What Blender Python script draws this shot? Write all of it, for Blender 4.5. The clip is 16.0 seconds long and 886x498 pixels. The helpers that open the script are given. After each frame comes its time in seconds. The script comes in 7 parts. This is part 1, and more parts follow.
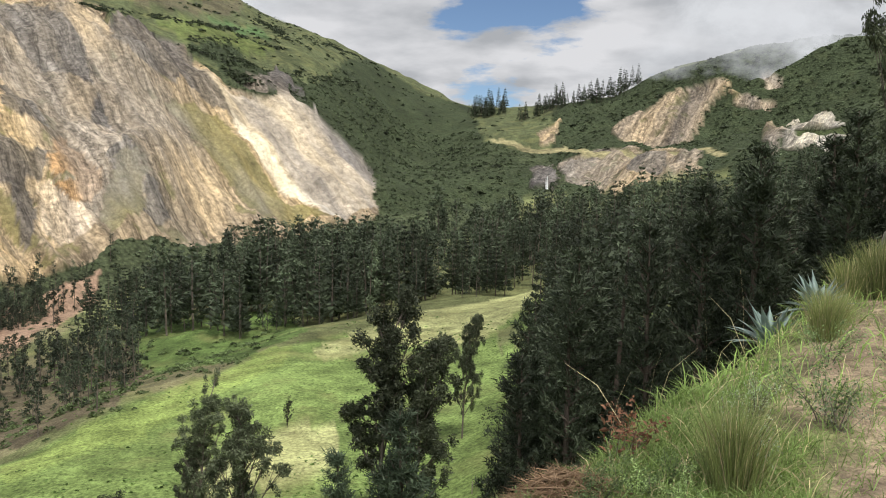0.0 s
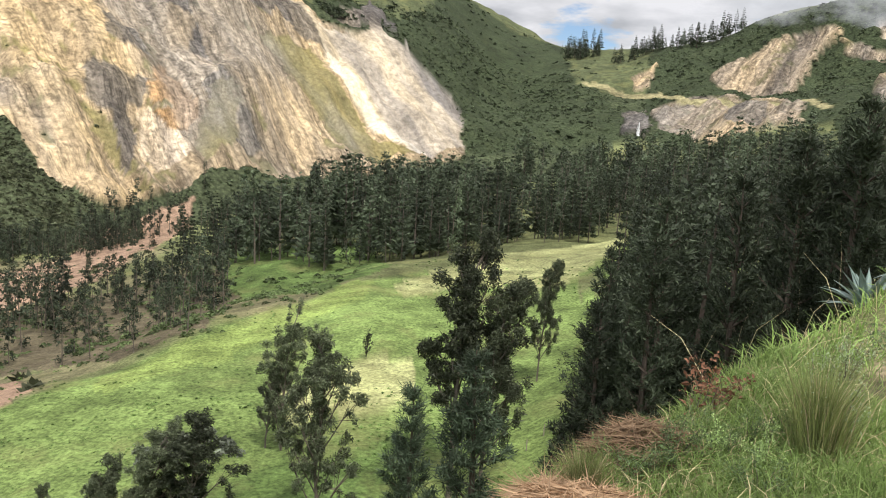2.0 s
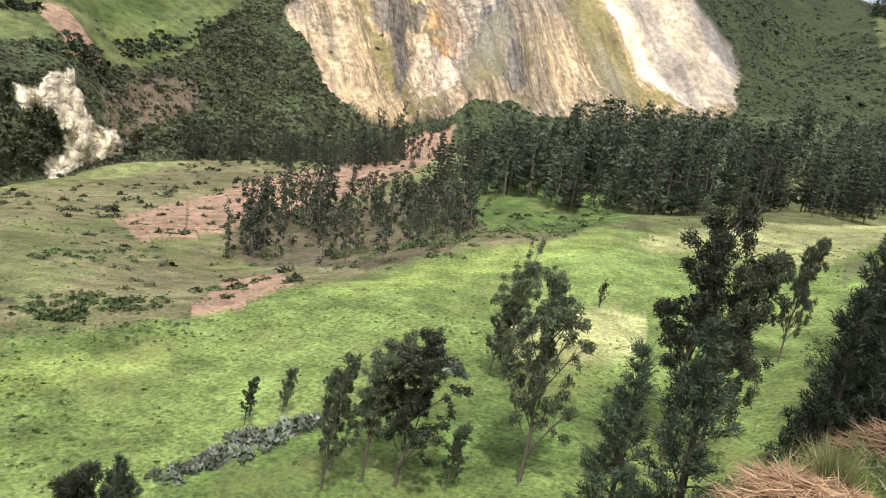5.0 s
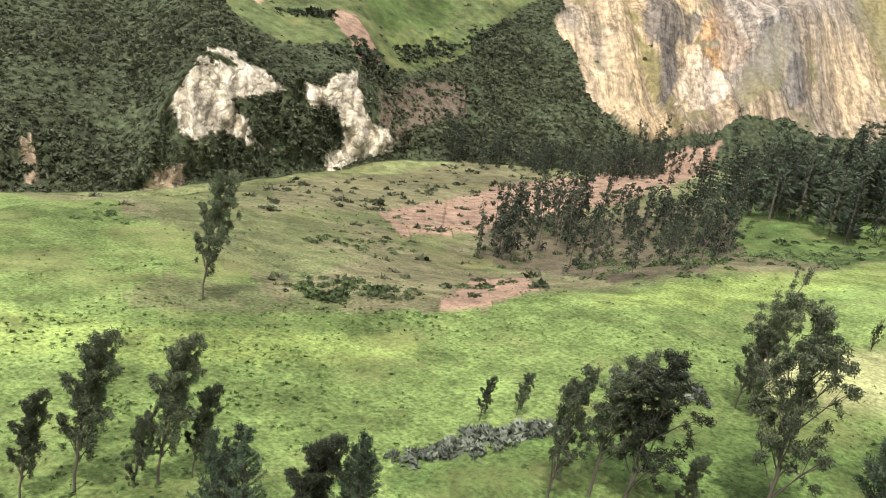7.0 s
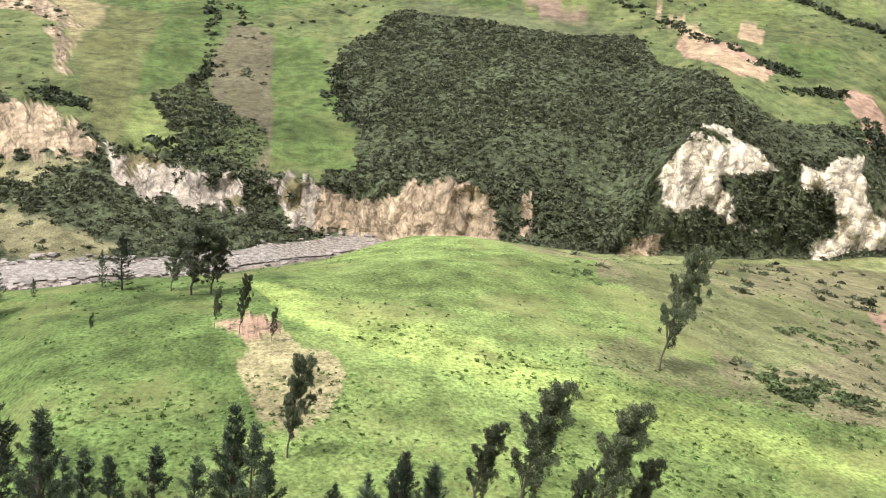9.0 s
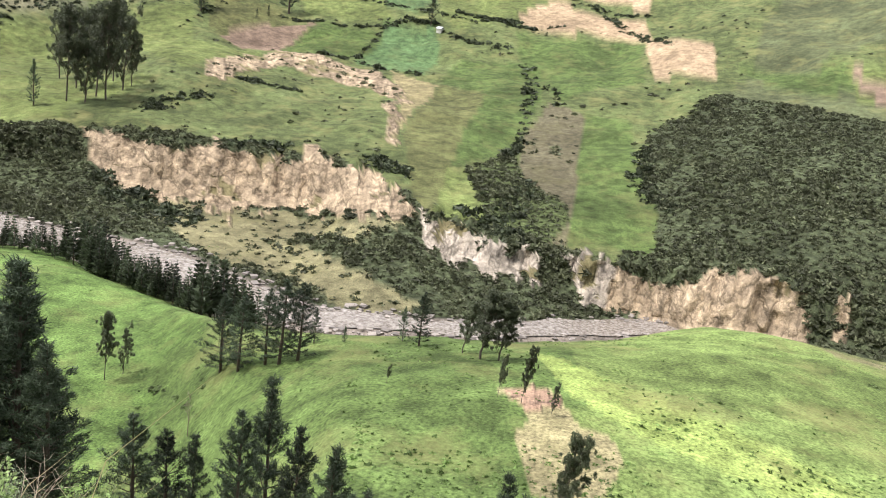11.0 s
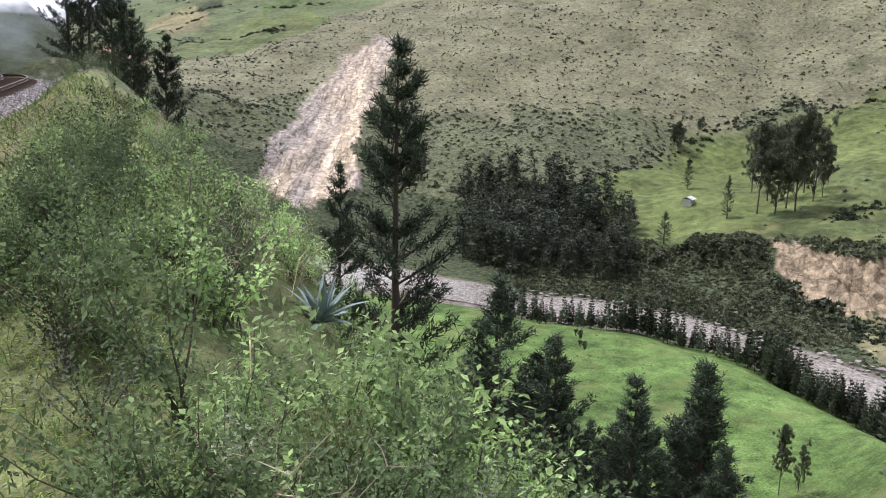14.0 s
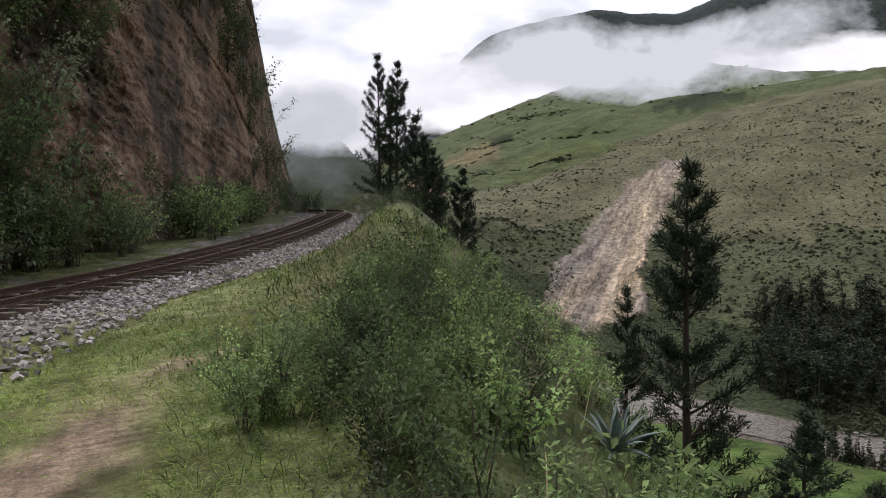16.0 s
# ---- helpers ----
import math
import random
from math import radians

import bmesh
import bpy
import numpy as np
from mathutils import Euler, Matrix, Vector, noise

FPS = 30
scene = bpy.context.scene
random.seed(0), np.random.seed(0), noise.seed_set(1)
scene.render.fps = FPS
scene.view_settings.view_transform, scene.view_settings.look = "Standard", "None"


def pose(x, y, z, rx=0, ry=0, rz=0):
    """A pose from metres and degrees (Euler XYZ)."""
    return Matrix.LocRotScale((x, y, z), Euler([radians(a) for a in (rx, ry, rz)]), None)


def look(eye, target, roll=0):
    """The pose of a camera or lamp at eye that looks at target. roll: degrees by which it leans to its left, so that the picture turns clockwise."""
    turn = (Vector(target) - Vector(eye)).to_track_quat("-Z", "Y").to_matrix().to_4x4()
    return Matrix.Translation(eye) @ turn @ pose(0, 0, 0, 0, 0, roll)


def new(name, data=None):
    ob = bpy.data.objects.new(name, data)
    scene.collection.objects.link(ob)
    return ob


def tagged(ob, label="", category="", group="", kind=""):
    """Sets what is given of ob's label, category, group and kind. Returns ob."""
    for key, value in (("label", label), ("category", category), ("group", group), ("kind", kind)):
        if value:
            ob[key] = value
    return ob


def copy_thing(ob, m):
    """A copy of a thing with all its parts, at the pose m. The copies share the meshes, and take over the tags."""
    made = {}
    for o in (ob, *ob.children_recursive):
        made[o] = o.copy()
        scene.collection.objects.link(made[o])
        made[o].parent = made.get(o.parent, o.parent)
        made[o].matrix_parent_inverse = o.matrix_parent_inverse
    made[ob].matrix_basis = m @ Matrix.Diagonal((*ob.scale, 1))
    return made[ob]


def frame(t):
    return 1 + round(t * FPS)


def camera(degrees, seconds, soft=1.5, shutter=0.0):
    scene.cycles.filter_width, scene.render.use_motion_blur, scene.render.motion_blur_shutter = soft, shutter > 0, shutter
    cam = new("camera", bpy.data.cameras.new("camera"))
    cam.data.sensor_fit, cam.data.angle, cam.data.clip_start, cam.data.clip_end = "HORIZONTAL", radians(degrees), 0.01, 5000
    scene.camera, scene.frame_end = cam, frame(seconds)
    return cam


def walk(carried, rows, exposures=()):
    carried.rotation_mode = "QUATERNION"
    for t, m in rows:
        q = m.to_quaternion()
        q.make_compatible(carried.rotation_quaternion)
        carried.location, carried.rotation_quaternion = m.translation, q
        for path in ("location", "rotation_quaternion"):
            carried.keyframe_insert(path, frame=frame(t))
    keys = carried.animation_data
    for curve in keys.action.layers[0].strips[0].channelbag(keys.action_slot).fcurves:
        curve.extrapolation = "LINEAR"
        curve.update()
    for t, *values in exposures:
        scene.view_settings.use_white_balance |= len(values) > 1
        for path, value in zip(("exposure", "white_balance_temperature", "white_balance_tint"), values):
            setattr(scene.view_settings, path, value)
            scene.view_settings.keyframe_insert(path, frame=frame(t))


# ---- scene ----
LENS = 56.2
# seconds, tilt, lean, bearing of the camera, which stands by the track and turns
TURN = [
    (0.0, 84.72, -0.91, 0.08),
    (0.5, 83.65, -1.62, 1.17),
    (1.0, 82.62, -2.36, 2.44),
    (1.5, 81.54, -2.81, 4.07),
    (2.0, 80.46, -3.07, 6.13),
    (2.5, 79.08, -3.60, 8.56),
    (3.0, 77.90, -4.15, 11.35),
    (3.2, 77.64, -4.24, 12.59),
    (5.3, 74.30, -7.65, 26.60),
    (5.5, 74.03, -7.45, 28.23),
    (6.0, 73.69, -7.10, 32.97),
    (6.5, 73.51, -7.62, 37.67),
    (7.0, 72.91, -8.00, 42.28),
    (7.5, 72.87, -7.89, 49.73),
    (8.0, 72.93, -8.06, 59.56),
    (8.5, 73.00, -7.48, 68.11),
    (9.0, 73.39, -7.36, 75.29),
    (9.5, 73.85, -7.36, 81.96),
    (9.7, 74.04, -7.40, 84.58),
    (11.8, 76.76, -5.33, 106.24),
    (12.0, 76.91, -4.16, 110.04),
    (12.5, 77.46, -2.17, 122.14),
    (13.0, 78.51, -1.84, 132.48),
    (13.5, 79.17, -1.48, 137.72),
    (14.0, 79.93, -1.17, 140.75),
    (14.5, 82.57, -0.72, 144.79),
    (15.0, 85.40, -0.75, 149.76),
    (15.5, 86.85, -0.63, 154.93),
    (16.0, 88.33, 0.39, 160.08),
]


def eye_at(bearing):
    """The camera is held out a little in front of a body that turns on the spot."""
    a = radians(bearing)
    return -0.25 * math.sin(a), 0.25 * math.cos(a), 1.6


cam = camera(LENS, 16.0, soft=1.0)
walk(cam, [(t, pose(*eye_at(turn), tilt, lean, turn)) for t, tilt, lean, turn in TURN],
     exposures=[(0.0, -0.27, 6450, 10), (3.0, 0.05, 6400, 12), (5.5, 0.06, 6400, 13), (7.0, 0.1, 6400, 13), (9.0, 0.36, 6350, 15), (11.8, 0.34, 6200, 17), (13.0, 0.48, 5850, 21), (14.0, 0.02, 5850, 19), (14.5, 0.05, 5850, 19), (15.2, -0.75, 5950, 18), (16.0, -1.15, 6200, 17)])

# ---------------------------------------------------------------- sky and sun
SUN_BEARING, SUN_HEIGHT = 212.0, 64.0


def build_sky():
    world = bpy.data.worlds.new("sky")
    scene.world = world
    world.use_nodes = True
    nt = world.node_tree
    nt.nodes.clear()
    out = nt.nodes.new("ShaderNodeOutputWorld")
    sky = nt.nodes.new("ShaderNodeTexSky")
    sky.sky_type = "NISHITA"
    sky.sun_disc = False
    sky.altitude, sky.dust_density, sky.ozone_density = 2500, 0.3, 2.5
    sky.sun_elevation = radians(SUN_HEIGHT)
    sky.sun_rotation = radians(-SUN_BEARING)
    bg = nt.nodes.new("ShaderNodeBackground")
    bg.inputs["Strength"].default_value = 0.12
    cloud = nt.nodes.new("ShaderNodeBackground")
    cloud.inputs["Strength"].default_value = 1.0
    co = nt.nodes.new("ShaderNodeTexCoord")
    sep = nt.nodes.new("ShaderNodeSeparateXYZ")
    nt.links.new(co.outputs["Generated"], sep.inputs[0])
    # flat cloud deck: the direction is spread over a plane overhead
    add = nt.nodes.new("ShaderNodeMath")
    add.operation = "ADD"
    add.inputs[1].default_value = 0.22
    nt.links.new(sep.outputs["Z"], add.inputs[0])
    div = nt.nodes.new("ShaderNodeVectorMath")
    div.operation = "DIVIDE"
    comb = nt.nodes.new("ShaderNodeCombineXYZ")
    for k in range(3):
        nt.links.new(add.outputs[0], comb.inputs[k])
    nt.links.new(co.outputs["Generated"], div.inputs[0])
    nt.links.new(comb.outputs[0], div.inputs[1])
    n1 = nt.nodes.new("ShaderNodeTexNoise")
    n1.inputs["Scale"].default_value = 1.7
    n1.inputs["Detail"].default_value = 8
    n1.inputs["Roughness"].default_value = 0.58
    nt.links.new(div.outputs[0], n1.inputs["Vector"])
    ramp = nt.nodes.new("ShaderNodeValToRGB")
    ramp.color_ramp.elements[0].position = 0.46
    ramp.color_ramp.elements[1].position = 0.53
    n2 = nt.nodes.new("ShaderNodeTexNoise")
    n2.inputs["Scale"].default_value = 3.1
    n2.inputs["Detail"].default_value = 6
    nt.links.new(div.outputs[0], n2.inputs["Vector"])
    shade = nt.nodes.new("ShaderNodeValToRGB")
    shade.color_ramp.elements[0].position, shade.color_ramp.elements[0].color = 0.35, (0.56, 0.58, 0.61, 1)
    shade.color_ramp.elements[1].position, shade.color_ramp.elements[1].color = 0.62, (0.98, 0.98, 1.0, 1)
    nt.links.new(n2.outputs["Fac"], shade.inputs[0])
    # the cloud is brightest on the side of the sun
    dot = nt.nodes.new("ShaderNodeVectorMath")
    dot.operation = "DOT_PRODUCT"
    dot.inputs[1].default_value = (-math.sin(radians(170)), math.cos(radians(170)), 0.25)
    nt.links.new(co.outputs["Generated"], dot.inputs[0])
    glow = nt.nodes.new("ShaderNodeMapRange")
    glow.inputs["From Min"].default_value, glow.inputs["From Max"].default_value = 0.1, 0.95
    glow.inputs["To Min"].default_value, glow.inputs["To Max"].default_value = 0.9, 2.9
    nt.links.new(dot.outputs["Value"], glow.inputs["Value"])
    nt.links.new(glow.outputs[0], cloud.inputs["Strength"])
    cover = nt.nodes.new("ShaderNodeMapRange")
    cover.inputs["From Min"].default_value, cover.inputs["From Max"].default_value = 0.2, 0.8
    cover.inputs["To Min"].default_value, cover.inputs["To Max"].default_value = 0.0, 0.3
    nt.links.new(dot.outputs["Value"], cover.inputs["Value"])
    thick = nt.nodes.new("ShaderNodeMath")
    thick.operation = "ADD"
    nt.links.new(n1.outputs["Fac"], thick.inputs[0])
    nt.links.new(cover.outputs[0], thick.inputs[1])
    rift = nt.nodes.new("ShaderNodeVectorMath")
    rift.operation = "DOT_PRODUCT"
    rift.inputs[1].default_value = (0.075, 0.985, 0.15)
    nt.links.new(co.outputs["Generated"], rift.inputs[0])
    gap = nt.nodes.new("ShaderNodeMapRange")
    gap.interpolation_type = "SMOOTHSTEP"
    gap.inputs["From Min"].default_value, gap.inputs["From Max"].default_value = 0.9915, 0.999
    gap.inputs["To Min"].default_value, gap.inputs["To Max"].default_value = 0.12, -0.03
    nt.links.new(rift.outputs["Value"], gap.inputs["Value"])
    whole = nt.nodes.new("ShaderNodeMath")
    whole.operation = "ADD"
    nt.links.new(thick.outputs[0], whole.inputs[0])
    nt.links.new(gap.outputs[0], whole.inputs[1])
    nt.links.new(whole.outputs[0], ramp.inputs[0])
    nt.links.new(shade.outputs[0], cloud.inputs["Color"])
    nt.links.new(sky.outputs[0], bg.inputs["Color"])
    mix = nt.nodes.new("ShaderNodeMixShader")
    nt.links.new(ramp.outputs[0], mix.inputs[0])
    nt.links.new(bg.outputs[0], mix.inputs[1])
    nt.links.new(cloud.outputs[0], mix.inputs[2])
    nt.links.new(mix.outputs[0], out.inputs["Surface"])


build_sky()
lamp = bpy.data.lights.new("sun", "SUN")
lamp.energy, lamp.angle, lamp.color = 3.5, radians(4.0), (1.0, 0.95, 0.86)
sun = new("sun", lamp)
sb, sh = radians(SUN_BEARING), radians(SUN_HEIGHT)
sun.matrix_world = look((-100 * math.sin(sb) * math.cos(sh), 100 * math.cos(sb) * math.cos(sh), 100 * math.sin(sh)), (0, 0, 0))

# ---------------------------------------------------------------- the lie of the land
# Break lines of the ground round the platform, near to far: bearing (degrees to the left of north), distance, height.
STAND = [(-80, 1.5, 0.0), (280, 1.5, 0.0)]
SHOULDER = [(-80, 6, .3), (-40, 12, .5), (-28, 14, .5), (-23, 9.5, .2), (-20, 7.5, .05), (-14, 5.8, 0), (-9, 4.6, -.05), (0, 3.5, -.05), (6, 2.5, -.05), (12, 2.0, -.1), (105, 2.0, -.1), (118, 2.4, -.15),
            (126, 3.2, -.2), (133, 3.8, -.5), (140, 5, -.8), (147, 7.5, -.8), (153, 14, -.5), (158, 25, .6), (162, 38, 2.3), (164, 50, 4.3), (166, 54, 3.6), (168, 58, 2.4), (172, 50, 2.0),
            (180, 24, .6), (188, 12, .1), (200, 8, 0), (230, 6, 0), (280, 6, .3)]
SLOPE = [(-80, 12, 6), (-40, 24, -3), (-28, 30, -9), (-20, 26, -13), (-10, 26, -15), (0, 24, -16), (20, 24, -17.5), (100, 24, -17.5), (112, 30, -20), (126, 40, -24),
         (140, 50, -24), (150, 60, -26), (156, 70, -26), (160, 80, -16), (163, 85, -5), (166, 95, 2), (168, 92, 2.5), (171, 64, 2.6), (174, 52, 2.0), (180, 34, 1),
         (188, 25, .6), (200, 17, .5), (230, 12, .5), (280, 12, 6)]
TOE = [(-80, 25, 30), (-40, 45, 2), (-28, 60, -15), (-20, 50, -20), (-10, 45, -22), (0, 42, -29), (20, 42, -32), (100, 42, -33), (108, 60, -42), (114, 90, -58),
       (126, 105, -63), (140, 120, -64), (150, 150, -64), (156, 170, -60), (160, 180, -45), (164, 180, -20), (167, 150, 0), (169.5, 110, 4), (171.5, 76, 10), (173, 66, 22), (175, 58, 23), (180, 42, 18), (188, 33, 16), (200, 25, 14), (280, 25, 14)]
MEADOW = [(-80, 100, 60), (-40, 150, 10), (-28, 170, -15), (-20, 190, -22), (-8, 210, -25.7), (-4.6, 200, -27.6), (1.7, 185, -29.1), (5.6, 170, -30.5), (11, 152, -29.6),
          (14.8, 140, -31.3), (22, 122, -31.8), (28.6, 110, -33.3), (37, 98, -34.9), (45, 90, -35.1), (55, 88, -35.2), (71, 88, -34.5), (85, 85, -35), (100, 80, -37),
          (108, 95, -47), (114, 130, -62), (126, 150, -65), (140, 180, -66), (150, 190, -66), (156, 220, -62), (160, 240, -50), (164, 240, -25), (168, 220, -5), (171.5, 150, 8), (174.5, 130, 40), (280, 100, 40)]
TERRACE = [(-80, 200, 100), (-40, 240, 5), (-20, 260, -20), (-8, 250, -27), (0, 240, -32), (8, 220, -36), (15, 190, -38), (22, 165, -39), (29, 150, -41), (37, 140, -43), (45, 140, -42),
           (52, 150, -42), (58, 150, -40), (68, 150, -40.3), (75, 150, -41.1), (80, 140, -43.3), (87.5, 130, -45), (96.5, 125, -45.4), (102, 120, -44.7), (108, 125, -48.5),
           (114, 190, -65), (120, 215, -66), (127, 240, -66), (134, 255, -66.5), (142, 280, -66), (150, 300, -66), (156, 320, -60), (164, 320, -30), (171, 300, -5), (175, 260, 80), (280, 200, 100)]
NEAR_BANK = [(-80, 300, 140), (-40, 290, 4), (-30, 300, 0), (-26, 300, -1), (-20, 330, -12), (-10, 330, -25), (0, 340, -31), (10, 330, -37), (16, 310, -41), (22, 300, -49), (30, 345, -62), (36, 325, -62), (48, 290, -64),
             (55, 250, -62), (61, 225, -62), (70, 215, -62), (79, 230, -70), (84, 212, -70), (88.7, 201, -70), (97.5, 192, -70), (102.4, 188, -70), (109, 197, -70),
             (116, 223, -70), (120, 246, -70), (127, 265, -70), (134, 273, -70), (142, 300, -70), (150, 320, -70), (156, 350, -62), (164, 350, -32), (171, 350, -5), (175, 300, 90), (280, 300, 140)]
FAR_BANK = [(-80, 380, 170), (-40, 320, 2), (-30, 330, -8), (-20, 420, -20), (-10, 480, -34), (0, 510, -42), (10, 470, -48), (20, 430, -56), (30, 360, -63), (36, 340, -63), (44, 320, -61),
            (48, 300, -64.5), (55, 262, -63.5), (61, 240, -62.8), (70, 235, -63), (76, 238, -69), (80, 248, -70), (88.5, 219, -70), (95.6, 211, -70), (102.5, 210, -70),
            (108, 236, -70), (112, 253, -70), (121, 285, -70), (125.6, 303, -70), (134, 315, -70), (142, 350, -70), (150, 380, -69), (156, 420, -60), (164, 420, -30), (171, 420, -5), (175, 360, 110), (280, 380, 170)]
CLIFF_FOOT = [(-80, 450, 200), (-40, 400, 10), (-30, 450, 10), (-20, 600, 10), (-10, 700, -10), (-4, 700, -20), (0, 640, -28), (4, 620, -28), (10, 560, -45), (20, 450, -50), (30, 372, -62),
              (36, 350, -62), (44, 323, -61), (48, 303, -64.4), (55, 265, -63.2), (61, 243, -62.6), (70, 238, -62.9), (76, 241, -67.5), (80, 252, -70), (84.5, 245, -67.4),
              (90, 250, -64.5), (94, 255, -66), (96.5, 262, -60), (100.6, 280, -56), (104, 300, -66), (112, 312, -65.8), (118, 340, -63), (126, 365, -66), (135, 390, -66),
              (142, 420, -66), (150, 430, -50), (156, 460, -40), (164, 460, -10), (171, 460, 0), (175, 420, 120), (280, 450, 200)]
CLIFF_TOP = [(-80, 550, 240), (-40, 460, 40), (-30, 520, 40), (-20, 680, 30), (-10, 760, 5), (-4, 760, 2), (0, 700, -10), (5, 640, -10), (10, 640, 5), (15, 620, 20), (20, 560, 20), (24, 530, 5),
             (30, 420, -40), (36, 370, -54), (43, 335, -54), (44.5, 328, -50.3), (47.8, 312, -30.6), (50, 305, -33), (52.6, 295, -34.6), (57.4, 275, -24.4), (59.5, 262, -38.5),
             (61.6, 247, -60), (67, 252, -52), (70, 250, -52), (75, 254, -53.3), (80, 262, -57.9), (87, 258, -58.4), (92, 268, -57.3), (96.7, 290, -53.2)]
CLIFF_TOP += [(101, 325, -48), (104, 335, -49.7), (109, 335, -50.2), (114, 345, -48), (119, 365, -51), (126, 375, -59), (135, 420, -58), (142, 450, -55), (150, 460, -42),
              (156, 490, -30), (164, 500, 0), (171, 500, 5), (175, 460, 130), (280, 550, 240)]
UPLAND = [(-80, 700, 270), (-30, 700, 60), (-19, 800, 31), (-10, 830, 30), (-7, 850, 28), (-3, 850, 31), (0, 850, 15), (3, 800, 10), (5.3, 680, 7.5), (9.5, 715, 56.6), (12.8, 720, 67),
          (16.8, 720, 91), (21.5, 715, 120), (24.7, 720, 130), (30, 680, 110), (35, 640, 70), (44, 500, 20), (52, 450, 10), (60, 430, 5), (70, 420, -5), (80, 480, -8),
          (90, 560, -5), (100, 600, 0), (106, 620, -5), (112, 560, -14), (120, 540, -30), (128, 500, -38), (135, 500, -30), (142, 520, -25), (150, 540, -15), (156, 560, 0),
          (164, 560, 10), (171, 560, 10), (175, 520, 140), (280, 700, 270)]
RIDGE = [(-80, 900, 300), (-30, 900, 139), (-23.8, 900, 136), (-19, 900, 126), (-15.4, 950, 120), (-11.5, 1000, 99.6), (-7.7, 1000, 87), (-4.3, 1050, 77), (-1.6, 1150, 92), (1.1, 1250, 131),
         (5.7, 1300, 177), (11.7, 1350, 235), (15.3, 1350, 269), (25, 1300, 302), (35, 1200, 300), (60, 1000, 200), (80, 1100, 190), (100, 1100, 200), (113, 1050, 225),
         (122, 1000, 196), (131, 1000, 161), (138, 1000, 148), (144, 950, 116), (148, 900, 88), (154, 800, 43.5), (158, 750, 30), (163, 700, 15), (171, 700, 20), (175, 650, 160), (280, 900, 300)]
SECOND_RIDGE = [(-80, 1900, 250), (-30, 1900, 150), (0, 1900, 100), (30, 1900, 300), (113, 1900, 300), (131, 1900, 250), (137, 1900, 292), (144, 1900, 343), (150, 1850, 305), (155.5, 1800, 242),
                (160.5, 1750, 179), (163.5, 1700, 120), (165.6, 1700, 118), (167.5, 1700, 196), (169, 1700, 188), (171, 1700, 160), (175, 1700, 150), (180, 1700, 250), (280, 1900, 250)]
BACK_VALLEY = [(-80, 2450, 60), (280, 2450, 60)]
FAR_RANGE = [(-80, 3400, 250), (-20, 3400, 120), (30, 3400, 200), (100, 3400, 300), (130, 3500, 900), (140, 3500, 935), (144.6, 3500, 835), (150, 3500, 887), (157.4, 3500, 784),
             (162, 3300, 420), (167, 3000, 300), (171, 3000, 310), (180, 3000, 250), (280, 3400, 250)]
HORIZON = [(-80, 4700, 0), (280, 4700, 0)]
LINES = [STAND, SHOULDER, SLOPE, TOE, MEADOW, TERRACE, NEAR_BANK, FAR_BANK, CLIFF_FOOT, CLIFF_TOP, UPLAND, RIDGE, SECOND_RIDGE, BACK_VALLEY, FAR_RANGE, HORIZON]
STEPS = [6, 84, 34, 50, 28, 20, 26, 10, 12, 46, 6, 54, 34, 18, 4, 10, 3]


def hash_noise(x, y, seed=0):
    """Smooth value noise in 0..1."""
    xi, yi = np.floor(x).astype(np.int64), np.floor(y).astype(np.int64)
    fx, fy = x - xi, y - yi
    fx, fy = fx * fx * (3 - 2 * fx), fy * fy * (3 - 2 * fy)

    def corner(a, b):
        n = (a * 374761393 + b * 668265263 + seed * 974634163) & 0xFFFFFFFF
        n = ((n ^ (n >> 13)) * 1274126177) & 0xFFFFFFFF
        return ((n ^ (n >> 16)) & 0xFFFF) / 65535.0
    top = corner(xi, yi) * (1 - fx) + corner(xi + 1, yi) * fx
    low = corner(xi, yi + 1) * (1 - fx) + corner(xi + 1, yi + 1) * fx
    return top * (1 - fy) + low * fy


def fbm(x, y, octaves=4, seed=0, gain=0.5):
    total, amp, norm = 0, 1.0, 0
    for k in range(octaves):
        total = total + amp * hash_noise(x * 2 ** k, y * 2 ** k, seed + k)
        norm += amp
        amp *= gain
    return total / norm


def line_at(line, b):
    """Distance and height of a break line at the bearings b, with rounded corners."""
    a = np.array([p[0] for p in line], float)

    def smooth(v):
        return sum(np.interp(b + d, a, v) for d in (-0.9, -0.3, 0.3, 0.9)) / 4
    return smooth(np.array([p[1] for p in line], float)), smooth(np.array([p[2] for p in line], float))


def nodes_at(b):
    rs, zs = [np.full_like(b, 0.02)], [np.zeros_like(b)]
    for line in LINES:
        r, z = line_at(line, b)
        if line is CLIFF_TOP:
            # the lip of the river cliffs is bitten out; behind it the slope runs on evenly
            along = np.clip((b - 60) / 6, 0, 1) * np.clip((132 - b) / 6, 0, 1)
            up = line_at(UPLAND, b)
            brow = r + 16, z + (up[1] - z) * 16 / np.maximum(up[0] - r, 30)
            r = r + along * (fbm(b * 0.8, b * 0, 4, 15) - 0.5) * 22
            z = z + along * (fbm(b * 1.1, b * 0, 4, 16) - 0.5) * 9
        rs.append(np.maximum(r, rs[-1] + 0.6))
        zs.append(z)
        if line is CLIFF_TOP:
            rs.append(np.maximum(brow[0], rs[-1] + 0.6))
            zs.append(brow[1])
    R, Z = np.array(rs), np.array(zs)
    d = np.diff(Z, axis=0) / np.diff(R, axis=0)
    m = np.zeros_like(Z)
    same = d[1:] * d[:-1] > 0
    m[1:-1] = np.where(same, 2 * d[1:] * d[:-1] / np.where(same, d[1:] + d[:-1], 1), 0)
    lip = 2 + LINES.index(CLIFF_TOP)
    m[lip] = d[lip]
    return R, Z, m


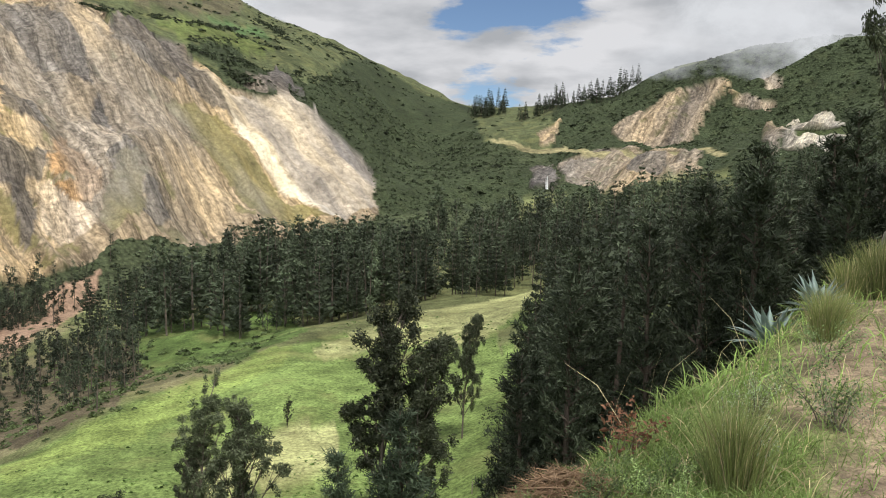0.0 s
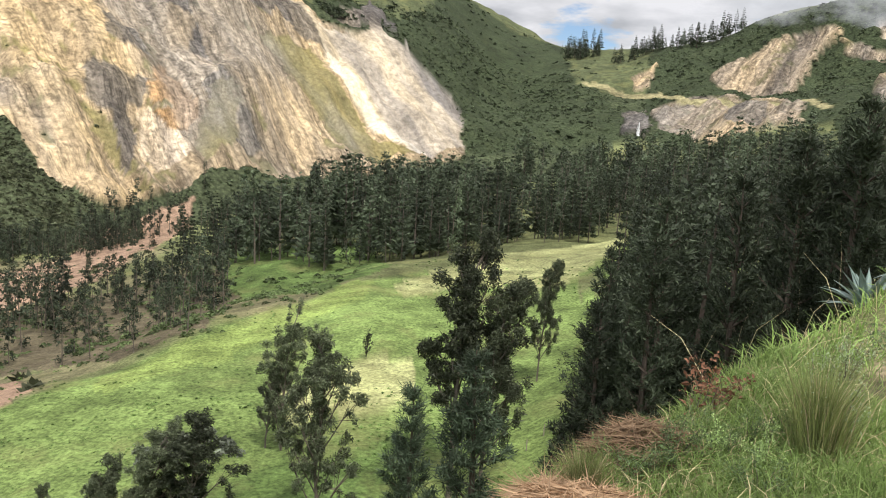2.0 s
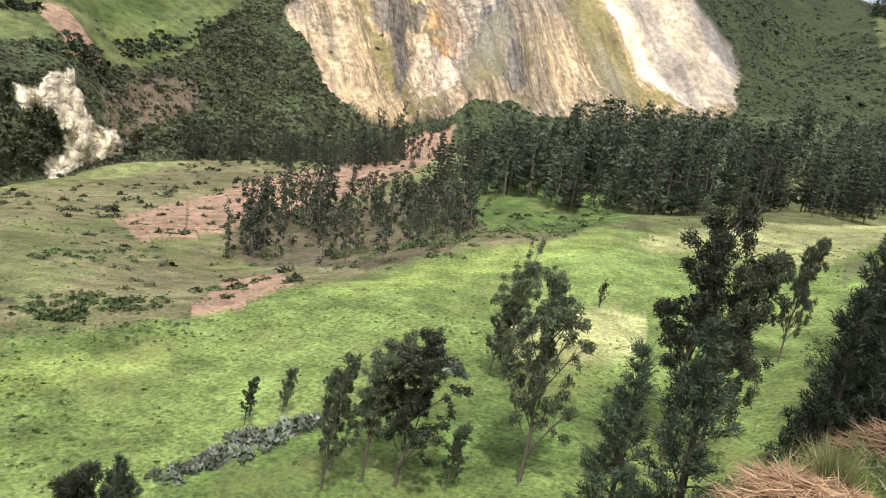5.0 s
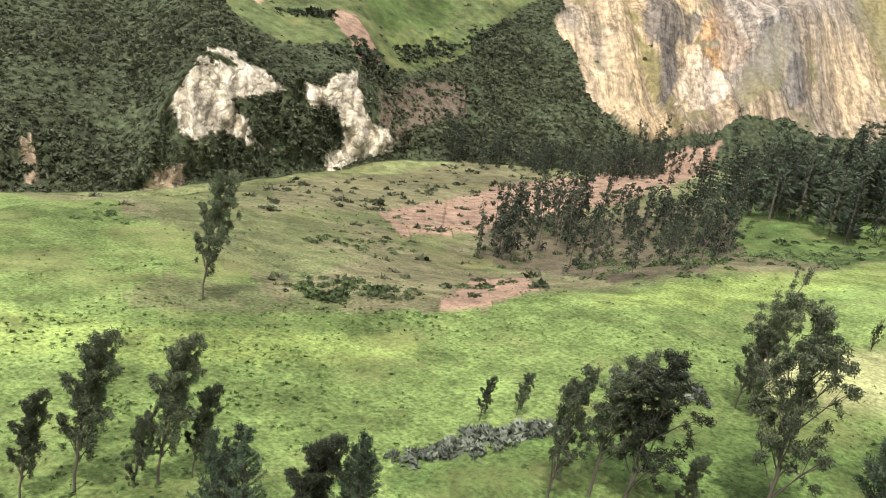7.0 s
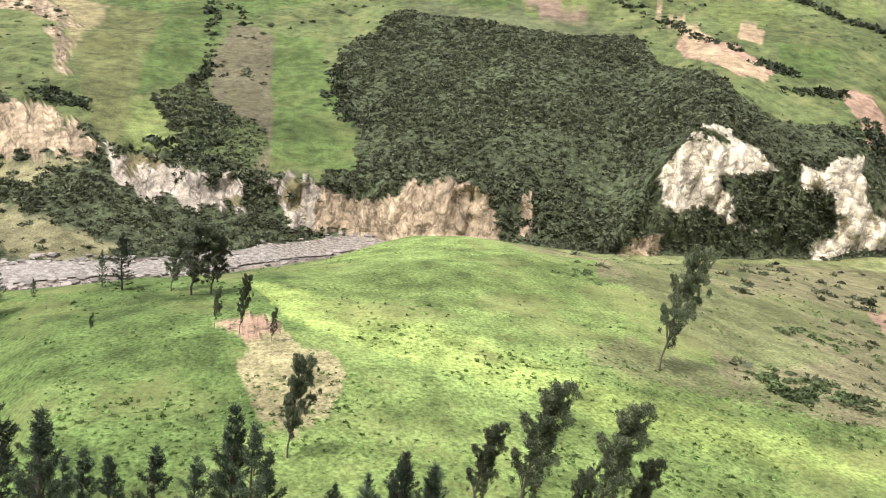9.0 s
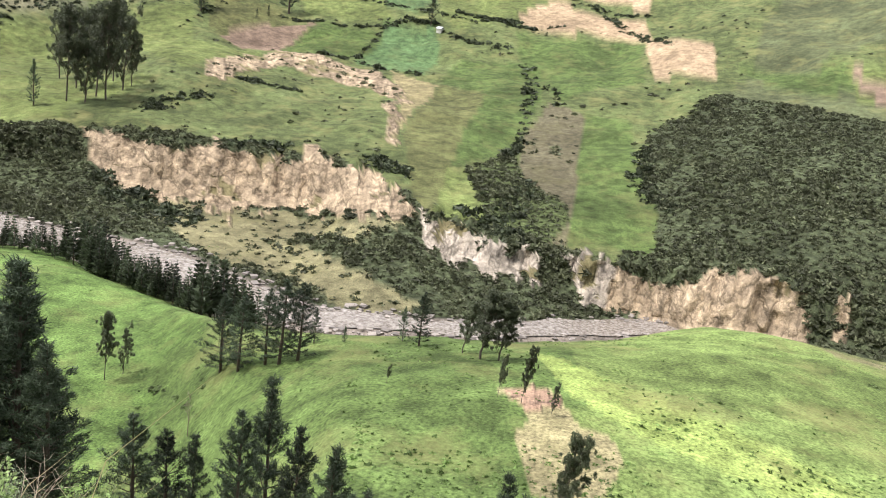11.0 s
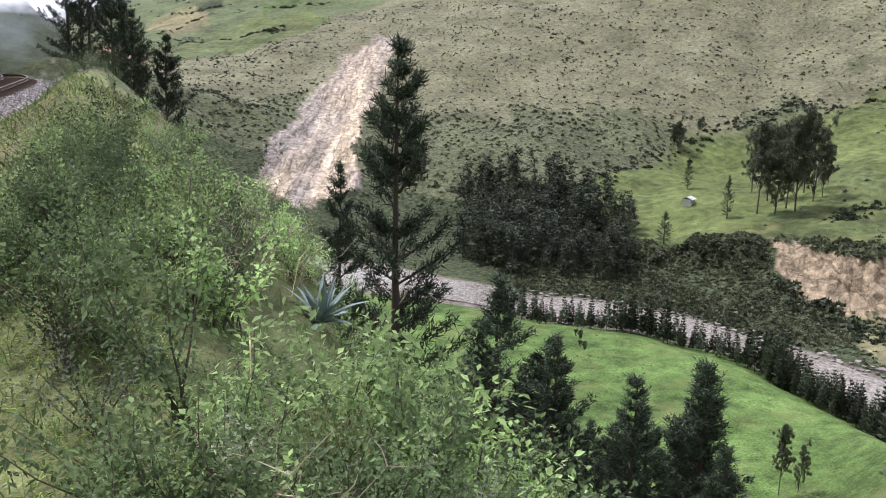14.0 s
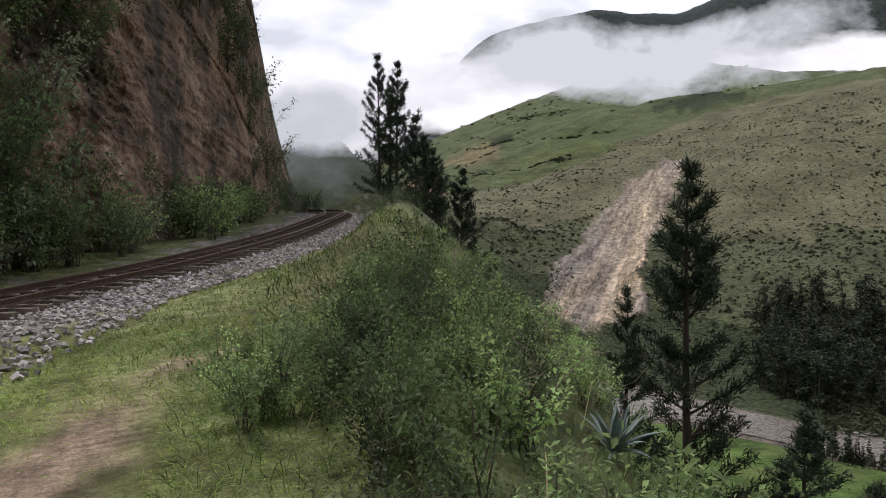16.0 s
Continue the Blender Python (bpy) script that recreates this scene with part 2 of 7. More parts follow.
TRACK = [(16, 26, .2), (11, 10, .1), (7.5, -2, .05), (5, -10, .1), (2.6, -17, .2), (1.2, -19.6, .35), (-.4, -22, .55), (-2.5, -26, .85), (-4.8, -31, 1.2), (-6.8, -35.5, 1.6), (-8.4, -39.5, 1.95),
         (-9.8, -44, 2.2), (-10.6, -49, 2.4), (-10.5, -52.5, 2.46)]
PATH = [(7, 13), (3.9, 7.5), (3.0, 6.2), (2.3, 4.3), (1.7, 1.5), (1.5, -1.5), (0.9, -5), (0.4, -6.8), (-.2, -8.7), (-1.4, -10.4), (-4.0, -17.9), (-6.4, -26), (-9.2, -36)]


def dense(line, n=12):
    """A smooth line through the points."""
    p = np.array(line, float)
    t = np.linspace(0, len(p) - 1, (len(p) - 1) * n + 1)
    k = np.clip(t.astype(int), 0, len(p) - 2)
    u = (t - k)[:, None]
    a, b, c, d = p[np.maximum(k - 1, 0)], p[k], p[k + 1], p[np.minimum(k + 2, len(p) - 1)]
    return 0.5 * (2 * b + (c - a) * u + (2 * a - 5 * b + 4 * c - d) * u ** 2 + (3 * b - a - 3 * c + d) * u ** 3)


TRACK_LINE, PATH_LINE = dense(TRACK), dense(PATH)


def nearest(line, x, y):
    """Distance to a line on the plan, and the index of its nearest point."""
    d = np.hypot(x[:, None] - line[None, :, 0], y[:, None] - line[None, :, 1])
    k = d.argmin(1)
    return d[np.arange(len(x)), k], k


def bench(x, y, z):
    """The ground is levelled where the track lies."""
    shape = z.shape
    x, y, z = x.ravel(), y.ravel(), z.ravel().copy()
    near = np.nonzero((np.hypot(x, y) < 75) & (x > -18) & (x < 25))[0]
    if len(near):
        d, k = nearest(TRACK_LINE, x[near], y[near])
        w = np.clip((4.2 - d) / 2.2, 0, 1)
        z[near] = z[near] * (1 - w) + (TRACK_LINE[k, 2] - 0.14) * w
    return z.reshape(shape)


def relief(x, y, r):
    """Small ups and downs, which grow with the distance."""
    far = np.clip((r - 250) / 300, 0, 1)
    b = np.degrees(np.arctan2(-x, y)) % 360
    near = np.clip(r / 12, 0, 1) * np.where((b > 163) & (r < 70), 0.3, 1.0)
    a = (fbm(x / 9, y / 9, 4, 3) - 0.5) * 0.9 * near
    a = a + (fbm(x / 34, y / 34, 3, 9) - 0.5) * 3.0 * np.clip((r - 15) / 80, 0, 1)
    a = a + (fbm(x / 90, y / 90, 6, 5) - 0.5) * 26 * far
    a = a + (fbm(x / 1.3, y / 1.3, 2, 13) - 0.5) * 0.12 * near
    return a


def hermite(R, Z, m, k, r):
    cols = np.arange(R.shape[1])
    r0, r1 = R[k, cols], R[k + 1, cols]
    h = r1 - r0
    t = np.clip((r - r0) / h, 0, 1)
    curve = ((2 * t ** 3 - 3 * t ** 2 + 1) * Z[k, cols] + (t ** 3 - 2 * t ** 2 + t) * h * m[k, cols]
             + (3 * t ** 2 - 2 * t ** 3) * Z[k + 1, cols] + (t ** 3 - t ** 2) * h * m[k + 1, cols])
    soft = np.where(k < 4, 0.2, 0.75)
    return curve * soft + (Z[k, cols] * (1 - t) + Z[k + 1, cols] * t) * (1 - soft)


def ground_height(x, y):
    x, y = np.atleast_1d(np.asarray(x, float)), np.atleast_1d(np.asarray(y, float))
    r = np.hypot(x, y)
    b = (np.degrees(np.arctan2(-x, y)) + 80) % 360 - 80
    R, Z, m = nodes_at(b)
    k = np.clip((R <= r).sum(0) - 1, 0, len(R) - 2)
    return bench(x, y, hermite(R, Z, m, k, r) + relief(x, y, r))


def spot(bearing, distance):
    a = radians(bearing)
    return -distance * math.sin(a), distance * math.cos(a)


# ---------------------------------------------------------------- materials
def shader(name):
    mat = bpy.data.materials.new(name)
    mat.use_nodes = True
    nt = mat.node_tree
    return mat, nt, nt.nodes["Principled BSDF"]


def add(nt, kind, **inputs):
    node = nt.nodes.new(kind)
    for key, value in inputs.items():
        node.inputs[key.replace("_", " ")].default_value = value
    return node


def math_node(nt, op, a, b):
    node = nt.nodes.new("ShaderNodeMath")
    node.operation = op
    for k, v in enumerate((a, b)):
        if isinstance(v, (int, float)):
            node.inputs[k].default_value = v
        else:
            nt.links.new(v, node.inputs[k])
    return node.outputs[0]


def scale_colour(nt, colour, factor):
    node = nt.nodes.new("ShaderNodeVectorMath")
    node.operation = "SCALE"
    nt.links.new(colour, node.inputs[0])
    nt.links.new(factor, node.inputs["Scale"])
    return node.outputs[0]


def noise_at(nt, co, scale, detail=4, rough=0.55, stretch=None):
    n = add(nt, "ShaderNodeTexNoise", Scale=scale, Detail=detail, Roughness=rough)
    if stretch:
        mp = nt.nodes.new("ShaderNodeMapping")
        mp.inputs["Scale"].default_value = stretch[0]
        mp.inputs["Rotation"].default_value = stretch[1]
        nt.links.new(co, mp.inputs["Vector"])
        co = mp.outputs[0]
    nt.links.new(co, n.inputs["Vector"])
    return n.outputs["Fac"]


def spread(nt, value, low, high, a=0.3, b=0.7):
    node = nt.nodes.new("ShaderNodeMapRange")
    node.inputs["From Min"].default_value, node.inputs["From Max"].default_value = a, b
    node.inputs["To Min"].default_value, node.inputs["To Max"].default_value = low, high
    nt.links.new(value, node.inputs["Value"])
    return node.outputs[0]


def blend(nt, fac, a, b):
    node = nt.nodes.new("ShaderNodeMix")
    node.data_type = "FLOAT"
    nt.links.new(fac, node.inputs[0])
    for v, s in ((a, node.inputs[2]), (b, node.inputs[3])):
        if isinstance(v, (int, float)):
            s.default_value = v
        else:
            nt.links.new(v, s)
    return node.outputs[0]


def ground_material():
    mat, nt, bsdf = shader("ground_cover")
    geo = nt.nodes.new("ShaderNodeNewGeometry")
    co = geo.outputs["Position"]
    tint = nt.nodes.new("ShaderNodeAttribute")
    tint.attribute_name = "tint"
    cover = nt.nodes.new("ShaderNodeAttribute")
    cover.attribute_name = "cover"
    sep = nt.nodes.new("ShaderNodeSeparateColor")
    nt.links.new(cover.outputs["Color"], sep.inputs[0])
    rock, grass, scrub = sep.outputs[0], sep.outputs[1], sep.outputs[2]
    big = noise_at(nt, co, 0.03, 5)
    mid = noise_at(nt, co, 0.22, 5, 0.6)
    fine = noise_at(nt, co, 2.2, 4, 0.65)
    # grass: mottled tufts
    g = math_node(nt, "MULTIPLY", spread(nt, big, 0.6, 1.4), spread(nt, mid, 0.52, 1.48))
    g = math_node(nt, "MULTIPLY", g, spread(nt, fine, 0.4, 1.6))
    # rock: streaks that run down the fall, ledges and grit
    fall = nt.nodes.new("ShaderNodeAttribute")
    fall.attribute_name = "across"
    streak = noise_at(nt, fall.outputs["Vector"], 0.2, 8, 0.64, ((1.0, 0.09, 0.05), (0, 0, 0)))
    strata = noise_at(nt, co, 0.3, 6, 0.65, ((0.6, 0.6, 1.0), (0, 0, 0)))
    k = math_node(nt, "MULTIPLY", spread(nt, streak, 0.42, 1.5), spread(nt, strata, 0.75, 1.22))
    crack = noise_at(nt, co, 0.3, 10, 0.68)
    k = math_node(nt, "MULTIPLY", k, spread(nt, crack, 0.5, 1.42, 0.34, 0.66))
    # sharp dark runnels between the ribs
    rill = noise_at(nt, fall.outputs["Vector"], 0.16, 4, 0.55, ((1.0, 0.22, 0.1), (0, 0, 0)))
    cut = math_node(nt, "ABSOLUTE", math_node(nt, "SUBTRACT", rill, 0.5), 0.0)
    k = math_node(nt, "MULTIPLY", k, spread(nt, cut, 0.62, 1.1, 0.0, 0.045))
    # scrub: rounded clumps
    vor = nt.nodes.new("ShaderNodeTexVoronoi")
    vor.inputs["Scale"].default_value = 0.42
    wob = nt.nodes.new("ShaderNodeVectorMath")
    nz = add(nt, "ShaderNodeTexNoise", Scale=0.5, Detail=3)
    nt.links.new(co, nz.inputs["Vector"])
    wob.operation = "MULTIPLY_ADD"
    wob.inputs[1].default_value = (2.2, 2.2, 2.2)
    nt.links.new(nz.outputs["Color"], wob.inputs[0])
    nt.links.new(co, wob.inputs[2])
    nt.links.new(wob.outputs[0], vor.inputs["Vector"])
    s = math_node(nt, "MULTIPLY", spread(nt, vor.outputs["Distance"], 1.55, 0.45, 0.0, 0.9), spread(nt, fine, 0.7, 1.35))
    s = math_node(nt, "MULTIPLY", s, spread(nt, big, 0.75, 1.3))
    f = blend(nt, rock, g, k)
    f = blend(nt, scrub, f, s)
    # close by, blades, grit and crumbs of soil
    near = cover.outputs["Alpha"]
    crumb, grit = noise_at(nt, co, 9, 6, 0.7), noise_at(nt, co, 45, 4, 0.7)
    close = math_node(nt, "MULTIPLY", spread(nt, crumb, 0.5, 1.5), spread(nt, grit, 0.55, 1.45))
    f = math_node(nt, "MULTIPLY", f, blend(nt, near, 1.0, close))
    colour = scale_colour(nt, tint.outputs["Color"], f)
    # dry straw in the grass, in wide patches
    mix = nt.nodes.new("ShaderNodeMix")
    mix.data_type = "RGBA"
    patch = noise_at(nt, co, 0.075, 6, 0.65)
    nt.links.new(math_node(nt, "MULTIPLY", spread(nt, patch, 0.0, 0.55, 0.5, 0.68), grass), mix.inputs[0])
    nt.links.new(colour, mix.inputs[6])
    mix.inputs[7].default_value = (0.24, 0.235, 0.095, 1)
    nt.links.new(mix.outputs[2], bsdf.inputs["Base Color"])
    bsdf.inputs["Roughness"].default_value = 0.95
    bsdf.inputs["Specular IOR Level"].default_value = 0.15
    h = math_node(nt, "ADD", math_node(nt, "MULTIPLY", fine, 0.25), blend(nt, rock, mid, math_node(nt, "ADD", math_node(nt, "MULTIPLY", crack, 1.6), math_node(nt, "ADD", math_node(nt, "MULTIPLY", streak, 1.6), math_node(nt, "ADD", strata, spread(nt, cut, 0.0, 0.5, 0.0, 0.08))))))
    h = math_node(nt, "ADD", h, math_node(nt, "MULTIPLY", scrub, math_node(nt, "MULTIPLY", vor.outputs["Distance"], -1.6)))
    bump = add(nt, "ShaderNodeBump", Strength=0.7, Distance=0.9)
    nt.links.new(h, bump.inputs["Height"])
    nt.links.new(blend(nt, rock, 0.9, 2.0), bump.inputs["Distance"])
    nt.links.new(blend(nt, near, 0.7, 0.03), bump.inputs["Strength"])
    small = add(nt, "ShaderNodeBump", Strength=0.8, Distance=0.05)
    nt.links.new(math_node(nt, "MULTIPLY", near, math_node(nt, "ADD", crumb, math_node(nt, "MULTIPLY", grit, 0.4))), small.inputs["Height"])
    nt.links.new(bump.outputs[0], small.inputs["Normal"])
    nt.links.new(small.outputs[0], bsdf.inputs["Normal"])
    return mat


# ---------------------------------------------------------------- ground
# cover: base colour, then how much of it is rock, grass, scrub
COVERS = {
    "near_grass": ((0.19, 0.21, 0.09), (0, 0.7, 0)), "meadow": ((0.146, 0.202, 0.062), (0, 1, 0)), "bright_grass": ((0.2, 0.26, 0.075), (0, 1, 0)),
    "pale_grass": ((0.32, 0.33, 0.15), (0, 1, 0)), "river_meadow": ((0.1, 0.16, 0.044), (0, 0.7, 0)), "rough_grass": ((0.13, 0.143, 0.062), (0, 1, 0.2)),
    "dry_grass": ((0.172, 0.16, 0.086), (0, 0.6, 0.2)), "dry_patch": ((0.28, 0.25, 0.135), (0, 0.5, 0)), "soil": ((0.34, 0.23, 0.16), (0.4, 0, 0)),
    "pasture": ((0.09, 0.113, 0.043), (0, 1, 0)), "field_green": ((0.072, 0.106, 0.032), (0, 0.5, 0)), "field_light": ((0.112, 0.14, 0.046), (0, 0.6, 0)),
    "field_brown": ((0.22, 0.19, 0.10), (0.1, 0.4, 0)), "field_dark": ((0.075, 0.125, 0.05), (0, 0.3, 0)), "field_tan": ((0.36, 0.27, 0.17), (0.2, 0, 0)),
    "dark_scrub": ((0.043, 0.056, 0.028), (0, 0.1, 0.8)), "scrub": ((0.064, 0.078, 0.04), (0, 0, 1)), "scrub_patch": ((0.07, 0.09, 0.035), (0, 0, 1)),
    "hill_grass": ((0.086, 0.1, 0.048), (0, 0.8, 0.25)), "dry_slope": ((0.178, 0.172, 0.105), (0.1, 0.4, 0.45)), "olive_slope": ((0.20, 0.175, 0.09), (0.5, 0.3, 0.3)),
    "tan_rock": ((0.38, 0.298, 0.2), (1, 0, 0)), "dark_rock": ((0.17, 0.148, 0.125), (1, 0, 0)), "grey_talus": ((0.39, 0.335, 0.265), (0.31, 0, 0)),
    "pale_talus": ((0.56, 0.50, 0.41), (0.34, 0, 0)), "cream_rock": ((0.45, 0.352, 0.235), (0.8, 0, 0)), "brown_slope": ((0.112, 0.102, 0.062), (0, 0.3, 0.5)), "orange_rock": ((0.48, 0.30, 0.15), (1, 0, 0)), "white_rock": ((0.78, 0.69, 0.53), (1.0, 0, 0)),
    "pale_rock": ((0.56, 0.46, 0.35), (1, 0, 0)), "grey_rock": ((0.47, 0.41, 0.33), (1, 0, 0)), "red_slope": ((0.16, 0.125, 0.088), (0.5, 0.1, 0.4)),
    "field_olive": ((0.098, 0.106, 0.042), (0, 0.6, 0)), "field_plough": ((0.2, 0.145, 0.105), (0.2, 0, 0)),
    "grove_floor": ((0.105, 0.088, 0.056), (0, 0.2, 0.3)), "far_pasture": ((0.105, 0.13, 0.06), (0, 0.7, 0.3)),
    # ground under the shrubs, its colour darkened for the shade in the gaps
    "shaded_floor": ((0.085, 0.1, 0.045), (0, 0.3, 0)), "low_scrub": ((0.115, 0.125, 0.07), (0, 0.2, 0.7)),
    "lush_grass": ((0.092, 0.138, 0.041), (0, 0.9, 0)),
    "path_soil": ((0.36, 0.27, 0.195), (0.1, 0, 0)), "dry_turf": ((0.165, 0.175, 0.075), (0, 0.5, 0)), "track_bed": ((0.31, 0.28, 0.26), (0.2, 0, 0)),
    # last entry, the far range: blue of distance haze put into the ground colour
    "gravel": ((0.21, 0.18, 0.15), (0.4, 0, 0)), "cut_rock": ((0.27, 0.195, 0.145), (1, 0, 0)), "haze_blue": ((0.045, 0.062, 0.062), (0, 0.5, 0.3)),
}
ZONES, FACES = [], []


def zone(kind, outline):
    """A patch of ground of one cover, by its outline on the plan."""
    ZONES.append((kind, np.array(outline, float)))


def face(kind, outline):
    """A bare patch of a river cliff, by bearing and height."""
    FACES.append((kind, np.array(outline, float)))


zone("dark_scrub", [(-188, 720), (-168, 740), (-116, 1160), (32, 1116), (43, 878), (94, 757), (83, 700), (15, 645), (-41, 627), (-64, 689), (-89, 702), (-120, 717), (-159, 698)])
zone("hill_grass", [(-293, 637), (-343, 1255), (-223, 1077), (-116, 1160), (-123, 802), (-172, 756), (-188, 720), (-208, 692), (-258, 655)])
zone("dark_scrub", [(139, 1023), (291, 851), (398, 805), (413, 796), (136, 256), (198, 570), (101, 690), (111, 847)])
zone("brown_slope", [(-312, 780), (-271, 1103), (-248, 1009), (-260, 810), (-284, 771)])
zone("field_light", [(-258, 748), (-237, 837), (-197, 883), (-172, 863), (-200, 810), (-226, 735)])
zone("field_dark", [(-247, 872), (-211, 926), (-181, 910), (-197, 886), (-237, 862)])
# dark crag on the hill; the shadow on its rock is in the colour too
zone("dark_rock", [(-183, 703), (-170, 747), (-155, 777), (-132, 740), (-145, 710), (-166, 700)])
zone("dark_scrub", [(-219, 724), (-202, 818), (-155, 777), (-186, 699), (-206, 689)])
zone("white_rock", [(303, 728), (245, 510), (233, 485), (226, 504), (231, 550)])
zone("tan_rock", [(248, 652), (246, 595), (229, 553), (225, 570)])
zone("tan_rock", [(278, 800), (300, 766), (295, 759), (276, 786)])
zone("tan_rock", [(168, 807), (184, 848), (227, 863), (262, 847), (282, 824), (274, 814), (252, 810), (225, 786), (189, 750)])
zone("cream_rock", [(249, 837), (282, 824), (274, 814), (247, 810), (220, 788), (204, 778)])
zone("tan_rock", [(107, 758), (123, 814), (148, 800), (193, 726), (197, 630), (188, 585), (166, 620), (138, 646), (125, 699), (104, 716)])
zone("dark_rock", [(169, 751), (184, 691), (168, 646), (150, 681)])
zone("tan_rock", [(276, 808), (289, 788), (298, 762), (292, 763), (280, 790)])
zone("tan_rock", [(300, 804), (313, 789), (306, 775), (299, 786)])
zone("tan_rock", [(100, 891), (129, 921), (114, 865), (101, 861)])
zone("dry_patch", [(50, 882), (127, 842), (217, 617), (214, 609), (125, 829), (49, 858)])
zone("dark_rock", [(77, 701), (91, 789), (108, 787), (93, 695)])
zone("tan_rock", [(-332, 440), (-438, 592), (-345, 741), (-255, 648), (-208, 688), (-181, 688), (-158, 698), (-119, 712), (-88, 696), (-64, 687), (-44, 620), (-73, 579), (-134, 512), (-166, 416), (-195, 363), (-207, 364), (-254, 390), (-311, 438)])
zone("dark_rock", [(-328, 621), (-291, 626), (-255, 596), (-242, 578), (-249, 562), (-274, 560), (-301, 569)])
zone("dark_rock", [(-255, 636), (-248, 676), (-222, 722), (-197, 669), (-193, 626), (-223, 605), (-238, 607)])
zone("olive_slope", [(-183, 594), (-145, 599), (-87, 593), (-120, 559), (-143, 576), (-171, 577)])
zone("olive_slope", [(-191, 507), (-175, 486), (-166, 456), (-171, 437), (-182, 446), (-191, 486)])
zone("olive_slope", [(-242, 421), (-232, 424), (-196, 406), (-200, 394), (-222, 404)])
zone("grey_talus", [(-207, 687), (-179, 683), (-159, 698), (-120, 717), (-89, 702), (-64, 689), (-45, 625), (-79, 595), (-97, 595), (-131, 611), (-167, 639)])
zone("pale_talus", [(-169, 648), (-155, 644), (-121, 621), (-74, 601), (-91, 594), (-127, 612), (-156, 627)])
zone("cream_rock", [(-287, 625), (-273, 623), (-251, 602), (-221, 589), (-195, 587), (-169, 572), (-138, 536), (-149, 519), (-176, 535), (-209, 556), (-235, 578), (-260, 598)])
zone("cream_rock", [(-244, 562), (-234, 566), (-206, 529), (-199, 504), (-223, 534)])
zone("cream_rock", [(-302, 571), (-289, 567), (-254, 525), (-221, 458), (-240, 477), (-261, 492)])
zone("dark_rock", [(-235, 564), (-210, 538), (-185, 505), (-177, 469), (-192, 486), (-221, 528)])
zone("dark_rock", [(-238, 447), (-229, 454), (-210, 426), (-200, 393), (-213, 405), (-225, 422)])
zone("pale_rock", [(-222, 457), (-204, 476), (-180, 438), (-191, 417), (-203, 420)])
zone("orange_rock", [(-231, 490), (-228, 521), (-195, 475), (-192, 463), (-213, 475)])
zone("orange_rock", [(-215, 462), (-199, 486), (-188, 468), (-200, 451)])
zone("red_slope", [(-245, 239), (-261, 276), (-255, 297), (-235, 282), (-236, 254), (-232, 230)])
zone("dry_grass", [(-267, -123), (-272, -103), (-270, -79), (-244, -56), (-226, -30), (-217, -18), (-201, -34), (-222, -62), (-228, -89), (-264, -129)])
zone("cream_rock", [(-244, 397), (-242, 404), (-231, 400), (-214, 379), (-216, 369), (-230, 380)])
zone("cream_rock", [(-275, 405), (-263, 405), (-250, 391), (-230, 377), (-214, 370), (-217, 365), (-238, 370), (-257, 384)])
zone("cream_rock", [(-214, 566), (-199, 593), (-170, 574), (-143, 557), (-140, 533), (-154, 514), (-179, 528)])
zone("olive_slope", [(-199, 593), (-176, 635), (-143, 615), (-121, 602), (-116, 584), (-148, 571), (-179, 587)])
zone("olive_slope", [(-199, 501), (-192, 517), (-174, 485), (-164, 462), (-173, 445)])
zone("dark_rock", [(-256, 459), (-232, 483), (-221, 457), (-231, 431), (-241, 432)])
zone("dark_rock", [(-181, 503), (-172, 510), (-161, 491), (-167, 467)])
zone("orange_rock", [(-231, 479), (-216, 505), (-207, 492), (-219, 464)])
zone("pale_rock", [(-236, 524), (-211, 539), (-199, 514), (-206, 499), (-224, 505)])
zone("cream_rock", [(-285, 619), (-255, 637), (-233, 595), (-191, 569), (-163, 534), (-171, 518), (-202, 547), (-243, 588)])
zone("dark_rock", [(-314, 598), (-306, 629), (-281, 621), (-247, 590), (-236, 564), (-256, 563), (-279, 571), (-296, 575)])
zone("dark_rock", [(-252, 635), (-260, 720), (-226, 677), (-211, 644), (-226, 614), (-239, 612)])
zone("dark_rock", [(-211, 644), (-207, 687), (-185, 673), (-168, 642), (-184, 638), (-201, 640)])
zone("dark_rock", [(-270, 511), (-256, 523), (-238, 505), (-244, 485), (-256, 485)])
zone("olive_slope", [(-181, 606), (-165, 625), (-128, 598), (-96, 588), (-121, 565), (-151, 578)])
zone("soil", [(-146, 148), (-164, 193), (-172, 233), (-169, 299), (-137, 293), (-119, 227), (-119, 168), (-106, 136), (-110, 118)])
zone("soil", [(-166, 281), (-187, 341), (-179, 377), (-164, 406), (-160, 384), (-127, 271)])
zone("dry_grass", [(-210, 163), (-216, 262), (-167, 287), (-172, 233), (-149, 152), (-128, 100)])
zone("dry_grass", [(-81, 71), (-94, 94), (-75, 114), (-59, 103), (-56, 77), (-61, 70), (-70, 68), (-75, 64)])
zone("soil", [(-61, 72), (-77, 100), (-70, 107), (-57, 90), (-57, 77)])
zone("grove_floor", [(-89, 115), (-70, 113), (-53, 104), (-46, 113), (-59, 162), (-69, 200), (-91, 205), (-115, 180), (-111, 148)])
zone("bright_grass", [(-50, 92), (-45, 110), (-36, 135), (-29, 150), (-27, 131), (-36, 108), (-43, 89), (-47, 86)])
zone("pale_grass", [(-24, 145), (-16, 167), (-5, 187), (29, 211), (13, 159), (8, 143), (-8, 148), (-21, 136)])
zone("pale_grass", [(-27, 89), (-21, 99), (-14, 104), (-11, 86), (-22, 78)])
